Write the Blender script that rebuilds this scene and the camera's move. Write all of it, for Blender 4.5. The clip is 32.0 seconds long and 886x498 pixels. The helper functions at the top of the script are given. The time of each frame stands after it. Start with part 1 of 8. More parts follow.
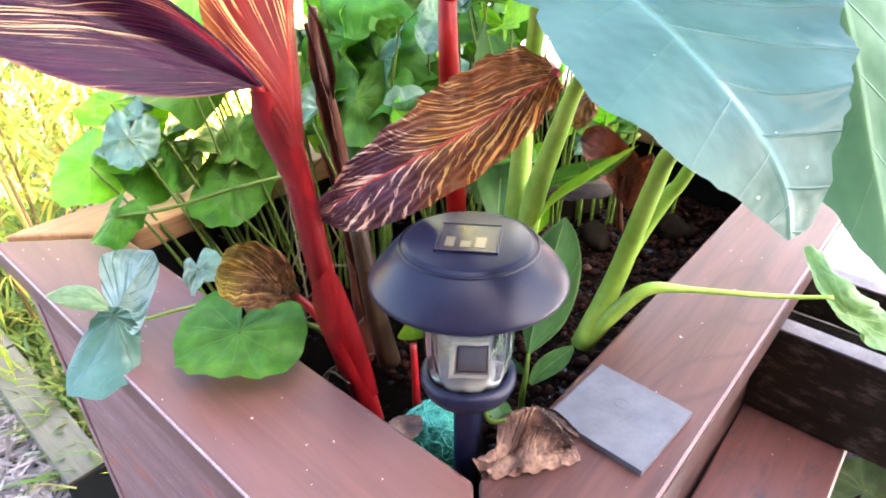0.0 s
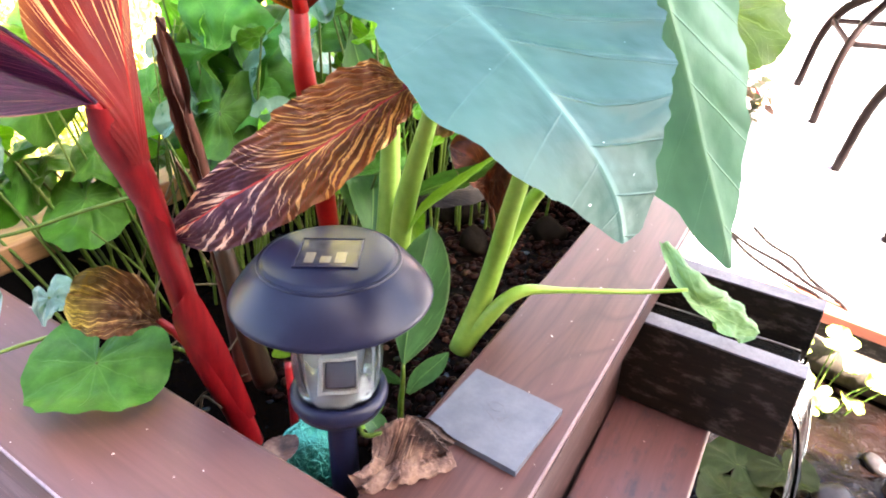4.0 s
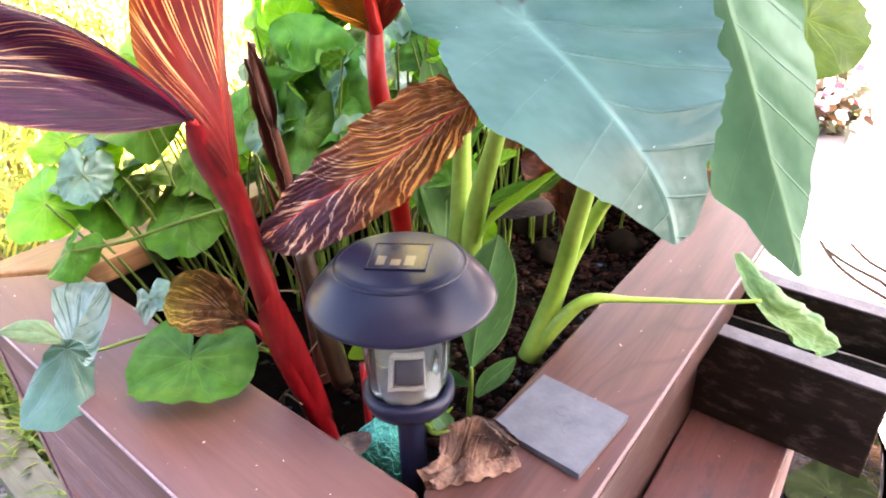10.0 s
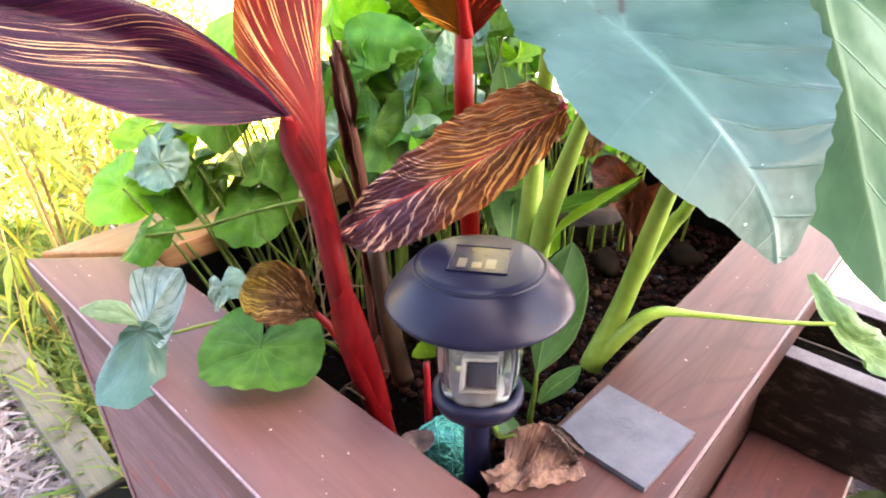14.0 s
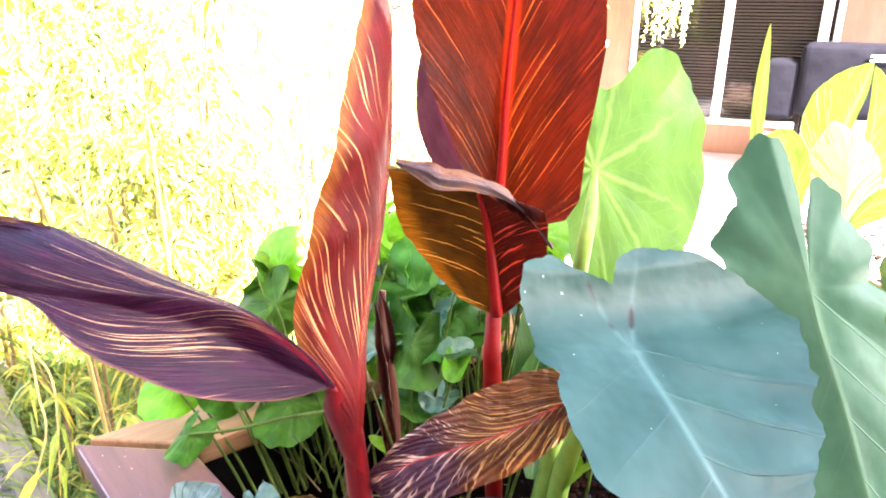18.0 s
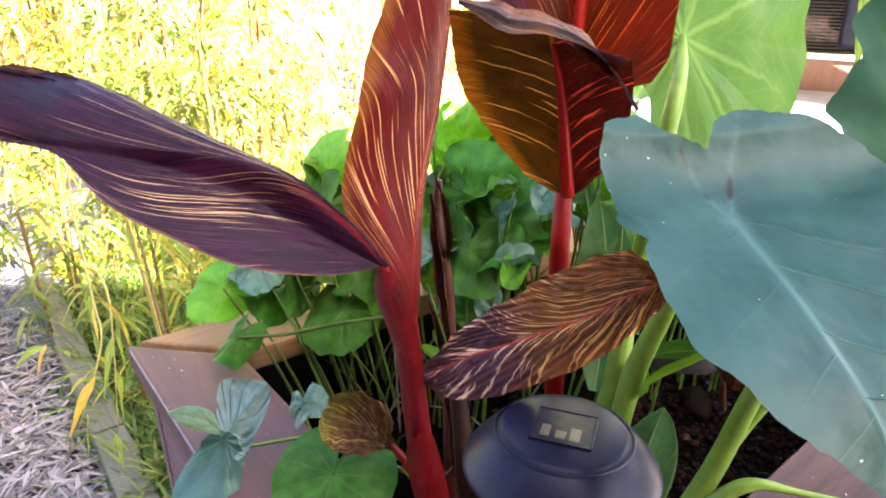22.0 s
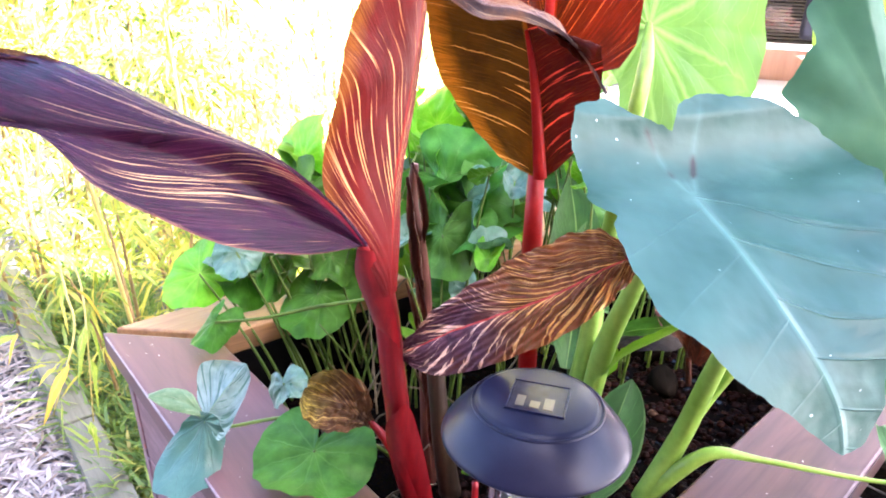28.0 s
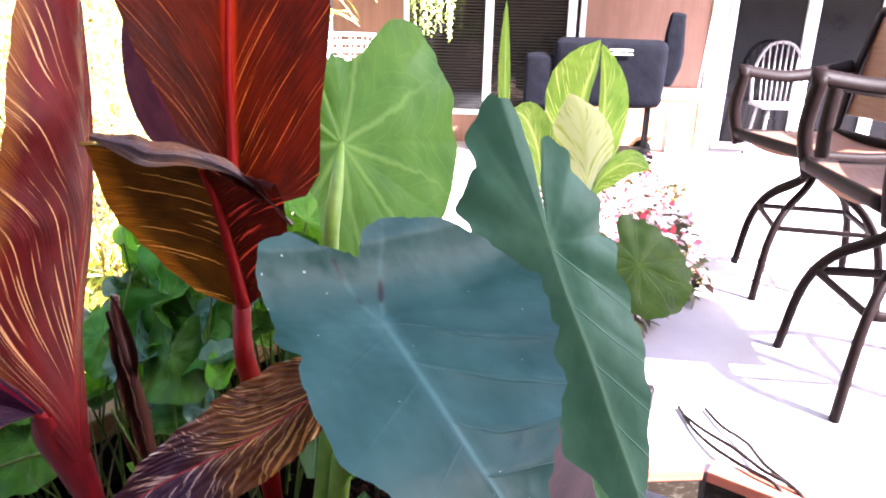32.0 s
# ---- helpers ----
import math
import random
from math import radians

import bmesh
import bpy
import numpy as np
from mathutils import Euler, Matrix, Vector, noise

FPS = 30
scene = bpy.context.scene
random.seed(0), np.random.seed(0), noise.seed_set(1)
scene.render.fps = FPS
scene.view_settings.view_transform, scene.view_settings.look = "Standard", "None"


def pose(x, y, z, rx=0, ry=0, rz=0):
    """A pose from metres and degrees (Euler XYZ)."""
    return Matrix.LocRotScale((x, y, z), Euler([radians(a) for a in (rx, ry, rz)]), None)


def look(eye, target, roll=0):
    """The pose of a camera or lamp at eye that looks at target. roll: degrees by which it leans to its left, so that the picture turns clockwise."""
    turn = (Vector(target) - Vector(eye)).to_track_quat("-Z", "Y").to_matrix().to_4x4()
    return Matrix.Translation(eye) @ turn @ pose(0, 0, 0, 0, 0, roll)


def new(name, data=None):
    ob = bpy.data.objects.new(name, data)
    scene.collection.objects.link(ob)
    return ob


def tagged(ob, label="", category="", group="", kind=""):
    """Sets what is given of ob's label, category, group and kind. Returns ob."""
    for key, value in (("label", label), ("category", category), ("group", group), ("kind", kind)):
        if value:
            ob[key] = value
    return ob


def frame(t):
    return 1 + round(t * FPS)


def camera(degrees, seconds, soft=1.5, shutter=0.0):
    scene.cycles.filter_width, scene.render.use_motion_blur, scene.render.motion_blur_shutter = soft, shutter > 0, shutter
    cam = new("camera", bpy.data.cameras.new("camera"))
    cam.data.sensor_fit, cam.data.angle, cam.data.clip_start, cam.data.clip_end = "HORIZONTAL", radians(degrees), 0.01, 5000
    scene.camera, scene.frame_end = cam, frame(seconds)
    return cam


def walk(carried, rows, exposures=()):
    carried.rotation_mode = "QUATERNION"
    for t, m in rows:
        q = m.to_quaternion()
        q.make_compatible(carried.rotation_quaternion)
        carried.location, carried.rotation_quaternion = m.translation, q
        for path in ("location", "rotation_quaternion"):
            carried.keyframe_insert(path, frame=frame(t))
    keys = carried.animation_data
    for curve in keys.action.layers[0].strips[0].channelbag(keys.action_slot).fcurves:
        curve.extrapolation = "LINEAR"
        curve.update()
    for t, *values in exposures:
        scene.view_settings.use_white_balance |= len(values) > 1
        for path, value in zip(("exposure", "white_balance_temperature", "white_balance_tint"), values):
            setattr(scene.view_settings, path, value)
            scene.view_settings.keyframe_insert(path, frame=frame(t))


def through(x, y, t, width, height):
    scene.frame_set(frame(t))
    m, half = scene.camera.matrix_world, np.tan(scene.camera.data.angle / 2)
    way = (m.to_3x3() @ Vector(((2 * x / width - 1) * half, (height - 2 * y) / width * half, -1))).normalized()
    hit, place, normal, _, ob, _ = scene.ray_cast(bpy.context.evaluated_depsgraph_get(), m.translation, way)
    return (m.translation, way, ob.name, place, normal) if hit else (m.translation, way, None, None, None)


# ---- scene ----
cam = camera(65.7, 32.0, soft=1.9)
METRES, EYE, TILT, LEAN, TURN = 0.95, 1.35, -33.0, 1.5, 0.0
ROWS = [
    (0.0, 0.0, 0.0, 0.0, 0.0, 0.0, -0.0),
    (0.5, 0.0142, 0.0072, -0.0002, -1.6, -0.12, 1.3),
    (1.0, -0.0015, 0.0143, 0.0035, -3.34, -0.47, 0.96),
    (1.5, -0.012, 0.0065, 0.0014, -1.95, -0.52, 0.66),
    (2.0, -0.0398, -0.0051, -0.0025, 1.38, 0.02, -2.31),
    (2.5, -0.0372, -0.0012, -0.0075, 2.69, -0.7, -2.47),
    (3.0, -0.0184, 0.0055, 0.0026, -1.12, -0.32, -1.36),
    (3.5, 0.016, 0.0006, 0.0062, -7.05, 0.36, 2.2),
    (5.5, 0.0348, 0.0023, -0.0002, -9.55, -0.2, 3.2),
    (6.0, 0.0163, -0.0028, 0.004, -7.0, 0.15, 1.83),
    (6.5, 0.0122, -0.0225, 0.0021, -5.55, 1.03, 1.33),
    (7.0, 0.0131, -0.0424, -0.0024, -4.34, 2.45, 0.75),
    (7.5, 0.0195, -0.039, -0.004, -1.11, 1.73, -1.3),
    (8.0, 0.0386, -0.0416, -0.0072, 1.08, 1.59, -3.38),
    (8.5, 0.0588, -0.0476, -0.0053, 0.83, 2.01, -1.96),
    (9.0, 0.0617, -0.0522, -0.0018, -0.51, 2.86, -1.04),
    (9.5, 0.0509, -0.0423, -0.0018, -1.59, 2.92, 0.26),
    (10.0, 0.0367, -0.0268, -0.0061, -1.64, 2.03, 2.3),
    (10.5, 0.0185, -0.0345, -0.0032, -0.45, 2.48, 1.82),
    (11.0, 0.0148, -0.0405, -0.0007, -0.12, 3.03, 0.93),
    (11.5, 0.0212, -0.0381, -0.0025, 0.05, 2.62, 0.59),
    (12.0, 0.0073, -0.0293, 0.0012, 1.27, 2.69, -0.8),
    (12.5, 0.0104, -0.0262, 0.0069, 0.99, 2.97, -1.14),
    (13.0, 0.0146, -0.028, -0.0008, 0.05, 2.38, -0.65),
    (13.5, 0.0051, -0.028, -0.0025, 1.34, 2.04, -0.93),
    (15.5, 0.0011, -0.0415, -0.0098, 0.73, 2.66, -0.47),
    (16.0, 0.0181, -0.0312, -0.004, -0.91, 1.86, 0.38),
    (16.5, 0.0061, -0.0349, -0.0023, -0.31, 2.36, -0.34),
    (17.0, 0.0015, -0.0366, 0.0093, 0.98, 2.69, -0.89),
    (17.5, 0.0002, -0.0682, 0.0725, 2.81, 8.44, -3.66),
    (18.0, 0.0059, -0.1071, 0.0983, 3.76, 13.52, -4.94),
    (18.5, 0.0092, -0.1238, 0.1119, 5.64, 17.57, -6.11),
    (19.0, 0.009, -0.1375, 0.132, 6.74, 20.82, -6.97),
    (19.5, 0.0046, -0.1369, 0.133, 6.26, 23.14, -8.06),
    (20.0, -0.0008, -0.122, 0.1261, 6.41, 22.43, -7.58),
    (20.5, -0.0064, -0.0869, 0.098, 7.25, 17.69, -7.46),
    (21.0, -0.0123, -0.0576, 0.0757, 7.78, 13.37, -7.44),
    (21.5, -0.0074, -0.044, 0.0627, 7.98, 10.32, -7.06),
    (22.0, -0.0052, -0.0345, 0.0537, 7.8, 8.48, -6.55),
    (22.5, -0.0042, -0.0326, 0.0444, 7.64, 7.17, -6.38),
    (23.0, -0.0008, -0.0371, 0.0353, 6.98, 6.2, -6.26),
    (23.5, -0.0001, -0.0394, 0.0304, 6.85, 5.38, -6.23),
    (24.0, -0.001, -0.0352, 0.0256, 6.66, 5.04, -6.22),
    (24.5, 0.007, -0.0287, 0.0255, 6.32, 3.88, -5.42),
    (26.5, -0.005, -0.0411, 0.0294, 5.43, 4.93, -5.41),
    (27.0, -0.0104, -0.0424, 0.0319, 5.63, 5.61, -5.79),
    (27.5, -0.0153, -0.0456, 0.0324, 6.15, 6.39, -6.53),
    (28.0, -0.0072, -0.0526, 0.0423, 5.45, 7.87, -5.8),
    (28.5, 0.0133, -0.0628, 0.0639, 2.83, 10.56, -4.18),
    (29.0, 0.0278, -0.0684, 0.0786, -0.93, 12.89, -1.26),
    (29.5, 0.0337, -0.067, 0.0751, -5.14, 13.72, 1.37),
    (30.0, 0.0237, -0.0559, 0.0736, -6.55, 13.04, 1.21),
    (30.5, 0.0101, -0.0556, 0.0785, -6.34, 12.28, 0.99),
    (31.0, 0.0462, -0.0677, 0.0945, -7.91, 13.24, 4.45),
    (31.5, 0.0569, -0.0688, 0.0972, -10.58, 13.54, 4.9),
    (32.0, 0.0508, -0.0654, 0.0917, -11.42, 13.52, 4.04),
]
EXPOSURES = [(0.0, 5.40, 6600, 16), (1.5, 5.42, 6800, 15), (5.5, 5.30, 6700, 17), (9.0, 5.26, 7000, 22), (13.0, 5.26, 7250, 23), (16.9, 5.28, 7250, 24), (17.6, 5.25, 6900, 24), (18.1, 5.18, 6500, 25), (18.5, 4.60, 6300, 24), (19.0, 3.72, 6200, 24), (19.6, 2.92, 6150, 24), (20.2, 2.25, 6400, 24), (20.6, 1.92, 6500, 22), (21.0, 2.75, 6450, 20), (21.5, 3.55, 6500, 18), (22.0, 4.35, 6500, 18), (23.0, 5.02, 6500, 20), (24.0, 5.22, 6450, 20), (26.5, 5.22, 6250, 21), (28.5, 5.30, 5900, 25), (29.5, 4.95, 5750, 28), (30.5, 4.85, 5750, 28), (31.0, 4.85, 5700, 28), (31.4, 4.05, 5800, 27), (32.0, 3.90, 5850, 26)]
walk(cam, [(t, pose(0, 0, EYE, TILT, LEAN, TURN) @ pose(METRES * x, METRES * y, METRES * z, 90 + pitch, roll, yaw)) for t, x, y, z, yaw, pitch, roll in ROWS], EXPOSURES)

# ---- light: an open sky and a sun from behind on the right ----
SUN_TO = Vector((0.47, -0.55, 0.69)).normalized()
world = bpy.data.worlds.new("sky")
scene.world = world
world.use_nodes = True
wn = world.node_tree
wn.nodes.clear()
sky = wn.nodes.new("ShaderNodeTexSky")
sky.sky_type, sky.sun_disc = "NISHITA", False
sky.sun_elevation = math.asin(SUN_TO.z)
sky.sun_rotation = math.atan2(SUN_TO.x, SUN_TO.y)
sky.dust_density, sky.ozone_density = 4.0, 1.0
wbg = wn.nodes.new("ShaderNodeBackground")
wbg.inputs["Strength"].default_value = 0.052
wout = wn.nodes.new("ShaderNodeOutputWorld")
wn.links.new(sky.outputs[0], wbg.inputs[0])
wn.links.new(wbg.outputs[0], wout.inputs[0])
sun = new("sun", bpy.data.lights.new("sun", "SUN"))
sun.data.energy, sun.data.angle, sun.data.color = 5.0, radians(0.6), (1.0, 0.95, 0.86)
sun.matrix_world = look(SUN_TO * 20, (0, 0, 0))


# ---- materials ----
class Nodes:
    """A small builder for node materials."""

    def __init__(self, name):
        self.mat = bpy.data.materials.new(name)
        self.mat.use_nodes = True
        self.tree = self.mat.node_tree
        self.tree.nodes.clear()
        self.out = self.tree.nodes.new("ShaderNodeOutputMaterial")

    def add(self, kind, **sockets):
        n = self.tree.nodes.new(kind)
        for key, value in sockets.items():
            key = key.replace("_", " ")
            if key in n.inputs:
                if isinstance(value, bpy.types.NodeSocket):
                    self.tree.links.new(value, n.inputs[key])
                else:
                    n.inputs[key].default_value = value
        return n

    def link(self, a, b):
        self.tree.links.new(a, b)

    def coords(self, kind="Object", scale=(1, 1, 1)):
        c = self.add("ShaderNodeTexCoord")
        m = self.add("ShaderNodeMapping", Vector=c.outputs[kind], Scale=scale)
        return m.outputs[0]

    def uv(self):
        c = self.add("ShaderNodeTexCoord")
        s = self.add("ShaderNodeSeparateXYZ", Vector=c.outputs["UV"])
        return s.outputs[0], s.outputs[1]

    def math(self, op, a, b=0.0, c=0.0):
        n = self.add("ShaderNodeMath")
        n.operation = op
        for i, v in enumerate((a, b, c)):
            if isinstance(v, bpy.types.NodeSocket):
                self.link(v, n.inputs[i])
            else:
                n.inputs[i].default_value = v
        return n.outputs[0]

    def vec(self, x, y, z=0.0):
        n = self.add("ShaderNodeCombineXYZ")
        for i, v in enumerate((x, y, z)):
            if isinstance(v, bpy.types.NodeSocket):
                self.link(v, n.inputs[i])
            else:
                n.inputs[i].default_value = v
        return n.outputs[0]

    def noise(self, vector, scale, detail=4.0, rough=0.55, distort=0.0):
        n = self.add("ShaderNodeTexNoise", Vector=vector, Scale=scale, Detail=detail, Roughness=rough, Distortion=distort)
        return n.outputs[0]

    def ramp(self, fac, stops, smooth=False):
        n = self.add("ShaderNodeValToRGB", Fac=fac)
        r = n.color_ramp
        r.interpolation = "EASE" if smooth else "LINEAR"
        while len(r.elements) < len(stops):
            r.elements.new(0.5)
        for e, (p, c) in zip(r.elements, stops):
            e.position = p
            e.color = (*c, 1) if isinstance(c, tuple) else (c, c, c, 1)
        return n.outputs[0]

    def mix(self, fac, a, b, kind="MIX"):
        n = self.add("ShaderNodeMix")
        n.data_type, n.blend_type = "RGBA", kind
        for i, v in ((0, fac), (6, a), (7, b)):
            if isinstance(v, bpy.types.NodeSocket):
                self.link(v, n.inputs[i])
            elif i == 0:
                n.inputs[0].default_value = v
            else:
                n.inputs[i].default_value = (*v, 1)
        return n.outputs[2]

    def bump(self, height, strength=0.3, distance=0.002):
        return self.add("ShaderNodeBump", Height=height, Strength=strength, Distance=distance).outputs[0]

    def random(self):
        return self.add("ShaderNodeObjectInfo").outputs["Random"]

    def island(self):
        return self.add("ShaderNodeNewGeometry").outputs["Random Per Island"]

    def surface(self, color, rough=0.5, metal=0.0, normal=None, through=0.0, glow=None, coat=0.0, spec=0.5):
        p = self.add("ShaderNodeBsdfPrincipled", Metallic=metal, Roughness=rough)
        for key, v in (("Base Color", color), ("Coat Weight", coat), ("Specular IOR Level", spec)):
            if isinstance(v, bpy.types.NodeSocket):
                self.link(v, p.inputs[key])
            else:
                p.inputs[key].default_value = (*v, 1) if isinstance(v, tuple) else v
        if normal is not None:
            self.link(normal, p.inputs["Normal"])
        last = p.outputs[0]
        if through > 0:
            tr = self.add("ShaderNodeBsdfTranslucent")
            tint = self.mix(1.0, color, glow or (1.0, 1.0, 0.6), "MULTIPLY")
            self.link(tint, tr.inputs[0])
            mx = self.add("ShaderNodeMixShader", Fac=through)
            self.link(last, mx.inputs[1])
            self.link(tr.outputs[0], mx.inputs[2])
            last = mx.outputs[0]
        self.link(last, self.out.inputs[0])
        return self.mat


def wood(name, dark, light, rough=0.5, grain=1.0, relief=0.25, axis=0, specks=0.0, coat=0.0, wear=None, spec=0.5, mottle=None, arcs=0.0):
    """Planks with grain running along one local axis."""
    n = Nodes(name)
    s = [38.0, 38.0, 38.0]
    s[axis] = 2.5
    co = n.coords("Object", tuple(s))
    off = n.add("ShaderNodeVectorMath", )
    n.link(co, off.inputs[0])
    n.link(n.vec(n.math("MULTIPLY", n.random(), 37.0), n.math("MULTIPLY", n.random(), 91.0), 0.0), off.inputs[1])
    g = n.noise(off.outputs[0], 1.2 * grain, 5.0, 0.6, 0.8)
    fine = n.noise(off.outputs[0], 7.0 * grain, 3.0, 0.6)
    big = n.noise(n.coords("Object", (1, 1, 1)), 5.0, 3.0)
    both = n.math("ADD", n.math("MULTIPLY", g, 0.7), n.math("MULTIPLY", fine, 0.3))
    col = n.ramp(both, [(0.32, dark), (0.66, light)])
    col = n.mix(n.ramp(big, [(0.45, 0.0), (0.75, 0.45)]), col, tuple(c * 0.72 for c in light))
    if arcs:
        long = [7.0, 7.0, 7.0]
        long[axis] = 1.6
        wood_off = n.add("ShaderNodeVectorMath")
        n.link(n.coords("Object", tuple(long)), wood_off.inputs[0])
        n.link(n.vec(n.math("MULTIPLY", n.random(), 17.0), 0.0, 0.0), wood_off.inputs[1])
        ring = n.math("FRACT", n.math("MULTIPLY", n.noise(wood_off.outputs[0], 1.0, 1.0, 0.4), 17.0))
        ring = n.ramp(ring, [(0.0, 1.0), (0.16, 0.12), (0.86, 0.0), (1.0, 1.0)])
        both = n.math("SUBTRACT", both, n.math("MULTIPLY", ring, arcs * 0.5))
        col = n.mix(n.math("MULTIPLY", ring, arcs), col, dark)
    if wear:
        patch = n.noise(n.coords("Object", (3.0, 9.0, 9.0)), 2.2, 6.0, 0.7)
        col = n.mix(n.ramp(patch, [(0.60, 0.0), (0.66, 1.0)]), col, wear)
    if mottle:
        mo = n.noise(n.coords("Object", (1.0, 2.2, 2.2)), 26.0, 6.0, 0.7)
        col = n.mix(n.ramp(mo, [(0.52, 0.0), (0.68, 0.8)]), col, mottle)
    if specks:
        sp = n.noise(n.coords("Object", (1, 1, 1)), 150.0, 2.0, 0.5)
        col = n.mix(n.ramp(sp, [(0.735, 0.0), (0.76, specks)]), col, (0.75, 0.66, 0.6))
    ro = n.math("ADD", n.math("MULTIPLY", big, 0.25), rough - 0.12)
    return n.surface(col, ro, 0.0, n.bump(both, relief, 0.0015), coat=coat, spec=spec)


def plain(name, a, b, scale=20.0, rough=0.5, metal=0.0, relief=0.1, dist=0.001, spec=0.5, vary=0.0, through=0.0):
    n = Nodes(name)
    co = n.coords("Object")
    f = n.noise(co, scale, 5.0, 0.6)
    g = n.noise(co, scale * 6, 3.0, 0.6)
    m = n.math("ADD", n.math("MULTIPLY", f, 0.65), n.math("MULTIPLY", g, 0.35))
    col = n.ramp(m, [(0.3, a), (0.7, b)])
    if vary:
        hsv = n.add("ShaderNodeHueSaturation", Color=col)
        n.link(n.math("ADD", n.math("MULTIPLY", n.random(), vary), 1 - vary / 2), hsv.inputs["Value"])
        col = hsv.outputs[0]
    ro = n.math("ADD", n.math("MULTIPLY", f, 0.2), rough - 0.1)
    return n.surface(col, ro, metal, n.bump(m, relief, dist), spec=spec, through=through)


def striped_leaf(name, dark, mid, cream, rib, freq=55.0, amount=0.58, slant=0.55, through=0.15, rough=0.35, glow=(1.0, 0.45, 0.25), wilt=0.0, relief=0.0015, tip=None, ribw=1.0, spec=0.28, dense=0.0, fine_show=0.55, other=None, stretch=1.1, fade=0.0, lower=None, margin=None, turned=(0.50, 0.66), foot=None, tip_slant=None):
    """Canna blade: u runs from base to tip, v across with the rib at 0.5; veins sweep from the rib to the edge."""
    n = Nodes(name)
    u, v = n.uv()
    a = n.math("MULTIPLY", n.math("ABSOLUTE", n.math("SUBTRACT", v, 0.5)), 2.0)
    side = n.math("SIGN", n.math("SUBTRACT", v, 0.5))
    lean = slant if lower is None else n.ramp(v, [(0.49, lower), (0.51, slant)])
    if tip_slant is not None:
        lean = n.mix(n.ramp(u, [(turned[0] - 0.08, 0.0), (turned[1], 1.0)]), n.vec(lean, lean, lean), (tip_slant,) * 3)
    sweep = n.math("SUBTRACT", u, n.math("MULTIPLY", n.math("POWER", a, 0.8), lean))
    lane = n.vec(n.math("MULTIPLY", sweep, freq), n.math("ADD", n.math("MULTIPLY", a, stretch), n.math("MULTIPLY", side, 7.3)))
    bands = n.noise(lane, 1.0, 2.0, 0.5)
    fine = n.noise(n.vec(n.math("MULTIPLY", sweep, freq * 3.2), n.math("MULTIPLY", a, 3.0), 4.0), 1.0, 2.0, 0.6)
    cloud = n.noise(n.vec(n.math("MULTIPLY", u, 5.0), n.math("MULTIPLY", v, 3.0)), 1.0, 3.0)
    col = n.mix(n.ramp(cloud, [(0.35, 0.0), (0.65, 1.0)]), dark, mid)
    if other:
        half = n.ramp(v, [(0.49, 0.0), (0.51, 1.0)])
        col = n.mix(half, col, n.mix(n.ramp(cloud, [(0.35, 0.0), (0.65, 1.0)]), other[0], other[1]))
        cream = n.mix(half, cream, other[2])
    col = n.mix(n.ramp(fine, [(0.5, 0.0), (0.72, fine_show)]), col, rib)
    if dense:
        patch = n.noise(n.vec(n.math("MULTIPLY", sweep, 2.6), n.math("MULTIPLY", a, 1.2), 9.0), 1.0, 2.0)
        bands = n.math("ADD", bands, n.math("MULTIPLY", n.math("SUBTRACT", patch, 0.5), dense))
    if tip:
        at = n.ramp(n.math("ADD", u, n.math("MULTIPLY", n.math("SUBTRACT", cloud, 0.5), 0.35)), [(turned[0], 0.0), (turned[1], 1.0)])
        col = n.mix(at, col, tip[0])
        cream = n.mix(at, cream, tip[1])
    col = n.mix(n.ramp(bands, [(amount, 0.0), (amount + 0.03, 1.0)]), col, cream)
    striped = col
    if wilt:
        old = n.noise(n.coords("Object"), 22.0, 5.0, 0.65)
        col = n.mix(n.ramp(n.math("ADD", old, n.math("MULTIPLY", a, 0.18)), [(0.55, 0.0), (0.72, wilt)]), col, (0.30, 0.12, 0.03))
        if tip:
            col = n.mix(n.math("MULTIPLY", at, 0.75), col, striped)
    if margin:
        near = n.math("ADD", v, n.math("MULTIPLY", n.math("SUBTRACT", cloud, 0.5), margin[1] * 1.6))
        col = n.mix(n.math("MULTIPLY", n.ramp(near, [(margin[1] * 0.3, 0.85), (margin[1], 0.0)]), n.ramp(fine, [(0.40, 0.35), (0.60, 1.0)])), col, margin[0])
    if foot:
        col = n.mix(n.ramp(n.math("ADD", u, n.math("MULTIPLY", n.math("SUBTRACT", fine, 0.5), 0.06)), [(0.10, 1.0), (0.20, 0.0)]), col, foot)
    spine = n.ramp(a, [(0.0, 1.0), (0.045 * ribw, 0.95), (0.09 * ribw, 0.0)])
    if fade:
        spine = n.math("MULTIPLY", spine, n.ramp(u, [(fade * 0.5, 1.0), (fade, 0.0)]))
    col = n.mix(spine, col, rib)
    h = n.math("ADD", n.math("MULTIPLY", fine, 0.6), bands)
    return n.surface(col, n.math("ADD", n.math("MULTIPLY", fine, 0.15), rough - 0.07), 0.0, n.bump(h, 0.4, relief), through=through, glow=glow, spec=spec)


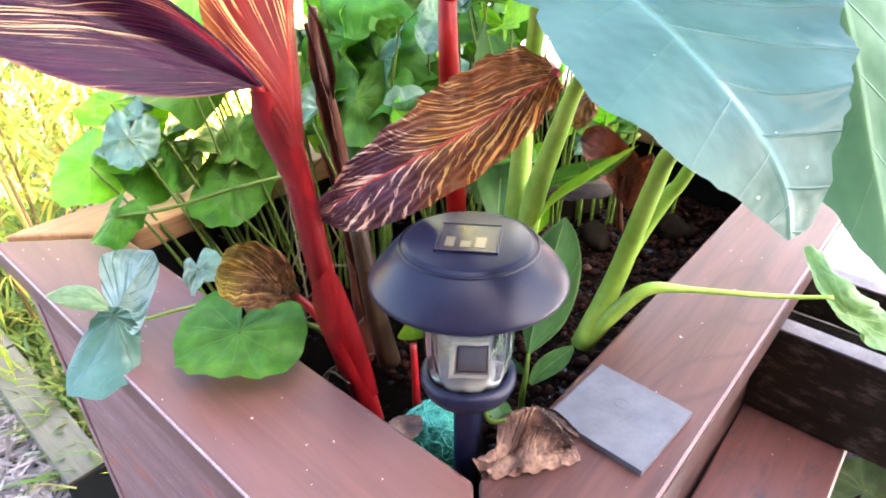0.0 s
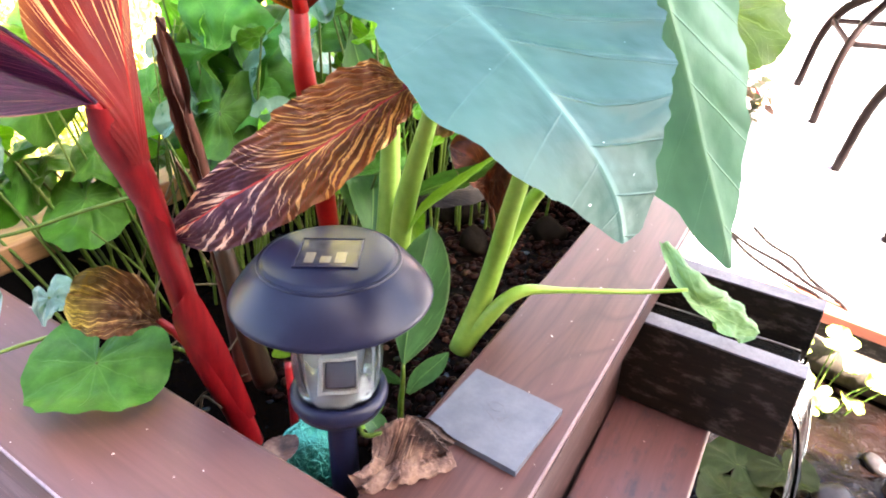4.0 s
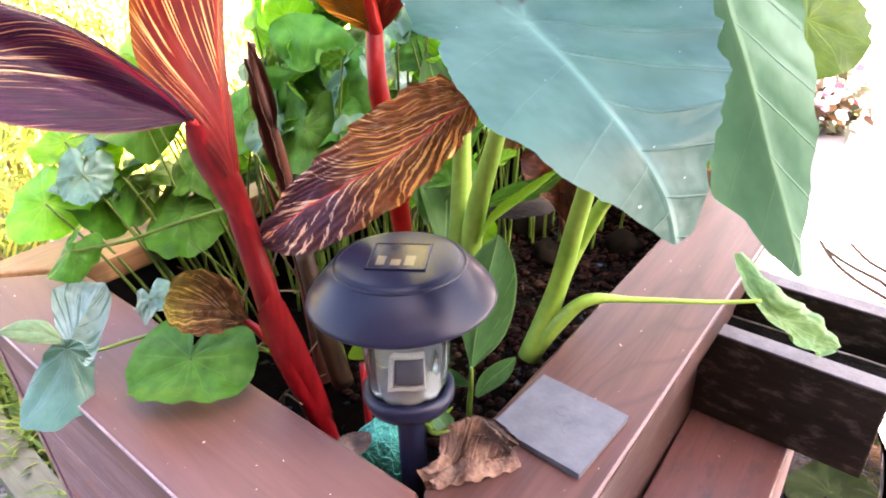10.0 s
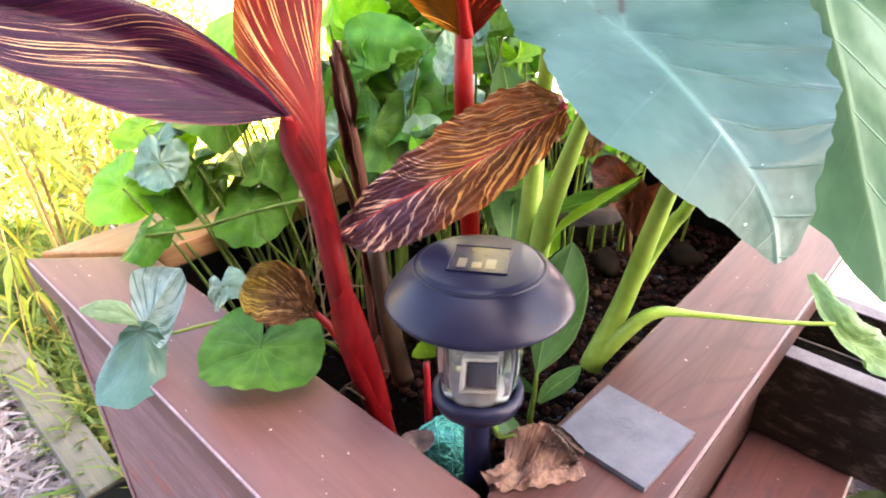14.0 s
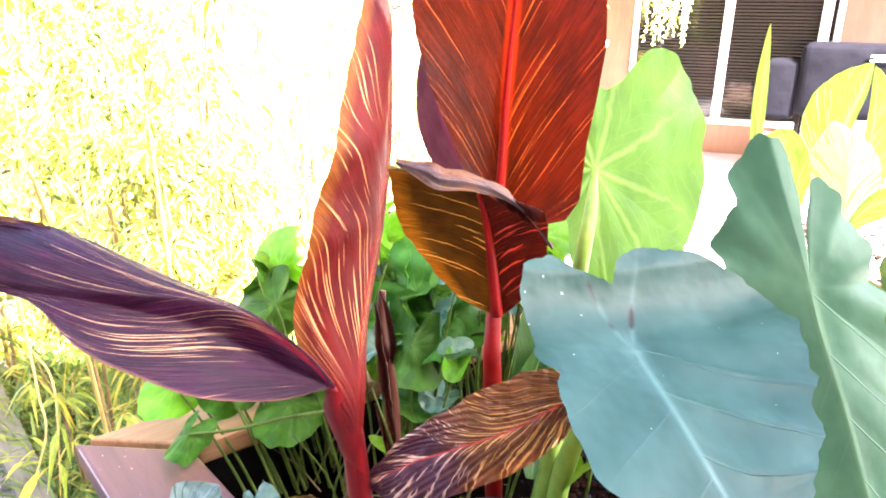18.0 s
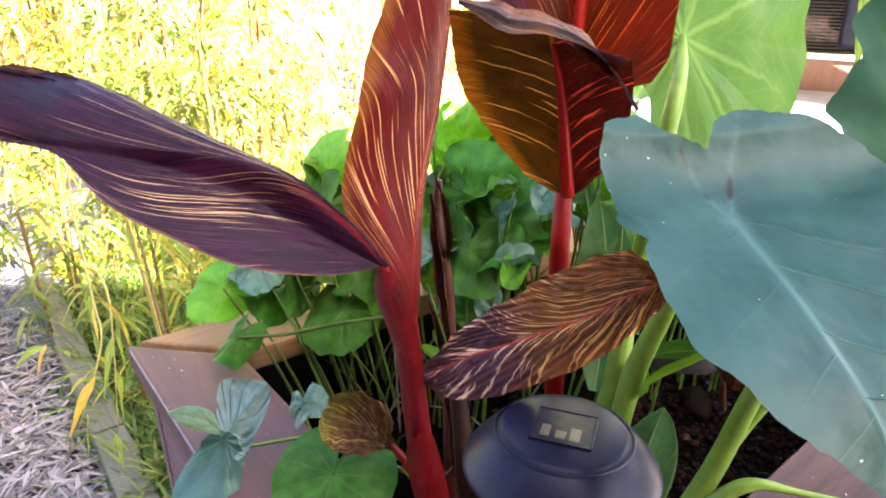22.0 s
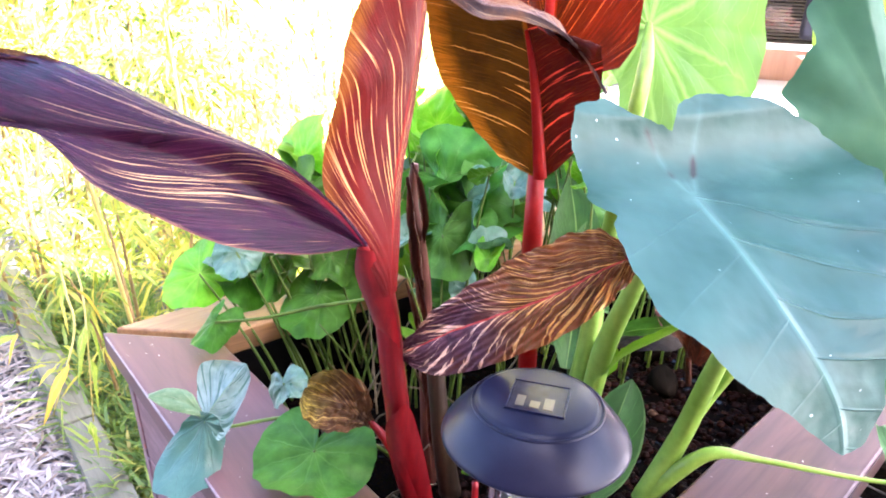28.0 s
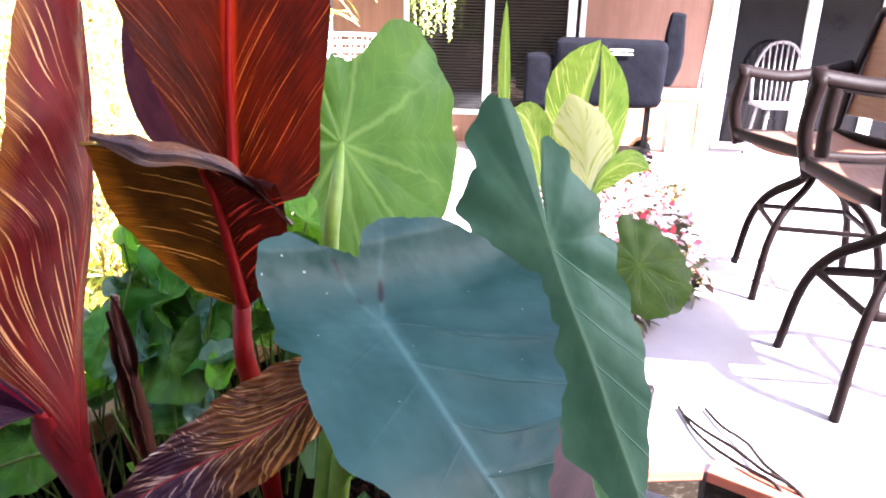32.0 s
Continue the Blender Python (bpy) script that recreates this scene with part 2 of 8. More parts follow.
def veined_leaf(name, dark, light, vein, through=0.15, rough=0.42, count=7.0, glow=(0.9, 1.0, 0.35), width=0.05, spots=0.0, rise=0.62, show=0.45, spec=0.2, reach=0.62, wave=1.0):
    """Heart or shield blade: u across (rib at 0.5), v from the lobes (0) to the tip (1), the stalk joins at v = 0.32; one vein runs into each lobe."""
    n = Nodes(name)
    u, v = n.uv()
    across = n.math("MULTIPLY", n.math("SUBTRACT", u, 0.5), 2.0)
    x = n.math("ABSOLUTE", across)
    side = n.math("SIGN", across)
    wob = n.noise(n.coords("UV", (4, 4, 1)), 1.0, 2.0)
    s = n.math("SUBTRACT", v, n.math("MULTIPLY", n.math("POWER", x, 0.92), rise))
    s = n.math("ADD", s, n.math("MULTIPLY", n.math("SUBTRACT", wob, 0.5), 0.035))
    s = n.math("ADD", s, n.math("MULTIPLY", side, 0.021))
    tri = n.math("ABSOLUTE", n.math("SUBTRACT", n.math("FRACT", n.math("MULTIPLY", s, count)), 0.5))
    thin = n.math("MULTIPLY", tri, n.math("ADD", 1.0, n.math("MULTIPLY", x, 2.2)))
    line = n.ramp(thin, [(0.0, 1.0), (width * 0.35, 0.6), (width * 1.1, 0.0)])
    line = n.math("MULTIPLY", line, n.ramp(n.math("ADD", x, n.math("MULTIPLY", n.math("SUBTRACT", wob, 0.5), 0.5)), [(0.0, 1.0), (reach * 0.5, 0.6), (reach, 0.0)]))
    ahead = n.ramp(v, [(0.30, 0.0), (0.335, 1.0)])
    line = n.math("MULTIPLY", line, n.ramp(s, [(0.24, 0.0), (0.30, 1.0)]))
    back = n.math("SUBTRACT", 0.32, v)
    lobe = n.math("ABSOLUTE", n.math("SUBTRACT", x, n.math("MULTIPLY", back, 0.62)))
    lobe = n.math("MULTIPLY", n.ramp(lobe, [(0.0, 1.0), (0.008, 0.6), (0.028, 0.0)]), n.ramp(back, [(0.0, 1.0), (0.30, 0.15)]))
    lobe = n.math("MULTIPLY", lobe, n.math("SUBTRACT", 1.0, ahead))
    rib_w = n.math("MULTIPLY", x, n.math("ADD", 0.8, n.math("MULTIPLY", v, 0.9)))
    ribline = n.math("MULTIPLY", n.ramp(rib_w, [(0.0, 1.0), (0.012, 0.70), (0.030, 0.22), (0.085, 0.0)]), ahead)
    hub = n.ramp(n.math("ADD", x, n.math("ABSOLUTE", n.math("SUBTRACT", v, 0.325))), [(0.0, 1.0), (0.035, 0.5), (0.09, 0.0)])
    cloud = n.noise(n.coords("UV", (5, 5, 1)), 1.0, 3.0)
    cells = n.noise(n.coords("UV", (85, 85, 1)), 1.0, 2.0)
    col = n.mix(n.ramp(cloud, [(0.3, 0.0), (0.7, 1.0)]), dark, light)
    wax = n.noise(n.coords("UV", (2.2, 3.4, 1)), 1.0, 4.0, 0.6)
    col = n.mix(n.ramp(wax, [(0.45, 0.0), (0.75, 0.20)]), col, tuple(0.6 * c + 0.4 * max(light) for c in light))
    hsv = n.add("ShaderNodeHueSaturation", Color=col)
    n.link(n.math("ADD", n.math("MULTIPLY", n.random(), 0.24), 0.88), hsv.inputs["Value"])
    n.link(n.math("ADD", n.math("MULTIPLY", n.random(), 0.02), 0.49), hsv.inputs["Hue"])
    col = hsv.outputs[0]
    line = n.math("MULTIPLY", line, n.ramp(u, [(0.47, 0.16), (0.53, 1.0)]))
    both = n.math("MAXIMUM", n.math("MAXIMUM", n.math("MULTIPLY", line, 0.8), n.math("MULTIPLY", lobe, 0.7)), n.math("MAXIMUM", ribline, hub))
    col = n.mix(n.math("MULTIPLY", both, show), col, vein)
    if spots:
        cut = n.math("MULTIPLY", n.ramp(back, [(0.07, 0.0), (0.09, 1.0), (0.20, 1.0), (0.22, 0.0)]), n.ramp(wob, [(0.42, 0.0), (0.50, 1.0)]))
        col = n.mix(n.math("MULTIPLY", n.math("MULTIPLY", lobe, cut), 2.2), col, (0.016, 0.017, 0.013))
        drop = n.add("ShaderNodeTexVoronoi", Vector=n.coords("UV", (15, 15, 1)), Scale=1.0)
        pick = n.add("ShaderNodeSeparateColor", Color=drop.outputs["Color"])
        size = n.math("MULTIPLY", n.math("SUBTRACT", pick.outputs[0], 0.55), 0.22)
        ring = n.math("ABSOLUTE", n.math("SUBTRACT", drop.outputs["Distance"], size))
        ring = n.math("MULTIPLY", n.ramp(ring, [(0.0, 1.0), (0.020, 0.5), (0.034, 0.0)]), n.ramp(pick.outputs[1], [(0.80, 0.0), (0.82, 1.0)]))
        speck = n.ramp(n.noise(n.coords("UV", (46, 46, 1)), 1.0, 1.0), [(0.775, 0.0), (0.79, 0.8)])
        col = n.mix(n.math("MULTIPLY", n.math("MAXIMUM", ring, speck), spots), col, (0.62, 0.74, 0.76))
    h = n.math("ADD", n.math("MULTIPLY", cells, 0.05), n.math("MULTIPLY", n.noise(n.coords("UV", (9, 9, 1)), 1.0, 2.0, 0.5), 0.8 * wave))
    h = n.math("SUBTRACT", h, n.math("MULTIPLY", n.math("MAXIMUM", n.math("MULTIPLY", line, 2.0), ribline), 0.16 * wave))
    return n.surface(col, n.math("ADD", n.math("MULTIPLY", cloud, 0.16), rough - 0.08), 0.0, n.bump(h, 0.45, 0.005), through=through, glow=glow, spec=spec)


def radial_leaf(name, dark, light, vein, through=0.2, rough=0.36, count=11.0, glow=(0.9, 1.0, 0.35), show=0.45, fine=0.30, spec=0.3):
    """Shield leaf whose veins fan out from where the stalk joins."""
    n = Nodes(name)
    u, v = n.uv()
    x = n.math("MULTIPLY", n.math("SUBTRACT", u, 0.5), 1.5)
    y = n.math("DIVIDE", n.math("SUBTRACT", v, 0.32), 0.68)
    rho = n.math("SQRT", n.math("ADD", n.math("MULTIPLY", x, x), n.math("MULTIPLY", y, y)))
    wob = n.noise(n.coords("UV", (5, 5, 1)), 1.0, 3.0)
    turn = n.math("ADD", n.math("DIVIDE", n.math("ARCTAN2", x, y), 6.28318), n.math("MULTIPLY", n.math("SUBTRACT", wob, 0.5), 0.05))
    saw = n.math("FRACT", n.math("ADD", n.math("MULTIPLY", turn, count), 0.5))
    tri = n.math("ABSOLUTE", n.math("SUBTRACT", saw, 0.5))
    wide = n.math("MULTIPLY", n.math("MULTIPLY", tri, rho), 1.0)
    line = n.ramp(wide, [(0.0, 1.0), (0.012, 0.7), (0.035, 0.0)])
    line = n.math("MULTIPLY", line, n.ramp(rho, [(0.0, 1.0), (0.55, 0.7), (1.0, 0.15)]))
    saw2 = n.math("ABSOLUTE", n.math("SUBTRACT", n.math("FRACT", n.math("ADD", n.math("MULTIPLY", rho, 6.0), n.math("MULTIPLY", tri, 4.0))), 0.5))
    twig = n.ramp(saw2, [(0.0, 1.0), (0.07, 0.0)])
    twig = n.math("MULTIPLY", twig, fine)
    cells = n.noise(n.coords("UV", (45, 45, 1)), 1.0, 3.0)
    cloud = n.noise(n.coords("UV", (4, 4, 1)), 1.0, 3.0)
    col = n.mix(n.ramp(cloud, [(0.3, 0.0), (0.7, 1.0)]), dark, light)
    col = n.mix(n.ramp(cells, [(0.4, 0.0), (0.8, 0.3)]), col, dark)
    hsv = n.add("ShaderNodeHueSaturation", Color=col)
    n.link(n.math("ADD", n.math("MULTIPLY", n.random(), 0.5), 0.72), hsv.inputs["Value"])
    n.link(n.math("ADD", n.math("MULTIPLY", n.random(), 0.03), 0.485), hsv.inputs["Hue"])
    both = n.math("MAXIMUM", line, twig)
    col = n.mix(n.math("MULTIPLY", both, show), hsv.outputs[0], vein)
    h = n.math("ADD", n.math("MULTIPLY", n.math("MULTIPLY", wide, -1.0), 0.0), n.math("MULTIPLY", cells, 0.15))
    h = n.math("SUBTRACT", h, n.math("MULTIPLY", both, 0.5))
    return n.surface(col, n.math("ADD", n.math("MULTIPLY", cloud, 0.2), rough - 0.1), 0.0, n.bump(h, 0.5, 0.003), through=through, glow=glow, spec=spec)


MAT = {}
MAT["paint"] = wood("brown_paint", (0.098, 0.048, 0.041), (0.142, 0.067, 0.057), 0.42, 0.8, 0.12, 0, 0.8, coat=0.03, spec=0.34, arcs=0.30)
# Same brown paint in a darker tone, for the front-right board.
MAT["paint_dark"] = wood("darker_brown_paint", (0.040, 0.018, 0.015), (0.088, 0.040, 0.034), 0.40, 0.8, 0.14, 0, 0.5, coat=0.02, spec=0.26, arcs=0.55)
MAT["paint_side"] = wood("worn_brown_paint", (0.125, 0.060, 0.060), (0.27, 0.155, 0.155), 0.5, 0.8, 0.45, 0, 0.3, wear=(0.34, 0.060, 0.026), mottle=(0.30, 0.18, 0.18))
MAT["cedar"] = wood("weathered_cedar", (0.20, 0.095, 0.038), (0.42, 0.235, 0.105), 0.6, 1.2, 0.4)
MAT["grey_timber"] = wood("grey_timber", (0.07, 0.07, 0.05), (0.17, 0.165, 0.125), 0.75, 0.9, 0.5)
MAT["wet_wood"] = wood("dark_wet_wood", (0.007, 0.005, 0.003), (0.024, 0.017, 0.011), 0.6, 0.55, 0.5, spec=0.14, mottle=(0.090, 0.076, 0.060))
MAT["worn_edge"] = plain("bleached_edge", (0.045, 0.042, 0.050), (0.13, 0.12, 0.13), 60, 0.6, relief=0.3)
MAT["liner"] = plain("near_black_fill", (0.002, 0.002, 0.002), (0.006, 0.0055, 0.005), 30, 0.5, spec=0.05)
# Blue in this black stands in for sky reflected on the lamp cap.
MAT["black_plastic"] = plain("sky_tinted_black_plastic", (0.0055, 0.0068, 0.0200), (0.0090, 0.0108, 0.0290), 90, 0.34, relief=0.03, spec=0.20)
MAT["stem_red"] = wood("red_stalk", (0.085, 0.0022, 0.004), (0.27, 0.012, 0.014), 0.34, 0.8, 0.25, 2, spec=0.30)
MAT["stem_green"] = plain("pale_green_stalk", (0.13, 0.25, 0.025), (0.26, 0.40, 0.07), 18, 0.36, relief=0.08, through=0.10, spec=0.3)
MAT["stalk_thin"] = plain("thin_green_stalk", (0.026, 0.055, 0.007), (0.10, 0.155, 0.024), 40, 0.45, relief=0.1, spec=0.2)
MAT["dead_stalk"] = wood("dead_brown_stalk", (0.022, 0.007, 0.005), (0.115, 0.036, 0.022), 0.5, 0.9, 0.8, 2, spec=0.2)
MAT["stub"] = wood("cut_stalk", (0.014, 0.008, 0.005), (0.060, 0.034, 0.018), 0.5, 0.9, 0.6, 2, spec=0.2)
MAT["canna_dark"] = striped_leaf("canna_purple", (0.006, 0.0016, 0.010), (0.021, 0.0042, 0.021), (0.60, 0.38, 0.20), (0.17, 0.008, 0.026), 96, 0.655, 0.72, 0.08, 0.26, spec=0.23, dense=0.42, fine_show=0.34, stretch=1.5, fade=0.34, relief=0.0022, margin=((0.20, 0.09, 0.055), 0.020))
MAT["canna_red"] = striped_leaf("canna_red", (0.075, 0.007, 0.008), (0.165, 0.020, 0.018), (0.86, 0.56, 0.25), (0.26, 0.012, 0.010), 116, 0.622, 0.36, 0.32, 0.36, relief=0.002, spec=0.26, dense=0.22, fine_show=0.30, stretch=0.9, margin=((0.30, 0.13, 0.02), 0.09), ribw=0.4, foot=(0.15, 0.008, 0.009))
MAT["canna_broad"] = striped_leaf("canna_broad", (0.036, 0.008, 0.0015), (0.100, 0.013, 0.003), (0.78, 0.28, 0.06), (0.42, 0.045, 0.012), 150, 0.655, 0.40, 0.55, relief=0.002, dense=0.14, fine_show=0.45, stretch=0.9)
MAT["canna_plum"] = striped_leaf("canna_plum", (0.070, 0.030, 0.042), (0.115, 0.054, 0.066), (0.22, 0.12, 0.13), (0.13, 0.03, 0.06), 40, 0.74, 0.5, 0.35, 0.4, glow=(1.0, 0.5, 0.7), spec=0.2, fine_show=0.25)
MAT["canna_gold"] = striped_leaf("canna_gold", (0.026, 0.016, 0.002), (0.082, 0.050, 0.005), (0.74, 0.54, 0.14), (0.18, 0.09, 0.008), 66, 0.635, 0.18, 0.40, relief=0.002, spec=0.14, dense=0.18, fine_show=0.30, other=((0.022, 0.003, 0.003), (0.060, 0.006, 0.005), (0.56, 0.090, 0.060)), stretch=0.6, margin=((0.34, 0.18, 0.012), 0.12), ribw=0.4)
MAT["canna_dry"] = striped_leaf("canna_drying", (0.088, 0.038, 0.012), (0.19, 0.088, 0.026), (0.78, 0.50, 0.15), (0.46, 0.060, 0.060), 50, 0.572, 0.90, 0.15, 0.5, wilt=0.45, relief=0.004, tip=((0.070, 0.028, 0.050), (0.74, 0.56, 0.44)), ribw=0.35, lower=0.40, turned=(0.56, 0.74), tip_slant=0.20)
MAT["canna_bud"] = striped_leaf("canna_withered", (0.042, 0.022, 0.010), (0.095, 0.050, 0.020), (0.38, 0.28, 0.11), (0.11, 0.04, 0.018), 32, 0.605, 1.2, 0.1, 0.55, tip=((0.12, 0.10, 0.016), (0.52, 0.44, 0.07)), wilt=0.15, relief=0.005, ribw=0.15, turned=(0.66, 0.92))
MAT["taro_blue"] = veined_leaf("taro_blue", (0.011, 0.054, 0.041), (0.038, 0.104, 0.089), (0.18, 0.34, 0.31), 0.05, 0.44, 7.5, spots=0.55, show=0.32, spec=0.27, width=0.040, reach=0.72, wave=2.2, rise=0.26)
MAT["taro_green"] = radial_leaf("taro_green", (0.052, 0.150, 0.014), (0.100, 0.225, 0.030), (0.28, 0.42, 0.13), 0.38, 0.40, 9.0, glow=(0.80, 1.0, 0.42), show=0.42, fine=0.22, spec=0.14)
MAT["taro_olive"] = radial_leaf("taro_olive", (0.048, 0.100, 0.012), (0.085, 0.150, 0.020), (0.16, 0.24, 0.06), 0.28, 0.4, 10.0)
MAT["taro_deep"] = veined_leaf("taro_deep", (0.030, 0.103, 0.062), (0.070, 0.170, 0.108), (0.20, 0.36, 0.23), 0.12, 0.42, 7.0, show=0.30, spec=0.30, width=0.035, reach=0.5, wave=1.6)
MAT["pond_dull"] = radial_leaf("dull_pond_leaf", (0.008, 0.013, 0.004), (0.016, 0.023, 0.008), (0.03, 0.04, 0.016), 0.05, 0.5, 9.0, show=0.3, spec=0.04)
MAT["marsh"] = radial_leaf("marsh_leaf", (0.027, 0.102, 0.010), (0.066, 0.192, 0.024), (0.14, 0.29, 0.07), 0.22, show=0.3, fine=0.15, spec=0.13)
MAT["marsh_pale"] = radial_leaf("pale_marsh_leaf", (0.055, 0.150, 0.090), (0.115, 0.245, 0.165), (0.025, 0.09, 0.045), 0.12, 0.30, 13.0, show=0.5, fine=0.2, spec=0.65)
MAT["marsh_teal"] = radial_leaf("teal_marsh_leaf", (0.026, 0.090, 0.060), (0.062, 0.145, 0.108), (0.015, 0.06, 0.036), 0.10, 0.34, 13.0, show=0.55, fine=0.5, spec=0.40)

# Lit copy of the marsh leaf: its brightness is put into a lighter green.
MAT["marsh_lit"] = radial_leaf("lit_marsh_leaf", (0.09, 0.27, 0.012), (0.17, 0.38, 0.03), (0.28, 0.48, 0.10), 0.42)
MAT["canna_green"] = striped_leaf("canna_green", (0.020, 0.075, 0.010), (0.042, 0.125, 0.020), (0.09, 0.19, 0.05), (0.16, 0.27, 0.07), 30, 0.72, 0.5, 0.25, glow=(0.9, 1.0, 0.4), ribw=0.5, fine_show=0.2)
MAT["canna_cream"] = striped_leaf("canna_cream", (0.52, 0.58, 0.12), (0.84, 0.84, 0.42), (0.90, 0.88, 0.66), (0.82, 0.82, 0.46), 22, 0.42, 0.5, 0.30, glow=(1.0, 1.0, 0.55))
MAT["canna_yellow"] = striped_leaf("canna_variegated", (0.15, 0.29, 0.04), (0.28, 0.42, 0.08), (0.62, 0.66, 0.28), (0.50, 0.58, 0.20), 40, 0.62, 0.5, 0.4, glow=(1.0, 1.0, 0.5))


# ---- shaping ----
def mesh_of(name, verts, faces, mat, uvs=None, smooth=True):
    me = bpy.data.meshes.new(name)
    me.from_pydata([tuple(v) for v in verts], [], faces)
    if uvs is not None:
        layer = me.uv_layers.new(name="UVMap")
        for loop in me.loops:
            layer.data[loop.index].uv = uvs[loop.vertex_index]
    if smooth:
        me.polygons.foreach_set("use_smooth", [True] * len(me.polygons))
    me.materials.append(mat)
    return me


def put(name, me, parent=None, label="", m=None):
    ob = new(name, me)
    if parent is not None:
        ob.parent = parent
    if m is not None:
        ob.matrix_basis = m
    if label:
        ob["label"] = label
    return ob


def part(name, bm, mat, parent=None, label="", m=None, smooth=False):
    me = bpy.data.meshes.new(name)
    bm.to_mesh(me)
    bm.free()
    if smooth:
        me.polygons.foreach_set("use_smooth", [True] * len(me.polygons))
    me.materials.append(mat)
    return put(name, me, parent, label, m)


def thing(name, label, category, group="", kind="", at=None):
    return tagged(put(name, None, None, "", at), label, category, group, kind)


def box_bm(x0, x1, y0, y1, z0, z1, bevel=0.0, seg=2):
    bm = bmesh.new()
    bmesh.ops.create_cube(bm, size=1.0, matrix=Matrix.LocRotScale(((x0 + x1) / 2, (y0 + y1) / 2, (z0 + z1) / 2), None, (x1 - x0, y1 - y0, z1 - z0)))
    if bevel:
        bmesh.ops.bevel(bm, geom=bm.edges[:], offset=bevel, segments=seg, affect="EDGES", profile=0.6)
    return bm


def lathe_bm(profile, seg=48):
    """A turned body from (radius, height) pairs."""
    bm = bmesh.new()
    rings = []
    for r, z in profile:
        rings.append([bm.verts.new((max(r, 1e-4) * math.cos(2 * math.pi * i / seg), max(r, 1e-4) * math.sin(2 * math.pi * i / seg), z)) for i in range(seg)])
    for a, b in zip(rings, rings[1:]):
        for i in range(seg):
            bm.faces.new((a[i], a[(i + 1) % seg], b[(i + 1) % seg], b[i]))
    for ring, flip in ((rings[0], True), (rings[-1], False)):
        bm.faces.new(ring[::-1] if flip else ring)
    bmesh.ops.recalc_face_normals(bm, faces=bm.faces[:])
    return bm


def spline(points, n):
    """A smooth line through a few points (Catmull-Rom)."""
    p = [Vector(q) for q in points]
    p = [p[0] * 2 - p[1]] + p + [p[-1] * 2 - p[-2]]
    out = []
    spans = len(p) - 3
    for i in range(n + 1):
        f = i / n * spans
        k = min(int(f), spans - 1)
        t = f - k
        a, b, c, d = p[k:k + 4]
        out.append(0.5 * ((2 * b) + (c - a) * t + (2 * a - 5 * b + 4 * c - d) * t * t + (3 * b - a - 3 * c + d) * t * t * t))
    return out


def tube_data(points, radii, n=14, seg=10, flat=1.0):
    line = spline(points, n)
    verts, faces, uvs = [], [], []
    side = None
    for i, c in enumerate(line):
        t = (line[min(i + 1, n)] - line[max(i - 1, 0)]).normalized()
        if side is None:
            side = t.cross(Vector((0.3, 1, 0.1))).normalized()
        side = (side - t * side.dot(t)).normalized()
        up = t.cross(side)
        f = i / n * (len(radii) - 1)
        k = min(int(f), len(radii) - 2) if len(radii) > 1 else 0
        r = radii[k] + (radii[k + 1] - radii[k]) * (f - k) if len(radii) > 1 else radii[0]
        for j in range(seg):
            a = 2 * math.pi * j / seg
            verts.append(c + (side * math.cos(a) + up * math.sin(a) * flat) * r)
            uvs.append((j / seg, i / n))
    for i in range(n):
        for j in range(seg):
            faces.append((i * seg + j, i * seg + (j + 1) % seg, (i + 1) * seg + (j + 1) % seg, (i + 1) * seg + j))
    faces.append(tuple(range(seg))[::-1])
    faces.append(tuple(n * seg + j for j in range(seg)))
    return verts, faces, uvs


def tube(name, points, radii, mat, parent=None, label="", n=14, seg=10, flat=1.0):
    v, f, u = tube_data(points, radii, n, seg, flat)
    return put(name, mesh_of(name, v, f, mat, u), parent, label)


def frames_along(mid, n, across0, across1):
    line = spline(mid, n)
    out = []
    for i, c in enumerate(line):
        t = (line[min(i + 1, n)] - line[max(i - 1, 0)]).normalized()
        x = Vector(across0).lerp(Vector(across1), i / n)
        x = (x - t * x.dot(t)).normalized()
        out.append((c, t, x, x.cross(t)))
    return out


def lance(u, peak=0.45, start=0.25):
    """Width along a lance-shaped blade."""
    if u < peak:
        return start + (1 - start) * math.sin(u / peak * math.pi / 2)
    return max(math.cos((u - peak) / (1 - peak) * math.pi / 2), 0.0) ** 0.8


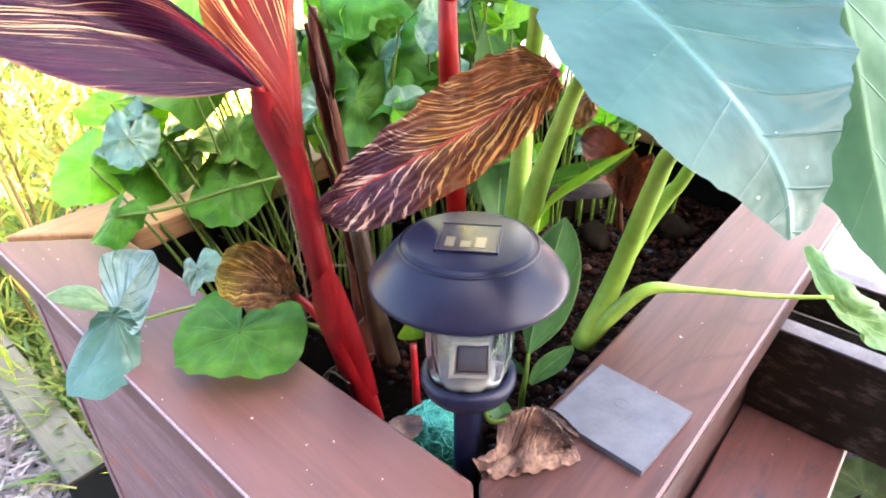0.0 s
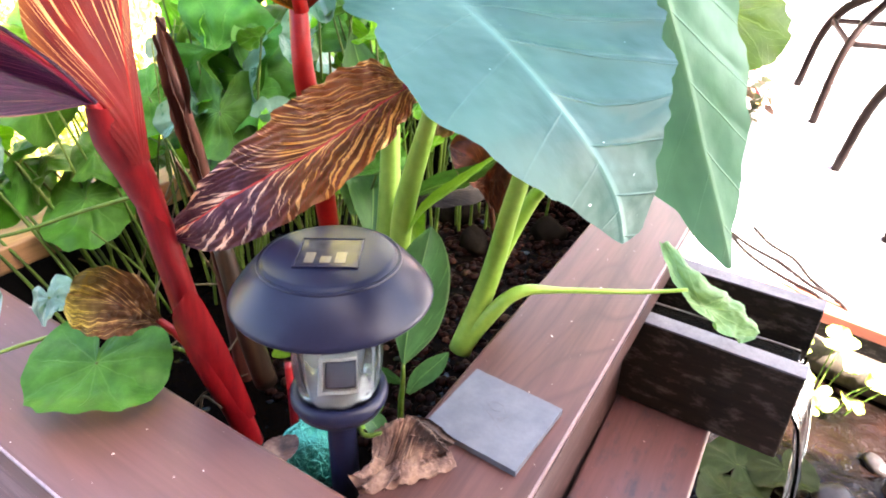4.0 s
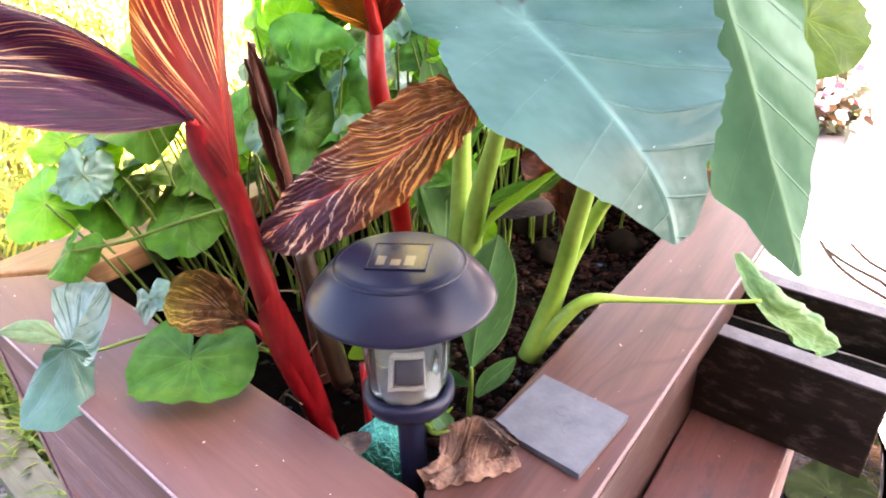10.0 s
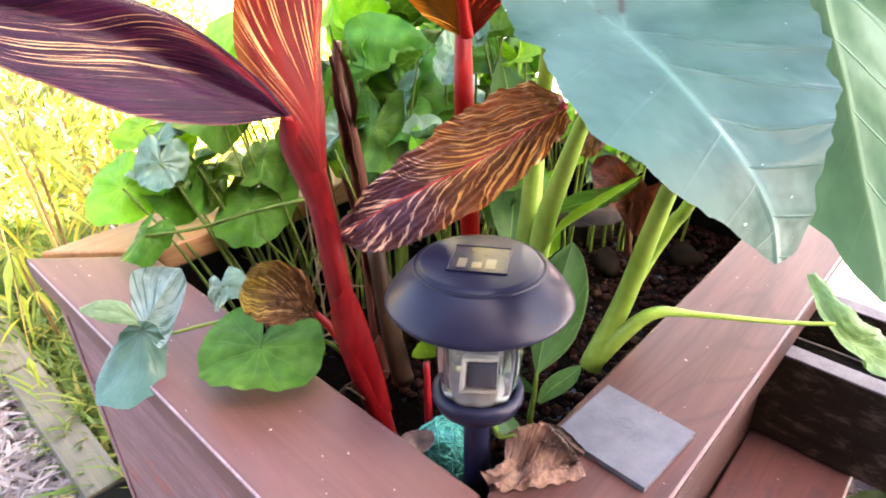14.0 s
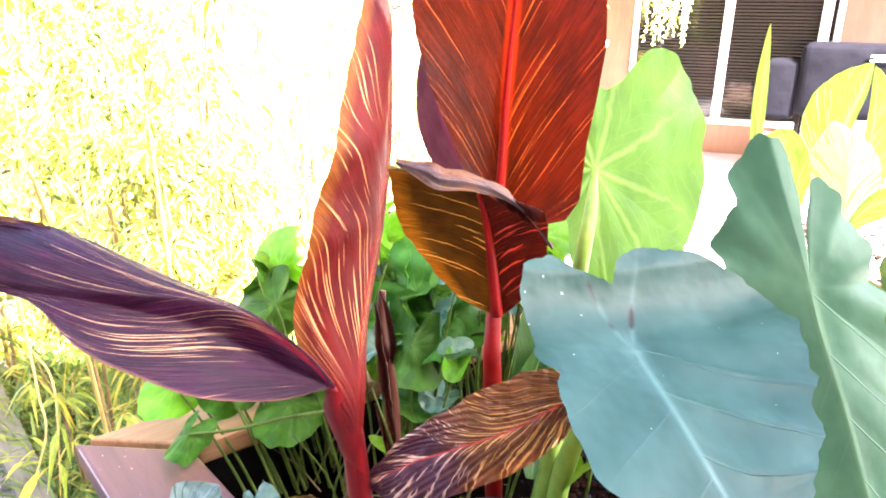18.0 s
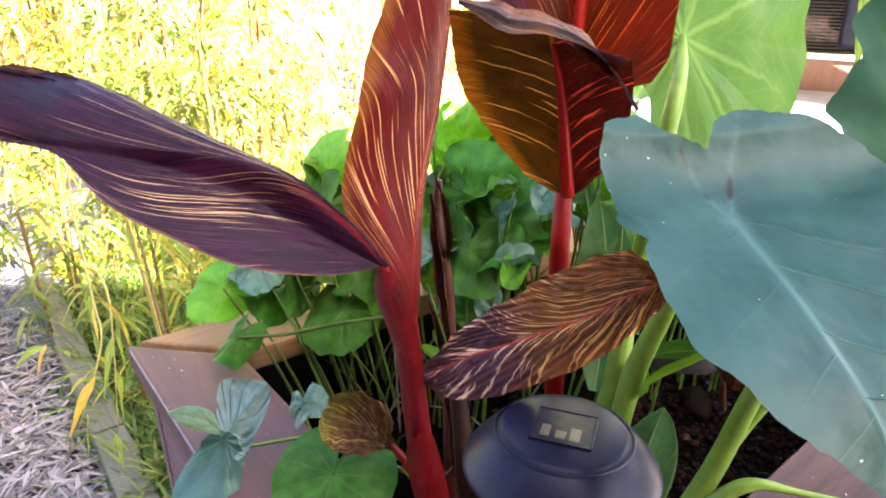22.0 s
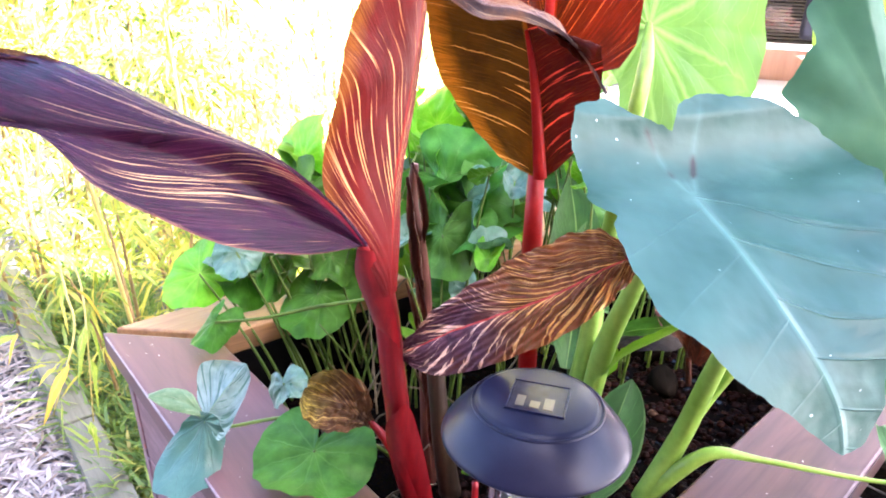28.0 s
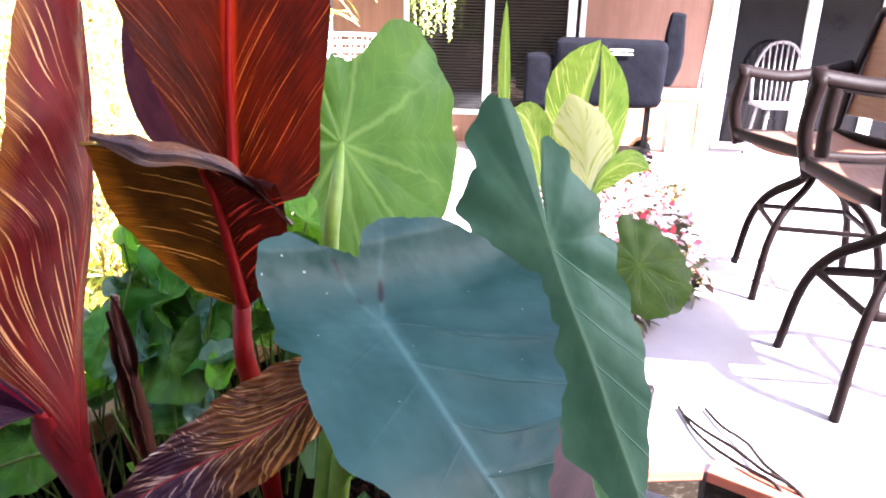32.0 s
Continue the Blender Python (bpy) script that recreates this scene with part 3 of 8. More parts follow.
def blade(name, mid, across, wide, mat, parent=None, label="", fold=(0.2, 0.2), curl=(0.2, 0.2), ripple=0.03, waves=9, peak=0.45, start=0.25, nu=34, nv=9, seed=0, across_tip=None, sag=0.0, blunt=0.0, pleat=(0.0, 10.0, 0.5), shape=None, crumple=(0.0, 1.0)):
    """A long leaf: the rib runs through mid, wide is (one half's, the other half's) breadth; fold and curl are in radians for each half."""
    fr = frames_along(mid, nu, across, across_tip or across)
    verts, faces, uvs = [], [], []
    cols = 2 * nv + 1
    length = sum((fr[i + 1][0] - fr[i][0]).length for i in range(nu))
    for i, (c, t, x, nrm) in enumerate(fr):
        u = i / nu
        starts = start if isinstance(start, tuple) else (start, start)
        halves = [max(lance(u, peak, q), blunt if u > peak else 0.0) for q in starts]
        if shape:
            halves = [float(np.interp(u, [q[0] for q in h], [q[1] for q in h])) for h in shape]
        for j in range(-nv, nv + 1):
            s = j / nv
            k = 0 if s < 0 else 1
            a = abs(s)
            w = halves[k]
            d = wide[k] * w * a
            steps = 6
            px, pz = 0.0, 0.0
            for q in range(steps):
                ang = fold[k] + curl[k] * (q + 0.5) / steps * a
                px += math.cos(ang) * d / steps
                pz += math.sin(ang) * d / steps
            wob = ripple * wide[k] * a * a * (math.sin(u * waves * 6.283 + seed + k * 1.7) + 0.6 * noise.noise((u * 9 + seed, s * 2, seed)))
            wave = (u - pleat[2] * a ** 0.8) * pleat[1] + 0.35 * noise.noise((u * 6 + seed, a * 2, k * 3.0 + seed))
            wob += pleat[0] * (2 * abs(wave % 1.0 - 0.5) - 0.5) * min(a * 4, 1.0) * (0.6 + 0.8 * abs(noise.noise((u * 8, s * 3, seed + 2))))
            if crumple[0]:
                q3 = Vector((u * length, s * wide[k], seed)) * crumple[1]
                wob += crumple[0] * (abs(noise.noise(q3)) + 0.5 * abs(noise.noise(q3 * 2.3)) - 0.3)
            p = c + x * (px if s > 0 else -px) + nrm * (pz + wob) + t * (-sag * length * a * a * w)
            verts.append(p)
            uvs.append((u, 0.5 + 0.5 * s))
    for i in range(nu):
        for j in range(cols - 1):
            q = i * cols + j
            faces.append((q, q + 1, q + cols + 1, q + cols))
    return put(name, mesh_of(name, verts, faces, mat, uvs), parent, label)


def loft_leaf(name, rib, low, top, mat, parent=None, label="", camber=(0.1, 0.1), ripple=0.03, waves=6, nu=90, nv=16, seed=0.0, pleat=(0.0, 12.0, 0.5), crease=(0.0, 0.5, 0.2), crumple=(0.0, 1.0)):
    """A twisted long leaf stretched between its rib and its two margins; camber bulges each half, crease is (height, place across, width) of a lengthwise fold."""
    lines = [spline(q, nu) for q in (low, rib, top)]
    cols = 2 * nv + 1
    verts, faces, uvs = [], [], []
    for i in range(nu + 1):
        u = i / nu
        a0, c, b0 = (q[i] for q in lines)
        along = (lines[1][min(i + 1, nu)] - lines[1][max(i - 1, 0)]).normalized()
        across = (b0 - a0)
        across = (across - along * across.dot(along)).normalized() if across.length > 1e-5 else Vector((0, 0, 1))
        nrm = across.cross(along).normalized()
        for j in range(-nv, nv + 1):
            sd = j / nv
            a, k = abs(sd), 0 if sd < 0 else 1
            edge = a0 if k == 0 else b0
            w = (edge - c).length
            lift = camber[k] * w * 4 * a * (1 - a) + ripple * w * a * a * (math.sin(u * waves * 6.283 + seed + k * 1.7) + 0.6 * noise.noise((u * 9 + seed, sd * 2, seed)))
            wave = (u - pleat[2] * a ** 0.8) * pleat[1] + 0.35 * noise.noise((u * 6 + seed, a * 2, k * 3.0 + seed))
            lift += pleat[0] * (2 * abs(wave % 1.0 - 0.5) - 0.5) * min(a * 4, 1.0) * min(1.0, w / 0.02)
            if k == 0:
                lift += crease[0] * w * math.exp(-((a - crease[1] - 0.15 * math.sin(u * 5 + seed)) / crease[2]) ** 2)
            if crumple[0]:
                q3 = Vector((u * 0.35, sd * 0.05, seed)) * crumple[1]
                lift += crumple[0] * min(1.0, w / 0.02) * (abs(noise.noise(q3)) + 0.5 * abs(noise.noise(q3 * 2.3)) - 0.3)
            verts.append(c.lerp(edge, a) + nrm * lift)
            uvs.append((u, 0.5 + 0.5 * sd))
    for i in range(nu):
        for j in range(cols - 1):
            q = i * cols + j
            faces.append((q, q + 1, q + cols + 1, q + cols))
    return put(name, mesh_of(name, verts, faces, mat, uvs), parent, label)


HEART = [(0, 1.0), (12, 0.93), (30, 0.80), (55, 0.70), (85, 0.66), (115, 0.66), (140, 0.68), (158, 0.66), (170, 0.50), (180, 0.22)]


def heart(name, mid, across, wide, mat, parent=None, label="", outline=HEART, fold=0.15, curl=0.3, ripple=0.02, waves=11, lobes=0.1, seed=0, nth=72, nr=9, across_tip=None, ragged=0.012, quilt=0.0, count=6.5, rise=0.62, fan=0, dents=0.0, seam=False, scallop=(0.0, 1.0), nick=0.0):
    """A heart- or shield-shaped leaf whose stalk joins at mid[0]; the rib runs through mid to the tip; wide scales its breadth."""
    nu = 24
    fr = frames_along(mid, nu, across, across_tip or across)
    length = sum((fr[i + 1][0] - fr[i][0]).length for i in range(nu))
    both = outline if isinstance(outline, tuple) else (outline, outline)
    verts, faces, uvs = [fr[0][0]], [], [(0.5, 0.32)]
    span = 2.0 * wide * 0.75

    def place(x, y, edge, th):
        if y >= 0:
            f = min(y / length, 1.0) * nu
            k = min(int(f), nu - 1)
            a, b = fr[k], fr[k + 1]
            t = f - k
            c, tn, xx, nn = (a[q].lerp(b[q], t) for q in range(4))
        else:
            c, tn, xx, nn = fr[0]
            bend = lobes * min(1.0, -y / length / 0.34) ** 1.6
            c = c + tn * y * math.cos(bend) + nn * (-y) * math.sin(bend)
        ang = fold + curl * abs(x) / (wide * 0.7)
        lift = ripple * length * edge ** 2.5 * (math.sin(th * waves + seed) + 0.8 * noise.noise((math.cos(th) * 2.3 + seed, math.sin(th) * 2.3, seed * 1.3)))
        if quilt:
            if fan:
                tri = abs((th / 6.28318 * fan + 0.5) % 1.0 - 0.5)
                lift += quilt * min(edge * 1.5, 1.0) * (2 * tri) ** 0.7
            else:
                sv = 0.32 + 0.68 * y / length - rise * 1.333 * abs(x) / wide + (0.021 if x > 0 else -0.021)
                tri = abs((sv * count) % 1.0 - 0.5)
                ahead = min(1.0, max(0.0, (y / length + 0.02 * abs(x) / wide) / 0.16))
                lift += quilt * ahead * ahead * (3 - 2 * ahead) * min(abs(x) / wide * 8, 1.0) * (1.0 if x > 0 else 0.12) * math.sin(min(2 * tri, 1.0) * math.pi / 2) ** 0.6 * max(0.0, 1.0 - 0.55 * edge)
        lift += dents * length * noise.noise((x / wide * 3 + seed, y / length * 3, seed))
        return c + xx * x * math.cos(ang) + nn * (abs(x) * math.sin(ang) + lift)

    for i in range(nth):
        th = -math.pi + 2 * math.pi * (i + 0.5) / nth
        rim = both[0] if th < 0 else both[1]
        r = float(np.interp(abs(math.degrees(th)), [d for d, _ in rim], [r for _, r in rim]))
        r *= 1 + ragged * math.sin(th * waves * 2.3 + seed) + ragged * 1.5 * noise.noise((th * 3, seed, 0)) + nick * (noise.noise((th * 17, seed, 2.0)) - 1.6 * max(0.0, noise.noise((th * 9, seed, 5.0)) - 0.45))
        for q in range(1, nr + 1):
            e = (q / nr) ** 0.9
            x, y = math.sin(th) * r * e * wide, math.cos(th) * r * e * length
            x *= 1 + scallop[0] * e * e * (math.sin(y / length * scallop[1] * 6.283 + seed + (1.9 if th > 0 else 0)) + 0.7 * noise.noise((y / length * scallop[1] * 1.4, seed, 3.0 if th > 0 else 0)))
            verts.append(place(x, y, e, th))
            uvs.append((0.5 + x / span, 0.32 + 0.68 * y / length))
    for i in range(nth if seam else nth - 1):
        a, b = 1 + i * nr, 1 + (i + 1) % nth * nr
        faces.append((0, b, a))
        for q in range(nr - 1):
            faces.append((a + q, b + q, b + q + 1, a + q + 1))
    return put(name, mesh_of(name, verts, faces, mat, uvs), parent, label)


# ---- ground, deck, house ----
def gravel_mat():
    n = Nodes("grey_gravel")
    co = n.coords("Object")
    vor = n.add("ShaderNodeTexVoronoi", Vector=co, Scale=75.0)
    col = n.mix(n.ramp(n.noise(co, 1.3, 3.0), [(0.4, 0.0), (0.6, 1.0)]), (0.075, 0.078, 0.095), (0.11, 0.11, 0.115))
    col = n.mix(0.6, col, n.ramp(vor.outputs["Color"], [(0.1, (0.03, 0.03, 0.038)), (0.9, (0.19, 0.19, 0.215))]))
    return n.surface(col, 0.8, 0.0, n.bump(vor.outputs["Distance"], 0.8, 0.01))


def deck_mat():
    n = Nodes("pale_concrete")
    co = n.coords("Object")
    f = n.noise(co, 2.0, 6.0, 0.6)
    col = n.ramp(f, [(0.3, (0.30, 0.28, 0.29)), (0.7, (0.39, 0.37, 0.375))])
    col = n.mix(n.ramp(n.noise(co, 90.0, 3.0), [(0.5, 0.0), (0.8, 0.3)]), col, (0.36, 0.34, 0.33))
    return n.surface(col, 0.7, 0.0, n.bump(f, 0.2, 0.003))


MAT["gravel"] = gravel_mat()
MAT["concrete"] = deck_mat()

MAT["siding"] = wood("tan_siding", (0.18, 0.088, 0.058), (0.24, 0.12, 0.082), 0.6, 0.3, 0.1, 2)
MAT["white"] = plain("white_trim", (0.74, 0.73, 0.72), (0.82, 0.81, 0.80), 30, 0.4)
MAT["brown_eave"] = wood("brown_eave", (0.17, 0.07, 0.028), (0.25, 0.11, 0.045), 0.55, 0.4, 0.1)
n = Nodes("dark_window_glass")
zz = n.add("ShaderNodeSeparateXYZ", Vector=n.coords("Object")).outputs[2]
sl = n.math("ABSOLUTE", n.math("SUBTRACT", n.math("FRACT", n.math("MULTIPLY", zz, 32.0)), 0.5))
n.surface(n.ramp(sl, [(0.15, (0.006, 0.006, 0.006)), (0.4, (0.030, 0.026, 0.022))]), 0.05, spec=0.5)
MAT["pane"] = n.mat
MAT["door_pane"] = plain("dark_door_glass", (0.003, 0.003, 0.004), (0.007, 0.006, 0.007), 3, 0.12, relief=0.0, spec=0.15)
MAT["brick"] = plain("orange_brick", (0.36, 0.15, 0.07), (0.50, 0.24, 0.12), 8, 0.7, relief=0.3, vary=0.3)

big = bmesh.new()
bmesh.ops.create_grid(big, x_segments=40, y_segments=40, size=120.0)
tagged(part("ground", big, MAT["gravel"], m=pose(0, 0, 0)), "grey gravel ground", "ground", kind="structure")


def slab_bm(outline, z0, z1, bevel=0.008):
    """A flat slab with an outline in plan."""
    bm = bmesh.new()
    lo = [bm.verts.new((x, y, z0)) for x, y in outline]
    hi = [bm.verts.new((x, y, z1)) for x, y in outline]
    bm.faces.new(hi)
    bm.faces.new(lo[::-1])
    k = len(lo)
    for i in range(k):
        bm.faces.new((lo[i], lo[(i + 1) % k], hi[(i + 1) % k], hi[i]))
    bmesh.ops.recalc_face_normals(bm, faces=bm.faces[:])
    return bm


PATIO = [(0.95, 1.64), (1.27, 1.60), (1.58, 1.22), (2.3, 0.1), (3.2, -1.8), (12.0, -1.8), (12.0, 7.0), (4.5, 7.6), (1.0, 7.9), (0.9, 3.2)]
tagged(part("pavement", slab_bm(PATIO, -0.05, 0.10), MAT["concrete"]), "sunlit pale concrete patio slab", "patio", kind="structure")

# Unseen wall added here to keep the sun off planter and gravel.
MAT["shade_wall_siding"] = wood("brown_back_siding", (0.13, 0.075, 0.05), (0.20, 0.115, 0.08), 0.7, 0.4, 0.2, 2)
tagged(part("wall_south", box_bm(-5.0, 4.25, -2.74, -2.60, 0.0, 6.3, 0.004), MAT["shade_wall_siding"]), "plain brown wall added out of view to shade the planter", "wall", kind="structure")
HOUSE = pose(2.02, 7.34, 0.0, 0, 0, -15)


def wall_panel(x0, x1, z0, z1, z1b):
    """One bay of the front wall, 0.14 thick, its top following the eave."""
    bm = bmesh.new()
    v = [bm.verts.new(p) for p in ((x0, 0, z0), (x1, 0, z0), (x1, 0, z1b), (x0, 0, z1), (x0, 0.14, z0), (x1, 0.14, z0), (x1, 0.14, z1b), (x0, 0.14, z1))]
    for f in ((0, 1, 2, 3), (7, 6, 5, 4), (4, 5, 1, 0), (3, 2, 6, 7), (1, 5, 6, 2), (4, 0, 3, 7)):
        bm.faces.new([v[i] for i in f])
    return bm


house = thing("house", "tan sided house wall with white sliding window and door", "house", at=HOUSE)
def eave_z(x):
    return 2.24 + 0.195 * (x + 1.1)


for x0, x1, z0, z1 in ((-1.6, -0.84, 0.1, 0), (-0.84, 1.06, 0.1, 0.40), (-0.84, 1.06, 1.93, 0), (1.06, 2.52, 0.1, 0), (2.52, 4.5, 2.15, 0), (4.5, 7.0, 0.1, 0)):
    part("wall_panel", wall_panel(x0, x1, z0, z1 or eave_z(x0), z1 or eave_z(x1)), MAT["siding"], house)
part("base_trim", box_bm(1.1, 2.44, -0.03, -0.001, 0.62, 0.74, 0.004), MAT["white"], house, "white horizontal trim board")
part("foundation", box_bm(1.1, 2.44, -0.012, -0.001, 0.10, 0.62, 0.003), MAT["brick"], house, "orange-brown foundation band")
part("corner_trim", box_bm(2.34, 2.50, -0.035, -0.002, 0.1, 2.5, 0.004), MAT["white"], house, "white door casing")
roof = bmesh.new()
bmesh.ops.create_cube(roof, size=1.0, matrix=pose(3.0, -0.41, 3.13, 8.0, -11.03, 0) @ Matrix.Diagonal((10.5, 1.70, 0.10, 1)))
part("roof", roof, MAT["brown_eave"], house, "brown sloping eave")
gable = bmesh.new()
bmesh.ops.create_cube(gable, size=1.0, matrix=pose(3.0, -1.30, 3.22, 0, -9.6, 0) @ Matrix.Diagonal((10.6, 0.06, 1.0, 1)))
part("upper_fascia", gable, MAT["white"], house, "deep white painted fascia")
band = bmesh.new()
bmesh.ops.create_cube(band, size=1.0, matrix=pose(0.1, -0.02, 2.22, 0, -2.0, 0) @ Matrix.Diagonal((2.5, 0.02, 0.36, 1)))
part("fascia", band, MAT["brown_eave"], house, "brown boarded strip over the window")


def window_unit(name, x0, x1, z0, z1, splits, parent, w=0.055, glass="pane"):
    """A sliding unit: outer frame bars, mullions and dark panes set back."""
    win = put(name, None, parent, "white framed sliding glass")
    for a, b, c, d in ((x0, x1, z0, z0 + w), (x0, x1, z1 - w, z1), (x0, x0 + w, z0 + w, z1 - w), (x1 - w, x1, z0 + w, z1 - w)):
        part("window_frame", box_bm(a, b, -0.03, 0.05, c, d, 0.004), MAT["white"], win)
    edges = [x0 + w] + splits + [x1 - w]
    for s in splits:
        part("mullion", box_bm(s - w * 0.8, s + w * 0.8, -0.02, 0.05, z0 + w, z1 - w, 0.004), MAT["white"], win)
    for a, b in zip(edges, edges[1:]):
        part("pane", box_bm(a, b, 0.022, 0.030, z0 + w, z1 - w), MAT[glass], win)
    return win


window_unit("window", -0.84, 1.06, 0.40, 1.93, [0.06, 0.92], house)
window_unit("door", 2.52, 4.5, 0.11, 2.15, [3.36, 4.1], house, 0.075, "door_pane")
# dim room behind the glass
room = box_bm(-1.5, 6.9, 0.16, 4.0, 0.05, 2.4)
bmesh.ops.reverse_faces(room, faces=room.faces[:])
part("room", room, MAT["liner"], house, "dark room behind the glass")

# ---- the planter ----
ZT = 0.905
LEFT_OUT, LEFT_IN = Vector((-0.581, 0.726)), Vector((-0.412, 0.731))
FRONT_IN, FRONT_OUT = Vector((0.014, 0.352)), Vector((0.018, 0.172))
RIGHT_IN, RIGHT_OUT = Vector((0.480, 0.905)), Vector((0.588, 0.862))
BACK_IN, BACK_OUT = Vector((0.115, 1.235)), Vector((0.110, 1.400))


def board_bm(a, b, c, d, z, thick=0.036, bevel=0.005):
    """A flat board from four corners in plan, in its own frame along a to b."""
    along = (b - a).normalized()
    m = Matrix.Translation((a.x, a.y, z)) @ Matrix.Rotation(math.atan2(along.y, along.x), 4, "Z")
    inv = m.inverted()
    bm = bmesh.new()
    lo, hi = [], []
    for p in (a, b, c, d):
        q = inv @ Vector((p.x, p.y, z))
        lo.append(bm.verts.new((q.x, q.y, -thick)))
        hi.append(bm.verts.new((q.x, q.y, 0)))
    bm.faces.new(hi)
    bm.faces.new(lo[::-1])
    for i in range(4):
        bm.faces.new((lo[i], lo[(i + 1) % 4], hi[(i + 1) % 4], hi[i]))
    bmesh.ops.recalc_face_normals(bm, faces=bm.faces[:])
    bmesh.ops.bevel(bm, geom=bm.edges[:], offset=bevel, segments=3, affect="EDGES", profile=0.6)
    return bm, m


planter = thing("planter_box", "raised wooden planter with brown painted rim boards", "planter")
gap = Vector((0.0022, 0.0))
for nm, quad, mt, lb in (
    ("rim_board", (LEFT_OUT, FRONT_OUT - gap, FRONT_IN - gap, LEFT_IN), "paint", "brown painted rim board with pale specks"),
    ("rim_board", (FRONT_OUT + gap, RIGHT_OUT, RIGHT_IN, FRONT_IN + gap), "paint_dark", "brown painted rim board with pale specks"),
    ("rim_board", (RIGHT_OUT, BACK_OUT, BACK_IN, RIGHT_IN), "cedar", "weathered bare cedar rim board"),
    ("rim_board", (BACK_OUT, LEFT_OUT + Vector((0.012, 0.012)), LEFT_IN + Vector((0.004, 0.012)), BACK_IN), "cedar", "weathered bare cedar rim board"),
):
    bm, m = board_bm(*quad, ZT)
    part(nm, bm, MAT[mt], planter, lb, m)
# Pale strip: wear plus the sky's highlight on the rounded edge, as colour.
MAT["glint_edge"] = plain("rubbed_edge_glint", (0.12, 0.080, 0.080), (0.34, 0.28, 0.30), 45, 0.45, relief=0.3)
# Colour set darker to put shade on the front-right outer faces.
MAT["dark_face"] = wood("darkened_board_face", (0.018, 0.009, 0.008), (0.052, 0.025, 0.022), 0.5, 0.8, 0.4, 0, 0.2, spec=0.2, mottle=(0.085, 0.050, 0.045))
MAT["dim_glint_edge"] = plain("rubbed_edge_dim_glint", (0.12, 0.065, 0.06), (0.24, 0.16, 0.16), 45, 0.45, relief=0.3)
for a, b, mt in ((LEFT_OUT, FRONT_OUT, "glint_edge"), (FRONT_OUT, RIGHT_OUT, "dim_glint_edge")):
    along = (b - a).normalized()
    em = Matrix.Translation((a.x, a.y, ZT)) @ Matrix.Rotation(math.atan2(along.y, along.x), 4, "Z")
    part("edge_strip", box_bm(0.02, (b - a).length - 0.02, -0.0007, 0.0016, -0.0028, 0.0006, 0.0005), MAT[mt], planter, "pale strip for the rubbed edge and its painted highlight", em)
    if mt == "dim_glint_edge":
        # Thin strip added over the board's face to darken it.
        part("board_face", box_bm(0.006, (b - a).length - 0.006, -0.0022, 0.0004, -0.0352, -0.0030, 0.0006), MAT["dark_face"], planter, "added darker strip over the rim board's outer face", em)


# Near-black strips added inside the rim, painting the shade of the recess.
for a, b in ((LEFT_IN, FRONT_IN), (FRONT_IN, RIGHT_IN), (RIGHT_IN, BACK_IN), (BACK_IN, LEFT_IN)):
    along = (b - a).normalized()
    part("liner", box_bm(-0.01, (b - a).length + 0.01, -0.012, -0.006, 0.70, ZT - 0.037, 0.0), MAT["liner"], planter, "added near-black strip that paints the shade inside the planter", Matrix.Translation((a.x, a.y, 0)) @ Matrix.Rotation(math.atan2(along.y, along.x), 4, "Z"))


def side_planks(a, b, mt, rows=5, h=0.165, inset=0.016):
    """Upright side of the planter, plank by plank."""
    along = (b - a).normalized()
    m = Matrix.Translation((a.x, a.y, 0)) @ Matrix.Rotation(math.atan2(along.y, along.x), 4, "Z")
    for k in range(rows):
        z1 = ZT - 0.037 - k * (h + 0.004)
        z0 = max(z1 - h, 0.005)
        part("plank", box_bm(inset, (b - a).length - inset, inset, inset + 0.03, z0, z1, 0.003), MAT[mt], planter, "", m)


side_planks(LEFT_OUT, FRONT_OUT, "paint_side")
side_planks(FRONT_OUT, RIGHT_OUT, "dark_face")
side_planks(RIGHT_OUT, BACK_OUT, "paint_side")
side_planks(BACK_OUT, LEFT_OUT, "paint_side")

# ---- inside the planter: wet bed ----
def pebble_mat():
    n = Nodes("wet_pebbles")
    r = n.random()
    isl = n.island()
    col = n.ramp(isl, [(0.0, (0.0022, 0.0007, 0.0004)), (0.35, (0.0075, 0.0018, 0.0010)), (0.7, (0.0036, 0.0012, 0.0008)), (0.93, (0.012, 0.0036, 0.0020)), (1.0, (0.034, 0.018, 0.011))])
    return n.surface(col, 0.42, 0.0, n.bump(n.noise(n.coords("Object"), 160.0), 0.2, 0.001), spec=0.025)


MAT["pebble"] = pebble_mat()
n = Nodes("bog_water")
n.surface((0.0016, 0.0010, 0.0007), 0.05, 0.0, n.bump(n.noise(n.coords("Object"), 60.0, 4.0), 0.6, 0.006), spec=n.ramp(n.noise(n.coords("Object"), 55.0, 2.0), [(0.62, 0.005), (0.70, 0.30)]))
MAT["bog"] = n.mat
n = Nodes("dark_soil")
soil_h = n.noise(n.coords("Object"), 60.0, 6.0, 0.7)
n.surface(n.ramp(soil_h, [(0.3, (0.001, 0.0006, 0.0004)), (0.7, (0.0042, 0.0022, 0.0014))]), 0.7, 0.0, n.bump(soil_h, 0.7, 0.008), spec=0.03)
MAT["soil"] = n.mat

bed_out = [tuple(FRONT_IN + Vector((0.0, -0.05))), tuple(RIGHT_IN + Vector((0.05, 0.0))), tuple(BACK_IN + Vector((0, 0.05))), tuple(LEFT_IN + Vector((-0.05, 0)))]
ZW = 0.80
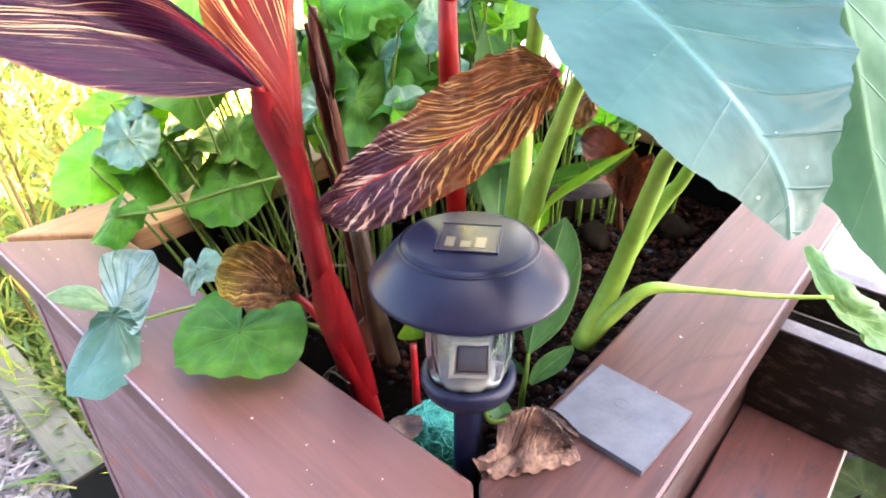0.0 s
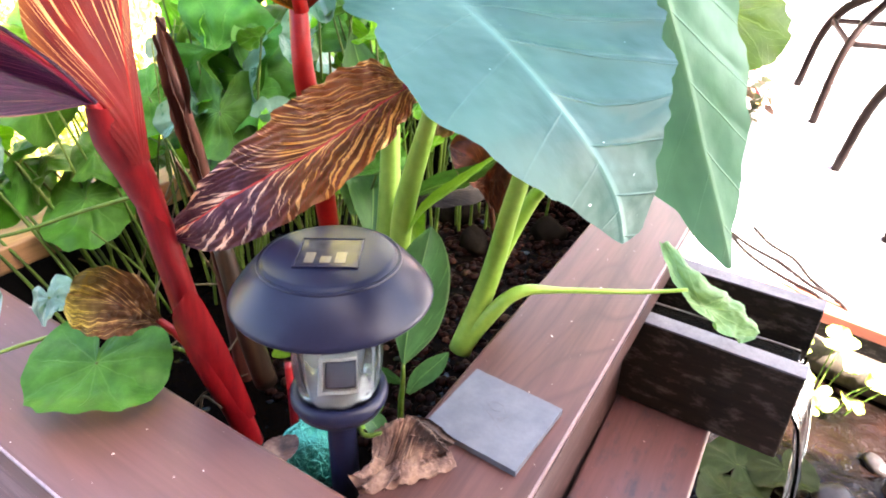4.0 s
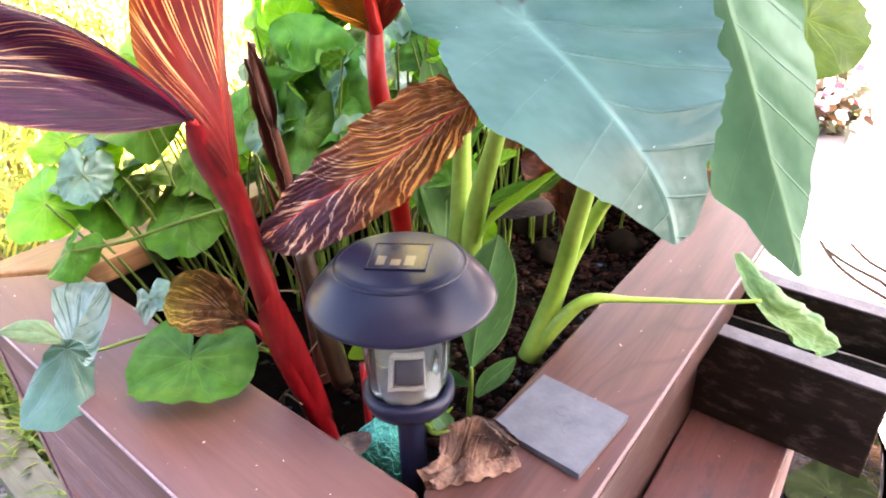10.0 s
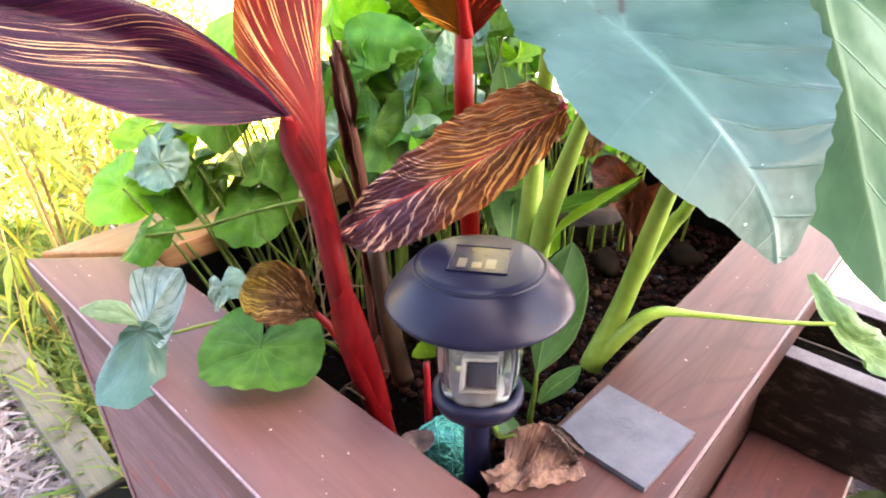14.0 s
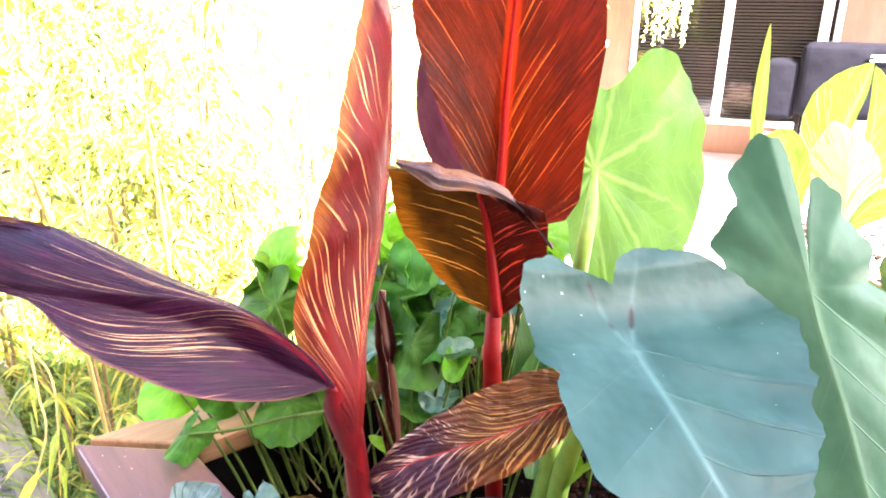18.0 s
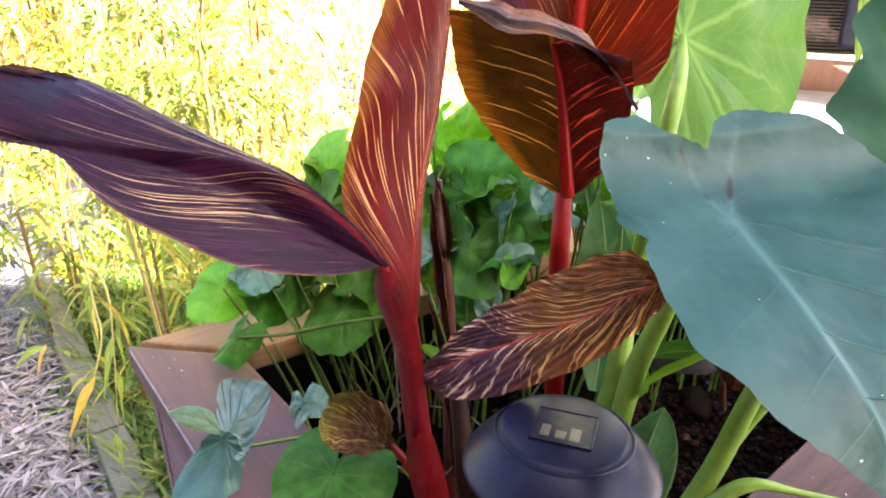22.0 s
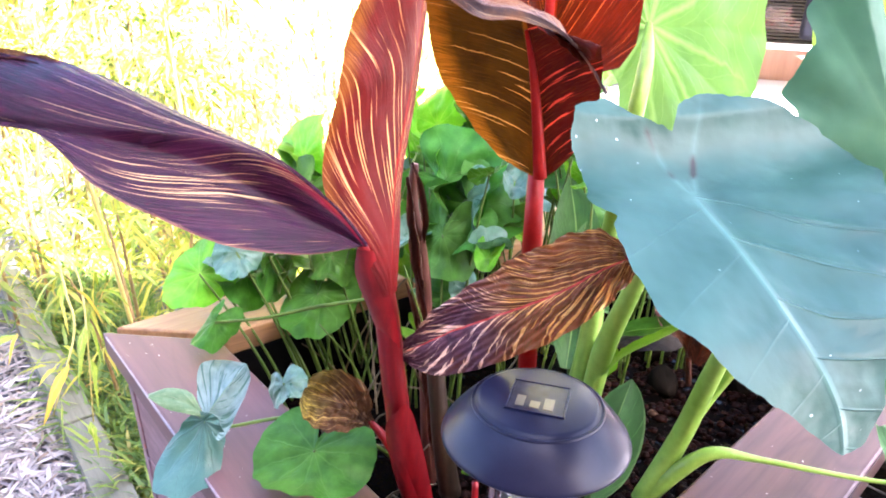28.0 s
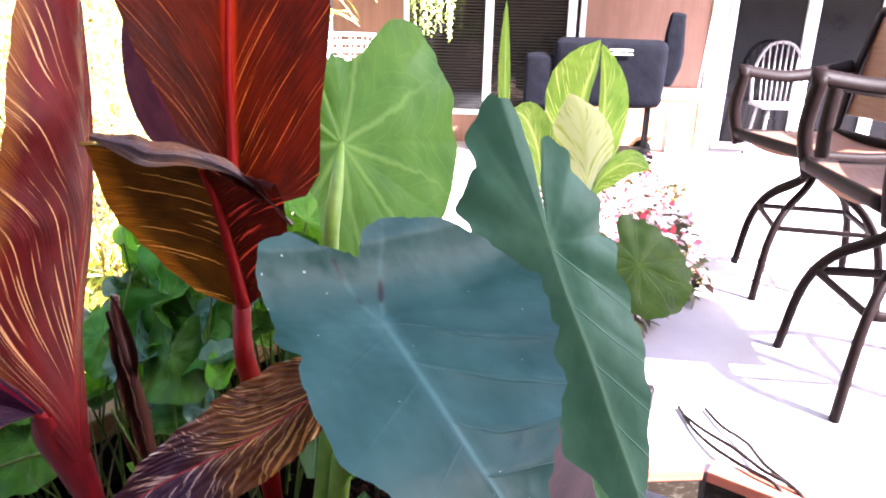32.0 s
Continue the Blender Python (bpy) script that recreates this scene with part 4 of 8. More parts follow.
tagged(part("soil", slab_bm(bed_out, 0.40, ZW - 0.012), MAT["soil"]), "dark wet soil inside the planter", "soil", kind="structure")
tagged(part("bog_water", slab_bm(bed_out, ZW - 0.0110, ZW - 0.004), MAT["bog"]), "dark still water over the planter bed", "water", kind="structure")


def rock_data(c, s, rnd, rings=4, seg=7):
    """A small rounded stone."""
    verts, faces = [], []
    ph = rnd.random() * 9
    sx, sy, sz = (s * rnd.uniform(0.7, 1.25) for _ in range(3))
    for i in range(rings + 1):
        th = math.pi * i / rings
        for j in range(seg):
            a = 2 * math.pi * j / seg
            p = Vector((math.sin(th) * math.cos(a), math.sin(th) * math.sin(a), math.cos(th)))
            k = 1 + 0.22 * noise.noise(p * 1.3 + Vector((ph, ph, 0)))
            verts.append((c[0] + p.x * sx * k, c[1] + p.y * sy * k, c[2] + p.z * sz * 0.7 * k))
    for i in range(rings):
        for j in range(seg):
            faces.append((i * seg + j, (i + 1) * seg + j, (i + 1) * seg + (j + 1) % seg, i * seg + (j + 1) % seg))
    return verts, faces


def scatter(name, makers, mat, label, category):
    verts, faces = [], []
    for v, f in makers:
        o = len(verts)
        verts += v
        faces += [tuple(i + o for i in q) for q in f]
    return tagged(put(name, mesh_of(name, verts, faces, mat)), label, category, kind="stuff")


rnd = random.Random(5)
E1, E2 = (RIGHT_IN - FRONT_IN), (LEFT_IN - FRONT_IN)
stones = []
for _ in range(3000):
    a, b = rnd.uniform(0.16, 1.0), rnd.uniform(0.0, 0.48)
    p = FRONT_IN + E1 * a + E2 * b
    stones.append(rock_data((p.x, p.y, ZW - 0.006 + rnd.uniform(-0.006, 0.004)), rnd.uniform(0.0034, 0.0088), rnd))
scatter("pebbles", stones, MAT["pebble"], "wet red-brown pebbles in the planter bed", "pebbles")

# ---- solar lamp ----
LAMP = Vector((0.011, 0.400, 0.0))
lamp = thing("garden_lamp", "black plastic solar garden lamp with clear lens on a post", "solar lamp", at=pose(LAMP.x, LAMP.y, 1.073, -4.5, 0, -9) @ Matrix.Translation((0, 0, -1.073)))
R = 0.0715
CZ = 1.073
cap_prof = [(0.0, CZ + 0.0245), (R * 0.60, CZ + 0.0243), (R * 0.635, CZ + 0.0236), (R * 0.648, CZ + 0.0222), (R * 0.660, CZ + 0.0216), (R * 0.680, CZ + 0.0212), (R * 0.70, CZ + 0.0202), (R * 0.77, CZ + 0.0155), (R * 0.85, CZ + 0.0092), (R * 0.93, CZ + 0.0022), (R * 0.985, CZ - 0.0034),
            (R, CZ - 0.0062), (R * 0.99, CZ - 0.0078), (R * 0.94, CZ - 0.008), (R * 0.80, CZ - 0.007), (R * 0.6, CZ - 0.006), (0.0, CZ - 0.006)]
cap = part("cap", lathe_bm(cap_prof, 96), MAT["black_plastic"], lamp, "wide satin black cap", smooth=True)
part("cap_ring", lathe_bm([(R * 0.668, CZ + 0.0205), (R * 0.672, CZ + 0.0222), (R * 0.690, CZ + 0.0218), (R * 0.700, CZ + 0.0196)], 96), MAT["black_plastic"], cap, smooth=True)
n = Nodes("solar_cell")
cu = n.coords("Object")
n.surface(n.ramp(n.noise(cu, 140.0, 3.0), [(0.3, (0.012, 0.012, 0.020)), (0.7, (0.030, 0.030, 0.042))]), 0.22, 0.0, spec=0.10)
MAT["cell"] = n.mat
MAT["cell_tab"] = plain("pale_solar_strip", (0.075, 0.060, 0.038), (0.15, 0.12, 0.075), 160, 0.35)
panel = part("solar_panel", box_bm(-0.0205, 0.0205, -0.0195, 0.0195, CZ + 0.0238, CZ + 0.0253, 0.0006), MAT["cell"], lamp, "dark glossy solar panel")
for a, b, c, d in ((-0.0220, 0.0220, -0.0210, -0.0195), (-0.0220, 0.0220, 0.0195, 0.0210), (-0.0220, -0.0205, -0.0195, 0.0195), (0.0205, 0.0220, -0.0195, 0.0195)):
    part("panel_rim", box_bm(a, b, c, d, CZ + 0.0238, CZ + 0.0259, 0.0005), MAT["black_plastic"], panel)
for x, w, h in ((-0.012, 0.0032, 0.014), (-0.001, 0.0036, 0.009), (0.009, 0.0036, 0.015)):
    bm = box_bm(x - w, x + w, -0.015, -0.015 + h, CZ + 0.0254, CZ + 0.0257, 0.0)
    part("contact_strip", bm, MAT["cell_tab"], panel)


def glass_mat(name, rough=0.02, tint=(0.96, 0.98, 0.98)):
    n = Nodes(name)
    g = n.add("ShaderNodeBsdfGlass", Roughness=rough, IOR=1.45)
    g.inputs["Color"].default_value = (*tint, 1)
    n.link(g.outputs[0], n.out.inputs[0])
    return n.mat


MAT["glass"] = glass_mat("clear_ribbed_plastic")


def lens_bm(seg=120):
    """A fluted clear cup, open at the ends, with walls of real thickness."""
    bm = bmesh.new()
    prof = [(0.0330, -0.007), (0.0338, -0.020), (0.0346, -0.045), (0.0340, -0.066), (0.0318, -0.082), (0.0300, -0.090)]
    inner = [(r - 0.0028, z) for r, z in prof[::-1]]
    rings = []
    for k, (r, z) in enumerate(prof + inner):
        fl = 0.0030 if k < len(prof) else 0.0010
        rings.append([bm.verts.new(((r - fl + fl * abs(math.cos(5 * 2 * math.pi * i / seg))) * math.cos(2 * math.pi * i / seg), (r - fl + fl * abs(math.cos(5 * 2 * math.pi * i / seg))) * math.sin(2 * math.pi * i / seg), CZ + z)) for i in range(seg)])
    for a, b in zip(rings, rings[1:] + rings[:1]):
        for i in range(seg):
            bm.faces.new((a[i], a[(i + 1) % seg], b[(i + 1) % seg], b[i]))
    bmesh.ops.recalc_face_normals(bm, faces=bm.faces[:])
    return bm


lens = part("lens", lens_bm(), MAT["glass"], lamp, "clear fluted plastic lens", smooth=True)
lens.visible_shadow = False
MAT["pale_plastic"] = plain("pale_clear_plastic", (0.40, 0.40, 0.37), (0.54, 0.54, 0.50), 40, 0.3, relief=0.1)
MAT["dish"] = plain("grey_reflector", (0.16, 0.16, 0.16), (0.26, 0.26, 0.25), 40, 0.2, relief=0.1)
part("reflector", lathe_bm([(0.0, CZ - 0.0885), (0.0272, CZ - 0.0885), (0.0268, CZ - 0.084), (0.016, CZ - 0.0825), (0.0, CZ - 0.082)], 36), MAT["dish"], lamp, "grey reflector dish under the lens", smooth=True)
part("ceiling_disc", lathe_bm([(0.0, CZ - 0.0125), (0.030, CZ - 0.0125), (0.030, CZ - 0.0075), (0.0, CZ - 0.0075)], 36), MAT["pale_plastic"], lamp, "pale disc above the lens")
housing = part("bulb_housing", box_bm(-0.0115, 0.0115, -0.006, 0.006, -0.0105, 0.0105, 0.003, 3), plain("dark_blue_plastic", (0.030, 0.038, 0.065), (0.055, 0.066, 0.10), 60, 0.10), lamp, "dark blue bulb housing", pose(0.002, -0.013, CZ - 0.067, -20, 0, 8))
for a, b, c, d in ((-0.0145, 0.0145, -0.0135, -0.0108), (-0.0145, 0.0145, 0.0108, 0.0135), (-0.0145, -0.0118, -0.0108, 0.0108), (0.0118, 0.0145, -0.0108, 0.0108)):
    part("housing_rim", box_bm(a, b, -0.0085, 0.004, c, d, 0.001), MAT["pale_plastic"], housing, "bright square rim")
# Pale half cup added to make the inside of the lens look bright.
bm = bmesh.new()
rows = [[bm.verts.new((r * math.cos(a), r * math.sin(a), CZ + z)) for a in (math.pi * (0.06 + 0.88 * k / 18) for k in range(19))] for r, z in ((0.0255, -0.0130), (0.0265, -0.050), (0.0250, -0.081), (0.0238, -0.081), (0.0253, -0.050), (0.0243, -0.0130))]
for a, b in zip(rows, rows[1:]):
    for k in range(18):
        bm.faces.new((a[k], a[k + 1], b[k + 1], b[k]))
part("back_reflector", bm, MAT["pale_plastic"], lamp, "pale half-round cup added to brighten the lens", smooth=True)
part("collar", lathe_bm([(0.020, CZ - 0.1085), (0.034, CZ - 0.104), (0.0370, CZ - 0.097), (0.0370, CZ - 0.091), (0.0345, CZ - 0.088), (0.0305, CZ - 0.088), (0.028, CZ - 0.091), (0.010, CZ - 0.091)], 60), MAT["black_plastic"], lamp, smooth=True)
part("post", lathe_bm([(0.0115, 0.74), (0.0115, CZ - 0.125), (0.0135, CZ - 0.113), (0.014, CZ - 0.106)], 28), MAT["black_plastic"], lamp, smooth=True)

# ---- slate square on the rim ----
n = Nodes("grey_slate")
co = n.coords("Object")
sl = n.noise(co, 45.0, 6.0, 0.65)
big_sl = n.noise(co, 14.0, 3.0)
col = n.ramp(sl, [(0.3, (0.050, 0.056, 0.074)), (0.7, (0.084, 0.092, 0.115))])
n.surface(col, 0.62, 0.0, n.bump(n.math("ADD", sl, big_sl), 0.5, 0.0015))
MAT["slate"] = n.mat
MAT["slate_line"] = plain("scratched_line", (0.060, 0.060, 0.070), (0.085, 0.085, 0.095), 60, 0.7)
TILE_C = Vector((0.139, 0.413))
slate = thing("slate_square", "thin blue-grey slate square with scratched marks lying on the rim", "slate", at=pose(TILE_C.x, TILE_C.y, ZT + 0.0005, 0, 0, -43.5))
bm = box_bm(-0.0445, 0.0445, -0.0415, 0.0415, 0.0, 0.0065, 0.0)
bmesh.ops.subdivide_edges(bm, edges=bm.edges[:], cuts=14, use_grid_fill=True)
for v in bm.verts:
    e = max(abs(v.co.x) / 0.0445, abs(v.co.y) / 0.0415)
    if e > 0.99:
        v.co.xy *= 1 + 0.012 * noise.noise(v.co * 160)
    v.co.z += 0.0004 * noise.noise(v.co * 60) if v.co.z > 0.003 else 0.0
part("slab", bm, MAT["slate"], slate)
marks = [[(-0.004 + 0.0075 * math.cos(a * 0.55), 0.010 + 0.005 * math.sin(a * 0.55), 0.0068) for a in range(12)],
         [(0.004, 0.010, 0.0068), (0.010, 0.004, 0.0068), (0.004, -0.001, 0.0068), (0.014, -0.004, 0.0068)],
         [(0.012, 0.012, 0.0068), (0.009, 0.002, 0.0068), (0.005, -0.010, 0.0068)],
         [(-0.012, 0.002, 0.0068), (-0.002, -0.002, 0.0068), (0.012, -0.012, 0.0068)]]
for line in marks:
    tube("scratch", line, [0.00012, 0.00018, 0.0001], MAT["slate_line"], slate, "", 16, 5)

# ---- teal knotted mesh, brown withered leaf ----
n = Nodes("teal_mesh")
tv = n.noise(n.coords("Object"), 130.0, 5.0, 0.7)
n.surface(n.ramp(tv, [(0.3, (0.02, 0.20, 0.16)), (0.55, (0.07, 0.48, 0.37)), (0.8, (0.25, 0.72, 0.58))]), 0.6, 0.0, n.bump(tv, 0.9, 0.004))
MAT["teal"] = n.mat
bm = bmesh.new()
bmesh.ops.create_icosphere(bm, subdivisions=5, radius=1.0)
for v in bm.verts:
    p = v.co.copy()
    k = 1 + 0.16 * noise.noise(p * 3) + 0.10 * abs(noise.noise(p * 9)) + 0.05 * noise.noise(p * 24)
    v.co = Vector((p.x * 0.031 * k, p.y * 0.026 * k, p.z * 0.036 * k))
for v in bm.verts:
    v.co *= 0.9
core = bpy.data.meshes.new("core")
bm.to_mesh(core)
bm.free()
balls = [([tuple(v.co) for v in core.vertices], [tuple(p.vertices) for p in core.polygons])]
rnd = random.Random(14)
for q in range(70):
    ax = Vector((rnd.gauss(0, 1), rnd.gauss(0, 1), rnd.gauss(0, 1))).normalized()
    e1 = ax.orthogonal().normalized()
    e2 = ax.cross(e1)
    a0, sp, k = rnd.uniform(0, 6.28), rnd.uniform(1.2, 3.4), rnd.uniform(0.93, 1.10)
    loop = []
    for w in range(7):
        a = a0 + sp * w / 6
        d = (e1 * math.cos(a) + e2 * math.sin(a) + ax * rnd.uniform(-0.35, 0.35)).normalized() * k
        loop.append(Vector((d.x * 0.031, d.y * 0.026, d.z * 0.036)))
    v, f, _ = tube_data(loop, [0.0006, 0.0010, 0.0006], 24, 5)
    balls.append((v, f))
verts, faces = [], []
for v, f in balls:
    o = len(verts)
    verts += v
    faces += [tuple(i + o for i in q) for q in f]
TEAL = (-0.012, 0.437, 0.870)
tagged(put("netting_ball", mesh_of("netting_ball", verts, faces, MAT["teal"]), None, "", pose(TEAL[0] - 0.006, TEAL[1] + 0.012, 0.850)), "turquoise crumpled netting ball in the planter corner", "netting")

n = Nodes("crisp_brown_leaf")
u_, v_ = n.uv()
cr = n.noise(n.coords("Object"), 38.0, 6.0, 0.6)
ln = n.noise(n.vec(n.math("MULTIPLY", u_, 3.0), n.math("MULTIPLY", v_, 26.0)), 1.0, 3.0)
col = n.ramp(cr, [(0.34, (0.018, 0.007, 0.005)), (0.50, (0.082, 0.038, 0.028)), (0.66, (0.25, 0.155, 0.110))])
col = n.mix(n.ramp(ln, [(0.58, 0.0), (0.70, 0.35)]), col, (0.42, 0.29, 0.20))
n.surface(col, 0.7, 0.0, n.bump(n.math("ADD", cr, ln), 0.6, 0.002), through=0.08, glow=(1.0, 0.7, 0.4))
MAT["crisp"] = n.mat


dead_leaf = thing("dead_leaf", "curled crisp brown dead leaf lying on the rim", "dead leaf")
loft_leaf("blade", [(0.033, 0.379, 0.936), (0.048, 0.383, 0.946), (0.063, 0.386, 0.948), (0.075, 0.378, 0.942), (0.090, 0.368, 0.926)],
          [(0.019, 0.357, 0.926), (0.017, 0.354, 0.909), (0.035, 0.351, 0.908), (0.060, 0.363, 0.914), (0.081, 0.370, 0.916)],
          [(0.035, 0.389, 0.928), (0.054, 0.399, 0.922), (0.069, 0.401, 0.918), (0.081, 0.393, 0.914), (0.094, 0.376, 0.914)],
          MAT["crisp"], dead_leaf, "", camber=(0.22, -0.2), ripple=0.20, waves=4, nu=110, nv=26, seed=2.0, pleat=(0.0026, 14, 0.10), crumple=(0.0065, 70))
loft_leaf("lower_fold", [(0.023, 0.356, 0.913), (0.047, 0.362, 0.918), (0.071, 0.366, 0.917), (0.096, 0.373, 0.912)],
          [(0.025, 0.350, 0.908), (0.048, 0.354, 0.908), (0.074, 0.359, 0.908), (0.098, 0.366, 0.908)],
          [(0.029, 0.369, 0.910), (0.052, 0.379, 0.909), (0.073, 0.384, 0.909), (0.095, 0.384, 0.909)],
          MAT["crisp"], dead_leaf, "dark folded layer underneath", camber=(-0.15, -0.15), ripple=0.18, waves=5, nu=90, nv=16, seed=5.0, pleat=(0.0014, 8, 0.9), crumple=(0.004, 55))
loft_leaf("curled_edge", [(0.058, 0.387, 0.946), (0.074, 0.382, 0.944), (0.086, 0.375, 0.935), (0.097, 0.375, 0.925)],
          [(0.060, 0.380, 0.936), (0.074, 0.378, 0.932), (0.083, 0.372, 0.924), (0.093, 0.371, 0.916)],
          [(0.061, 0.393, 0.945), (0.079, 0.386, 0.944), (0.092, 0.378, 0.935), (0.100, 0.378, 0.924)],
          MAT["crisp"], dead_leaf, "curled dry margin", camber=(0.5, 0.6), ripple=0.25, waves=5, nu=80, nv=12, seed=8.0, crumple=(0.004, 80))
tube("dead_leaf_stalk", [(0.012, 0.410, 0.930), (0.021, 0.391, 0.939), (0.028, 0.381, 0.939), (0.040, 0.381, 0.941)], [0.0028, 0.0022, 0.0016], MAT["stalk_thin"], tagged(put("withered_stalk", None), "pale green stalk of the dead leaf", "stalk"))
# thumb-sized brown leaf in the corner
blade("fallen_leaf", [(-0.049, 0.393, 0.899), (-0.042, 0.413, 0.896), (-0.033, 0.433, 0.893)], (0.8, -0.6, 0.1), (0.018, 0.014), MAT["crisp"], None, "")
tagged(bpy.data.objects["fallen_leaf"], "brown fallen leaf propped in the planter corner", "dead leaf")

# ---- red canna with the purple leaf ----
canna = thing("canna_plant", "red-stalked canna with dark striped purple leaves", "canna plant")
tube("stalk", [(-0.088, 0.522, 0.775), (-0.097, 0.514, 0.850), (-0.109, 0.497, 0.929), (-0.113, 0.476, 1.039), (-0.117, 0.466, 1.128), (-0.118, 0.456, 1.158), (-0.116, 0.449, 1.178)], [0.0125, 0.0125, 0.0120, 0.0112, 0.0102, 0.0088, 0.0045], MAT["stem_red"], canna, "glossy red stalk", 36, 14)
loft_leaf("sheath", [(-0.090, 0.506, 0.840), (-0.098, 0.494, 0.900), (-0.104, 0.478, 0.965), (-0.108, 0.466, 1.010), (-0.106, 0.462, 1.030)], [(-0.106, 0.510, 0.842), (-0.116, 0.496, 0.900), (-0.122, 0.481, 0.962), (-0.121, 0.468, 1.002), (-0.113, 0.461, 1.022)], [(-0.080, 0.516, 0.840), (-0.084, 0.502, 0.900), (-0.090, 0.488, 0.962), (-0.096, 0.474, 1.012), (-0.101, 0.464, 1.034)], MAT["stem_red"], canna, "loose red leaf sheath", camber=(0.10, 0.10), nu=40, nv=6, ripple=0.05, waves=3)
loft_leaf("sheath", [(-0.112, 0.462, 1.090), (-0.119, 0.452, 1.130), (-0.124, 0.441, 1.165), (-0.124, 0.433, 1.195)], [(-0.120, 0.468, 1.090), (-0.130, 0.458, 1.130), (-0.136, 0.447, 1.168), (-0.130, 0.433, 1.196)], [(-0.105, 0.466, 1.090), (-0.108, 0.456, 1.130), (-0.113, 0.446, 1.165), (-0.118, 0.436, 1.194)], MAT["stem_red"], canna, "", camber=(0.10, 0.10), nu=30, nv=6, ripple=0.04, waves=2)
tube("side_shoot", [(-0.094, 0.513, 0.846), (-0.110, 0.508, 0.912), (-0.131, 0.513, 0.947), (-0.148, 0.513, 0.970)], [0.009, 0.0075, 0.005, 0.0032], MAT["stem_red"], canna, "", 16, 10)
loft_leaf("wide_leaf", [(-0.123, 0.432, 1.198), (-0.143, 0.427, 1.229), (-0.175, 0.412, 1.265), (-0.204, 0.397, 1.284), (-0.250, 0.379, 1.294), (-0.305, 0.372, 1.297), (-0.363, 0.373, 1.303), (-0.420, 0.345, 1.330)],
          [(-0.129, 0.431, 1.198), (-0.160, 0.398, 1.205), (-0.200, 0.366, 1.224), (-0.236, 0.350, 1.248), (-0.271, 0.344, 1.272), (-0.308, 0.358, 1.295), (-0.362, 0.371, 1.299), (-0.420, 0.344, 1.329)],
          [(-0.121, 0.433, 1.200), (-0.141, 0.428, 1.230), (-0.173, 0.414, 1.267), (-0.211, 0.410, 1.287), (-0.265, 0.408, 1.311), (-0.322, 0.410, 1.332), (-0.374, 0.408, 1.338), (-0.421, 0.348, 1.331)],
          MAT["canna_dark"], canna, "dark purple leaf with cream and pink stripes", camber=(-0.18, 0.14), ripple=0.03, waves=3, seed=1.0, pleat=(0.0010, 11, 0.62), crease=(-0.16, 0.22, 0.14))
tube("leaf_base", [(-0.119, 0.462, 1.146), (-0.125, 0.440, 1.190), (-0.142, 0.430, 1.226), (-0.172, 0.416, 1.262)], [0.0055, 0.0042, 0.0026, 0.0010], MAT["stem_red"], canna, "", 22, 10)
loft_leaf("upright_leaf", [(-0.108, 0.448, 1.150), (-0.106, 0.448, 1.190), (-0.106, 0.468, 1.240), (-0.098, 0.486, 1.298), (-0.093, 0.497, 1.338), (-0.090, 0.504, 1.375), (-0.090, 0.514, 1.404), (-0.091, 0.528, 1.447), (-0.096, 0.546, 1.485), (-0.106, 0.560, 1.535)],
          [(-0.114, 0.444, 1.150), (-0.126, 0.438, 1.188), (-0.158, 0.456, 1.226), (-0.160, 0.464, 1.262), (-0.139, 0.445, 1.318), (-0.131, 0.446, 1.348), (-0.119, 0.441, 1.381), (-0.115, 0.446, 1.412), (-0.102, 0.458, 1.456), (-0.103, 0.490, 1.490), (-0.107, 0.556, 1.535)],
          [(-0.105, 0.456, 1.150), (-0.102, 0.456, 1.190), (-0.103, 0.476, 1.240), (-0.095, 0.497, 1.298), (-0.091, 0.509, 1.338), (-0.089, 0.517, 1.375), (-0.089, 0.527, 1.404), (-0.091, 0.540, 1.447), (-0.097, 0.556, 1.485), (-0.106, 0.562, 1.535)],
          MAT["canna_red"], canna, "rolled red leaf with yellow stripes", camber=(0.16, 0.05), ripple=0.04, waves=3, seed=2.0, nu=110, nv=18, pleat=(0.0012, 16, 0.25))
blade("withered_leaf", [(-0.146, 0.513, 0.966), (-0.160, 0.508, 0.982), (-0.178, 0.500, 1.003), (-0.203, 0.490, 1.020)], (0.1, 0.25, 1.0), (0.032, 0.036), MAT["canna_bud"], canna, "small withered brown and yellow leaf", fold=(0.15, 0.15), curl=(0.45, 0.5), ripple=0.08, waves=5, shape=([(0, 0.12), (0.15, 0.24), (0.35, 0.66), (0.6, 1.0), (0.8, 0.98), (0.93, 0.8), (1, 0.45)], [(0, 0.12), (0.15, 0.26), (0.35, 0.62), (0.6, 0.92), (0.8, 1.0), (0.93, 0.85), (1, 0.5)]), seed=3.0, nu=80, nv=18, pleat=(0.0018, 7, 1.3), crumple=(0.0065, 85))

blade("curled_edge", [(-0.392, 0.405, 1.335), (-0.361, 0.406, 1.333), (-0.330, 0.407, 1.328), (-0.300, 0.406, 1.319), (-0.280, 0.405, 1.311)], (0.000, -0.014, -0.008), (0.0065, 0.006), MAT["canna_bud"], canna, "dried brown curled edge", fold=(0.3, 0.5), curl=(0.9, 1.0), ripple=0.15, waves=4, peak=0.4, start=0.6, seed=8.0, nu=50, nv=8, crumple=(0.003, 90))

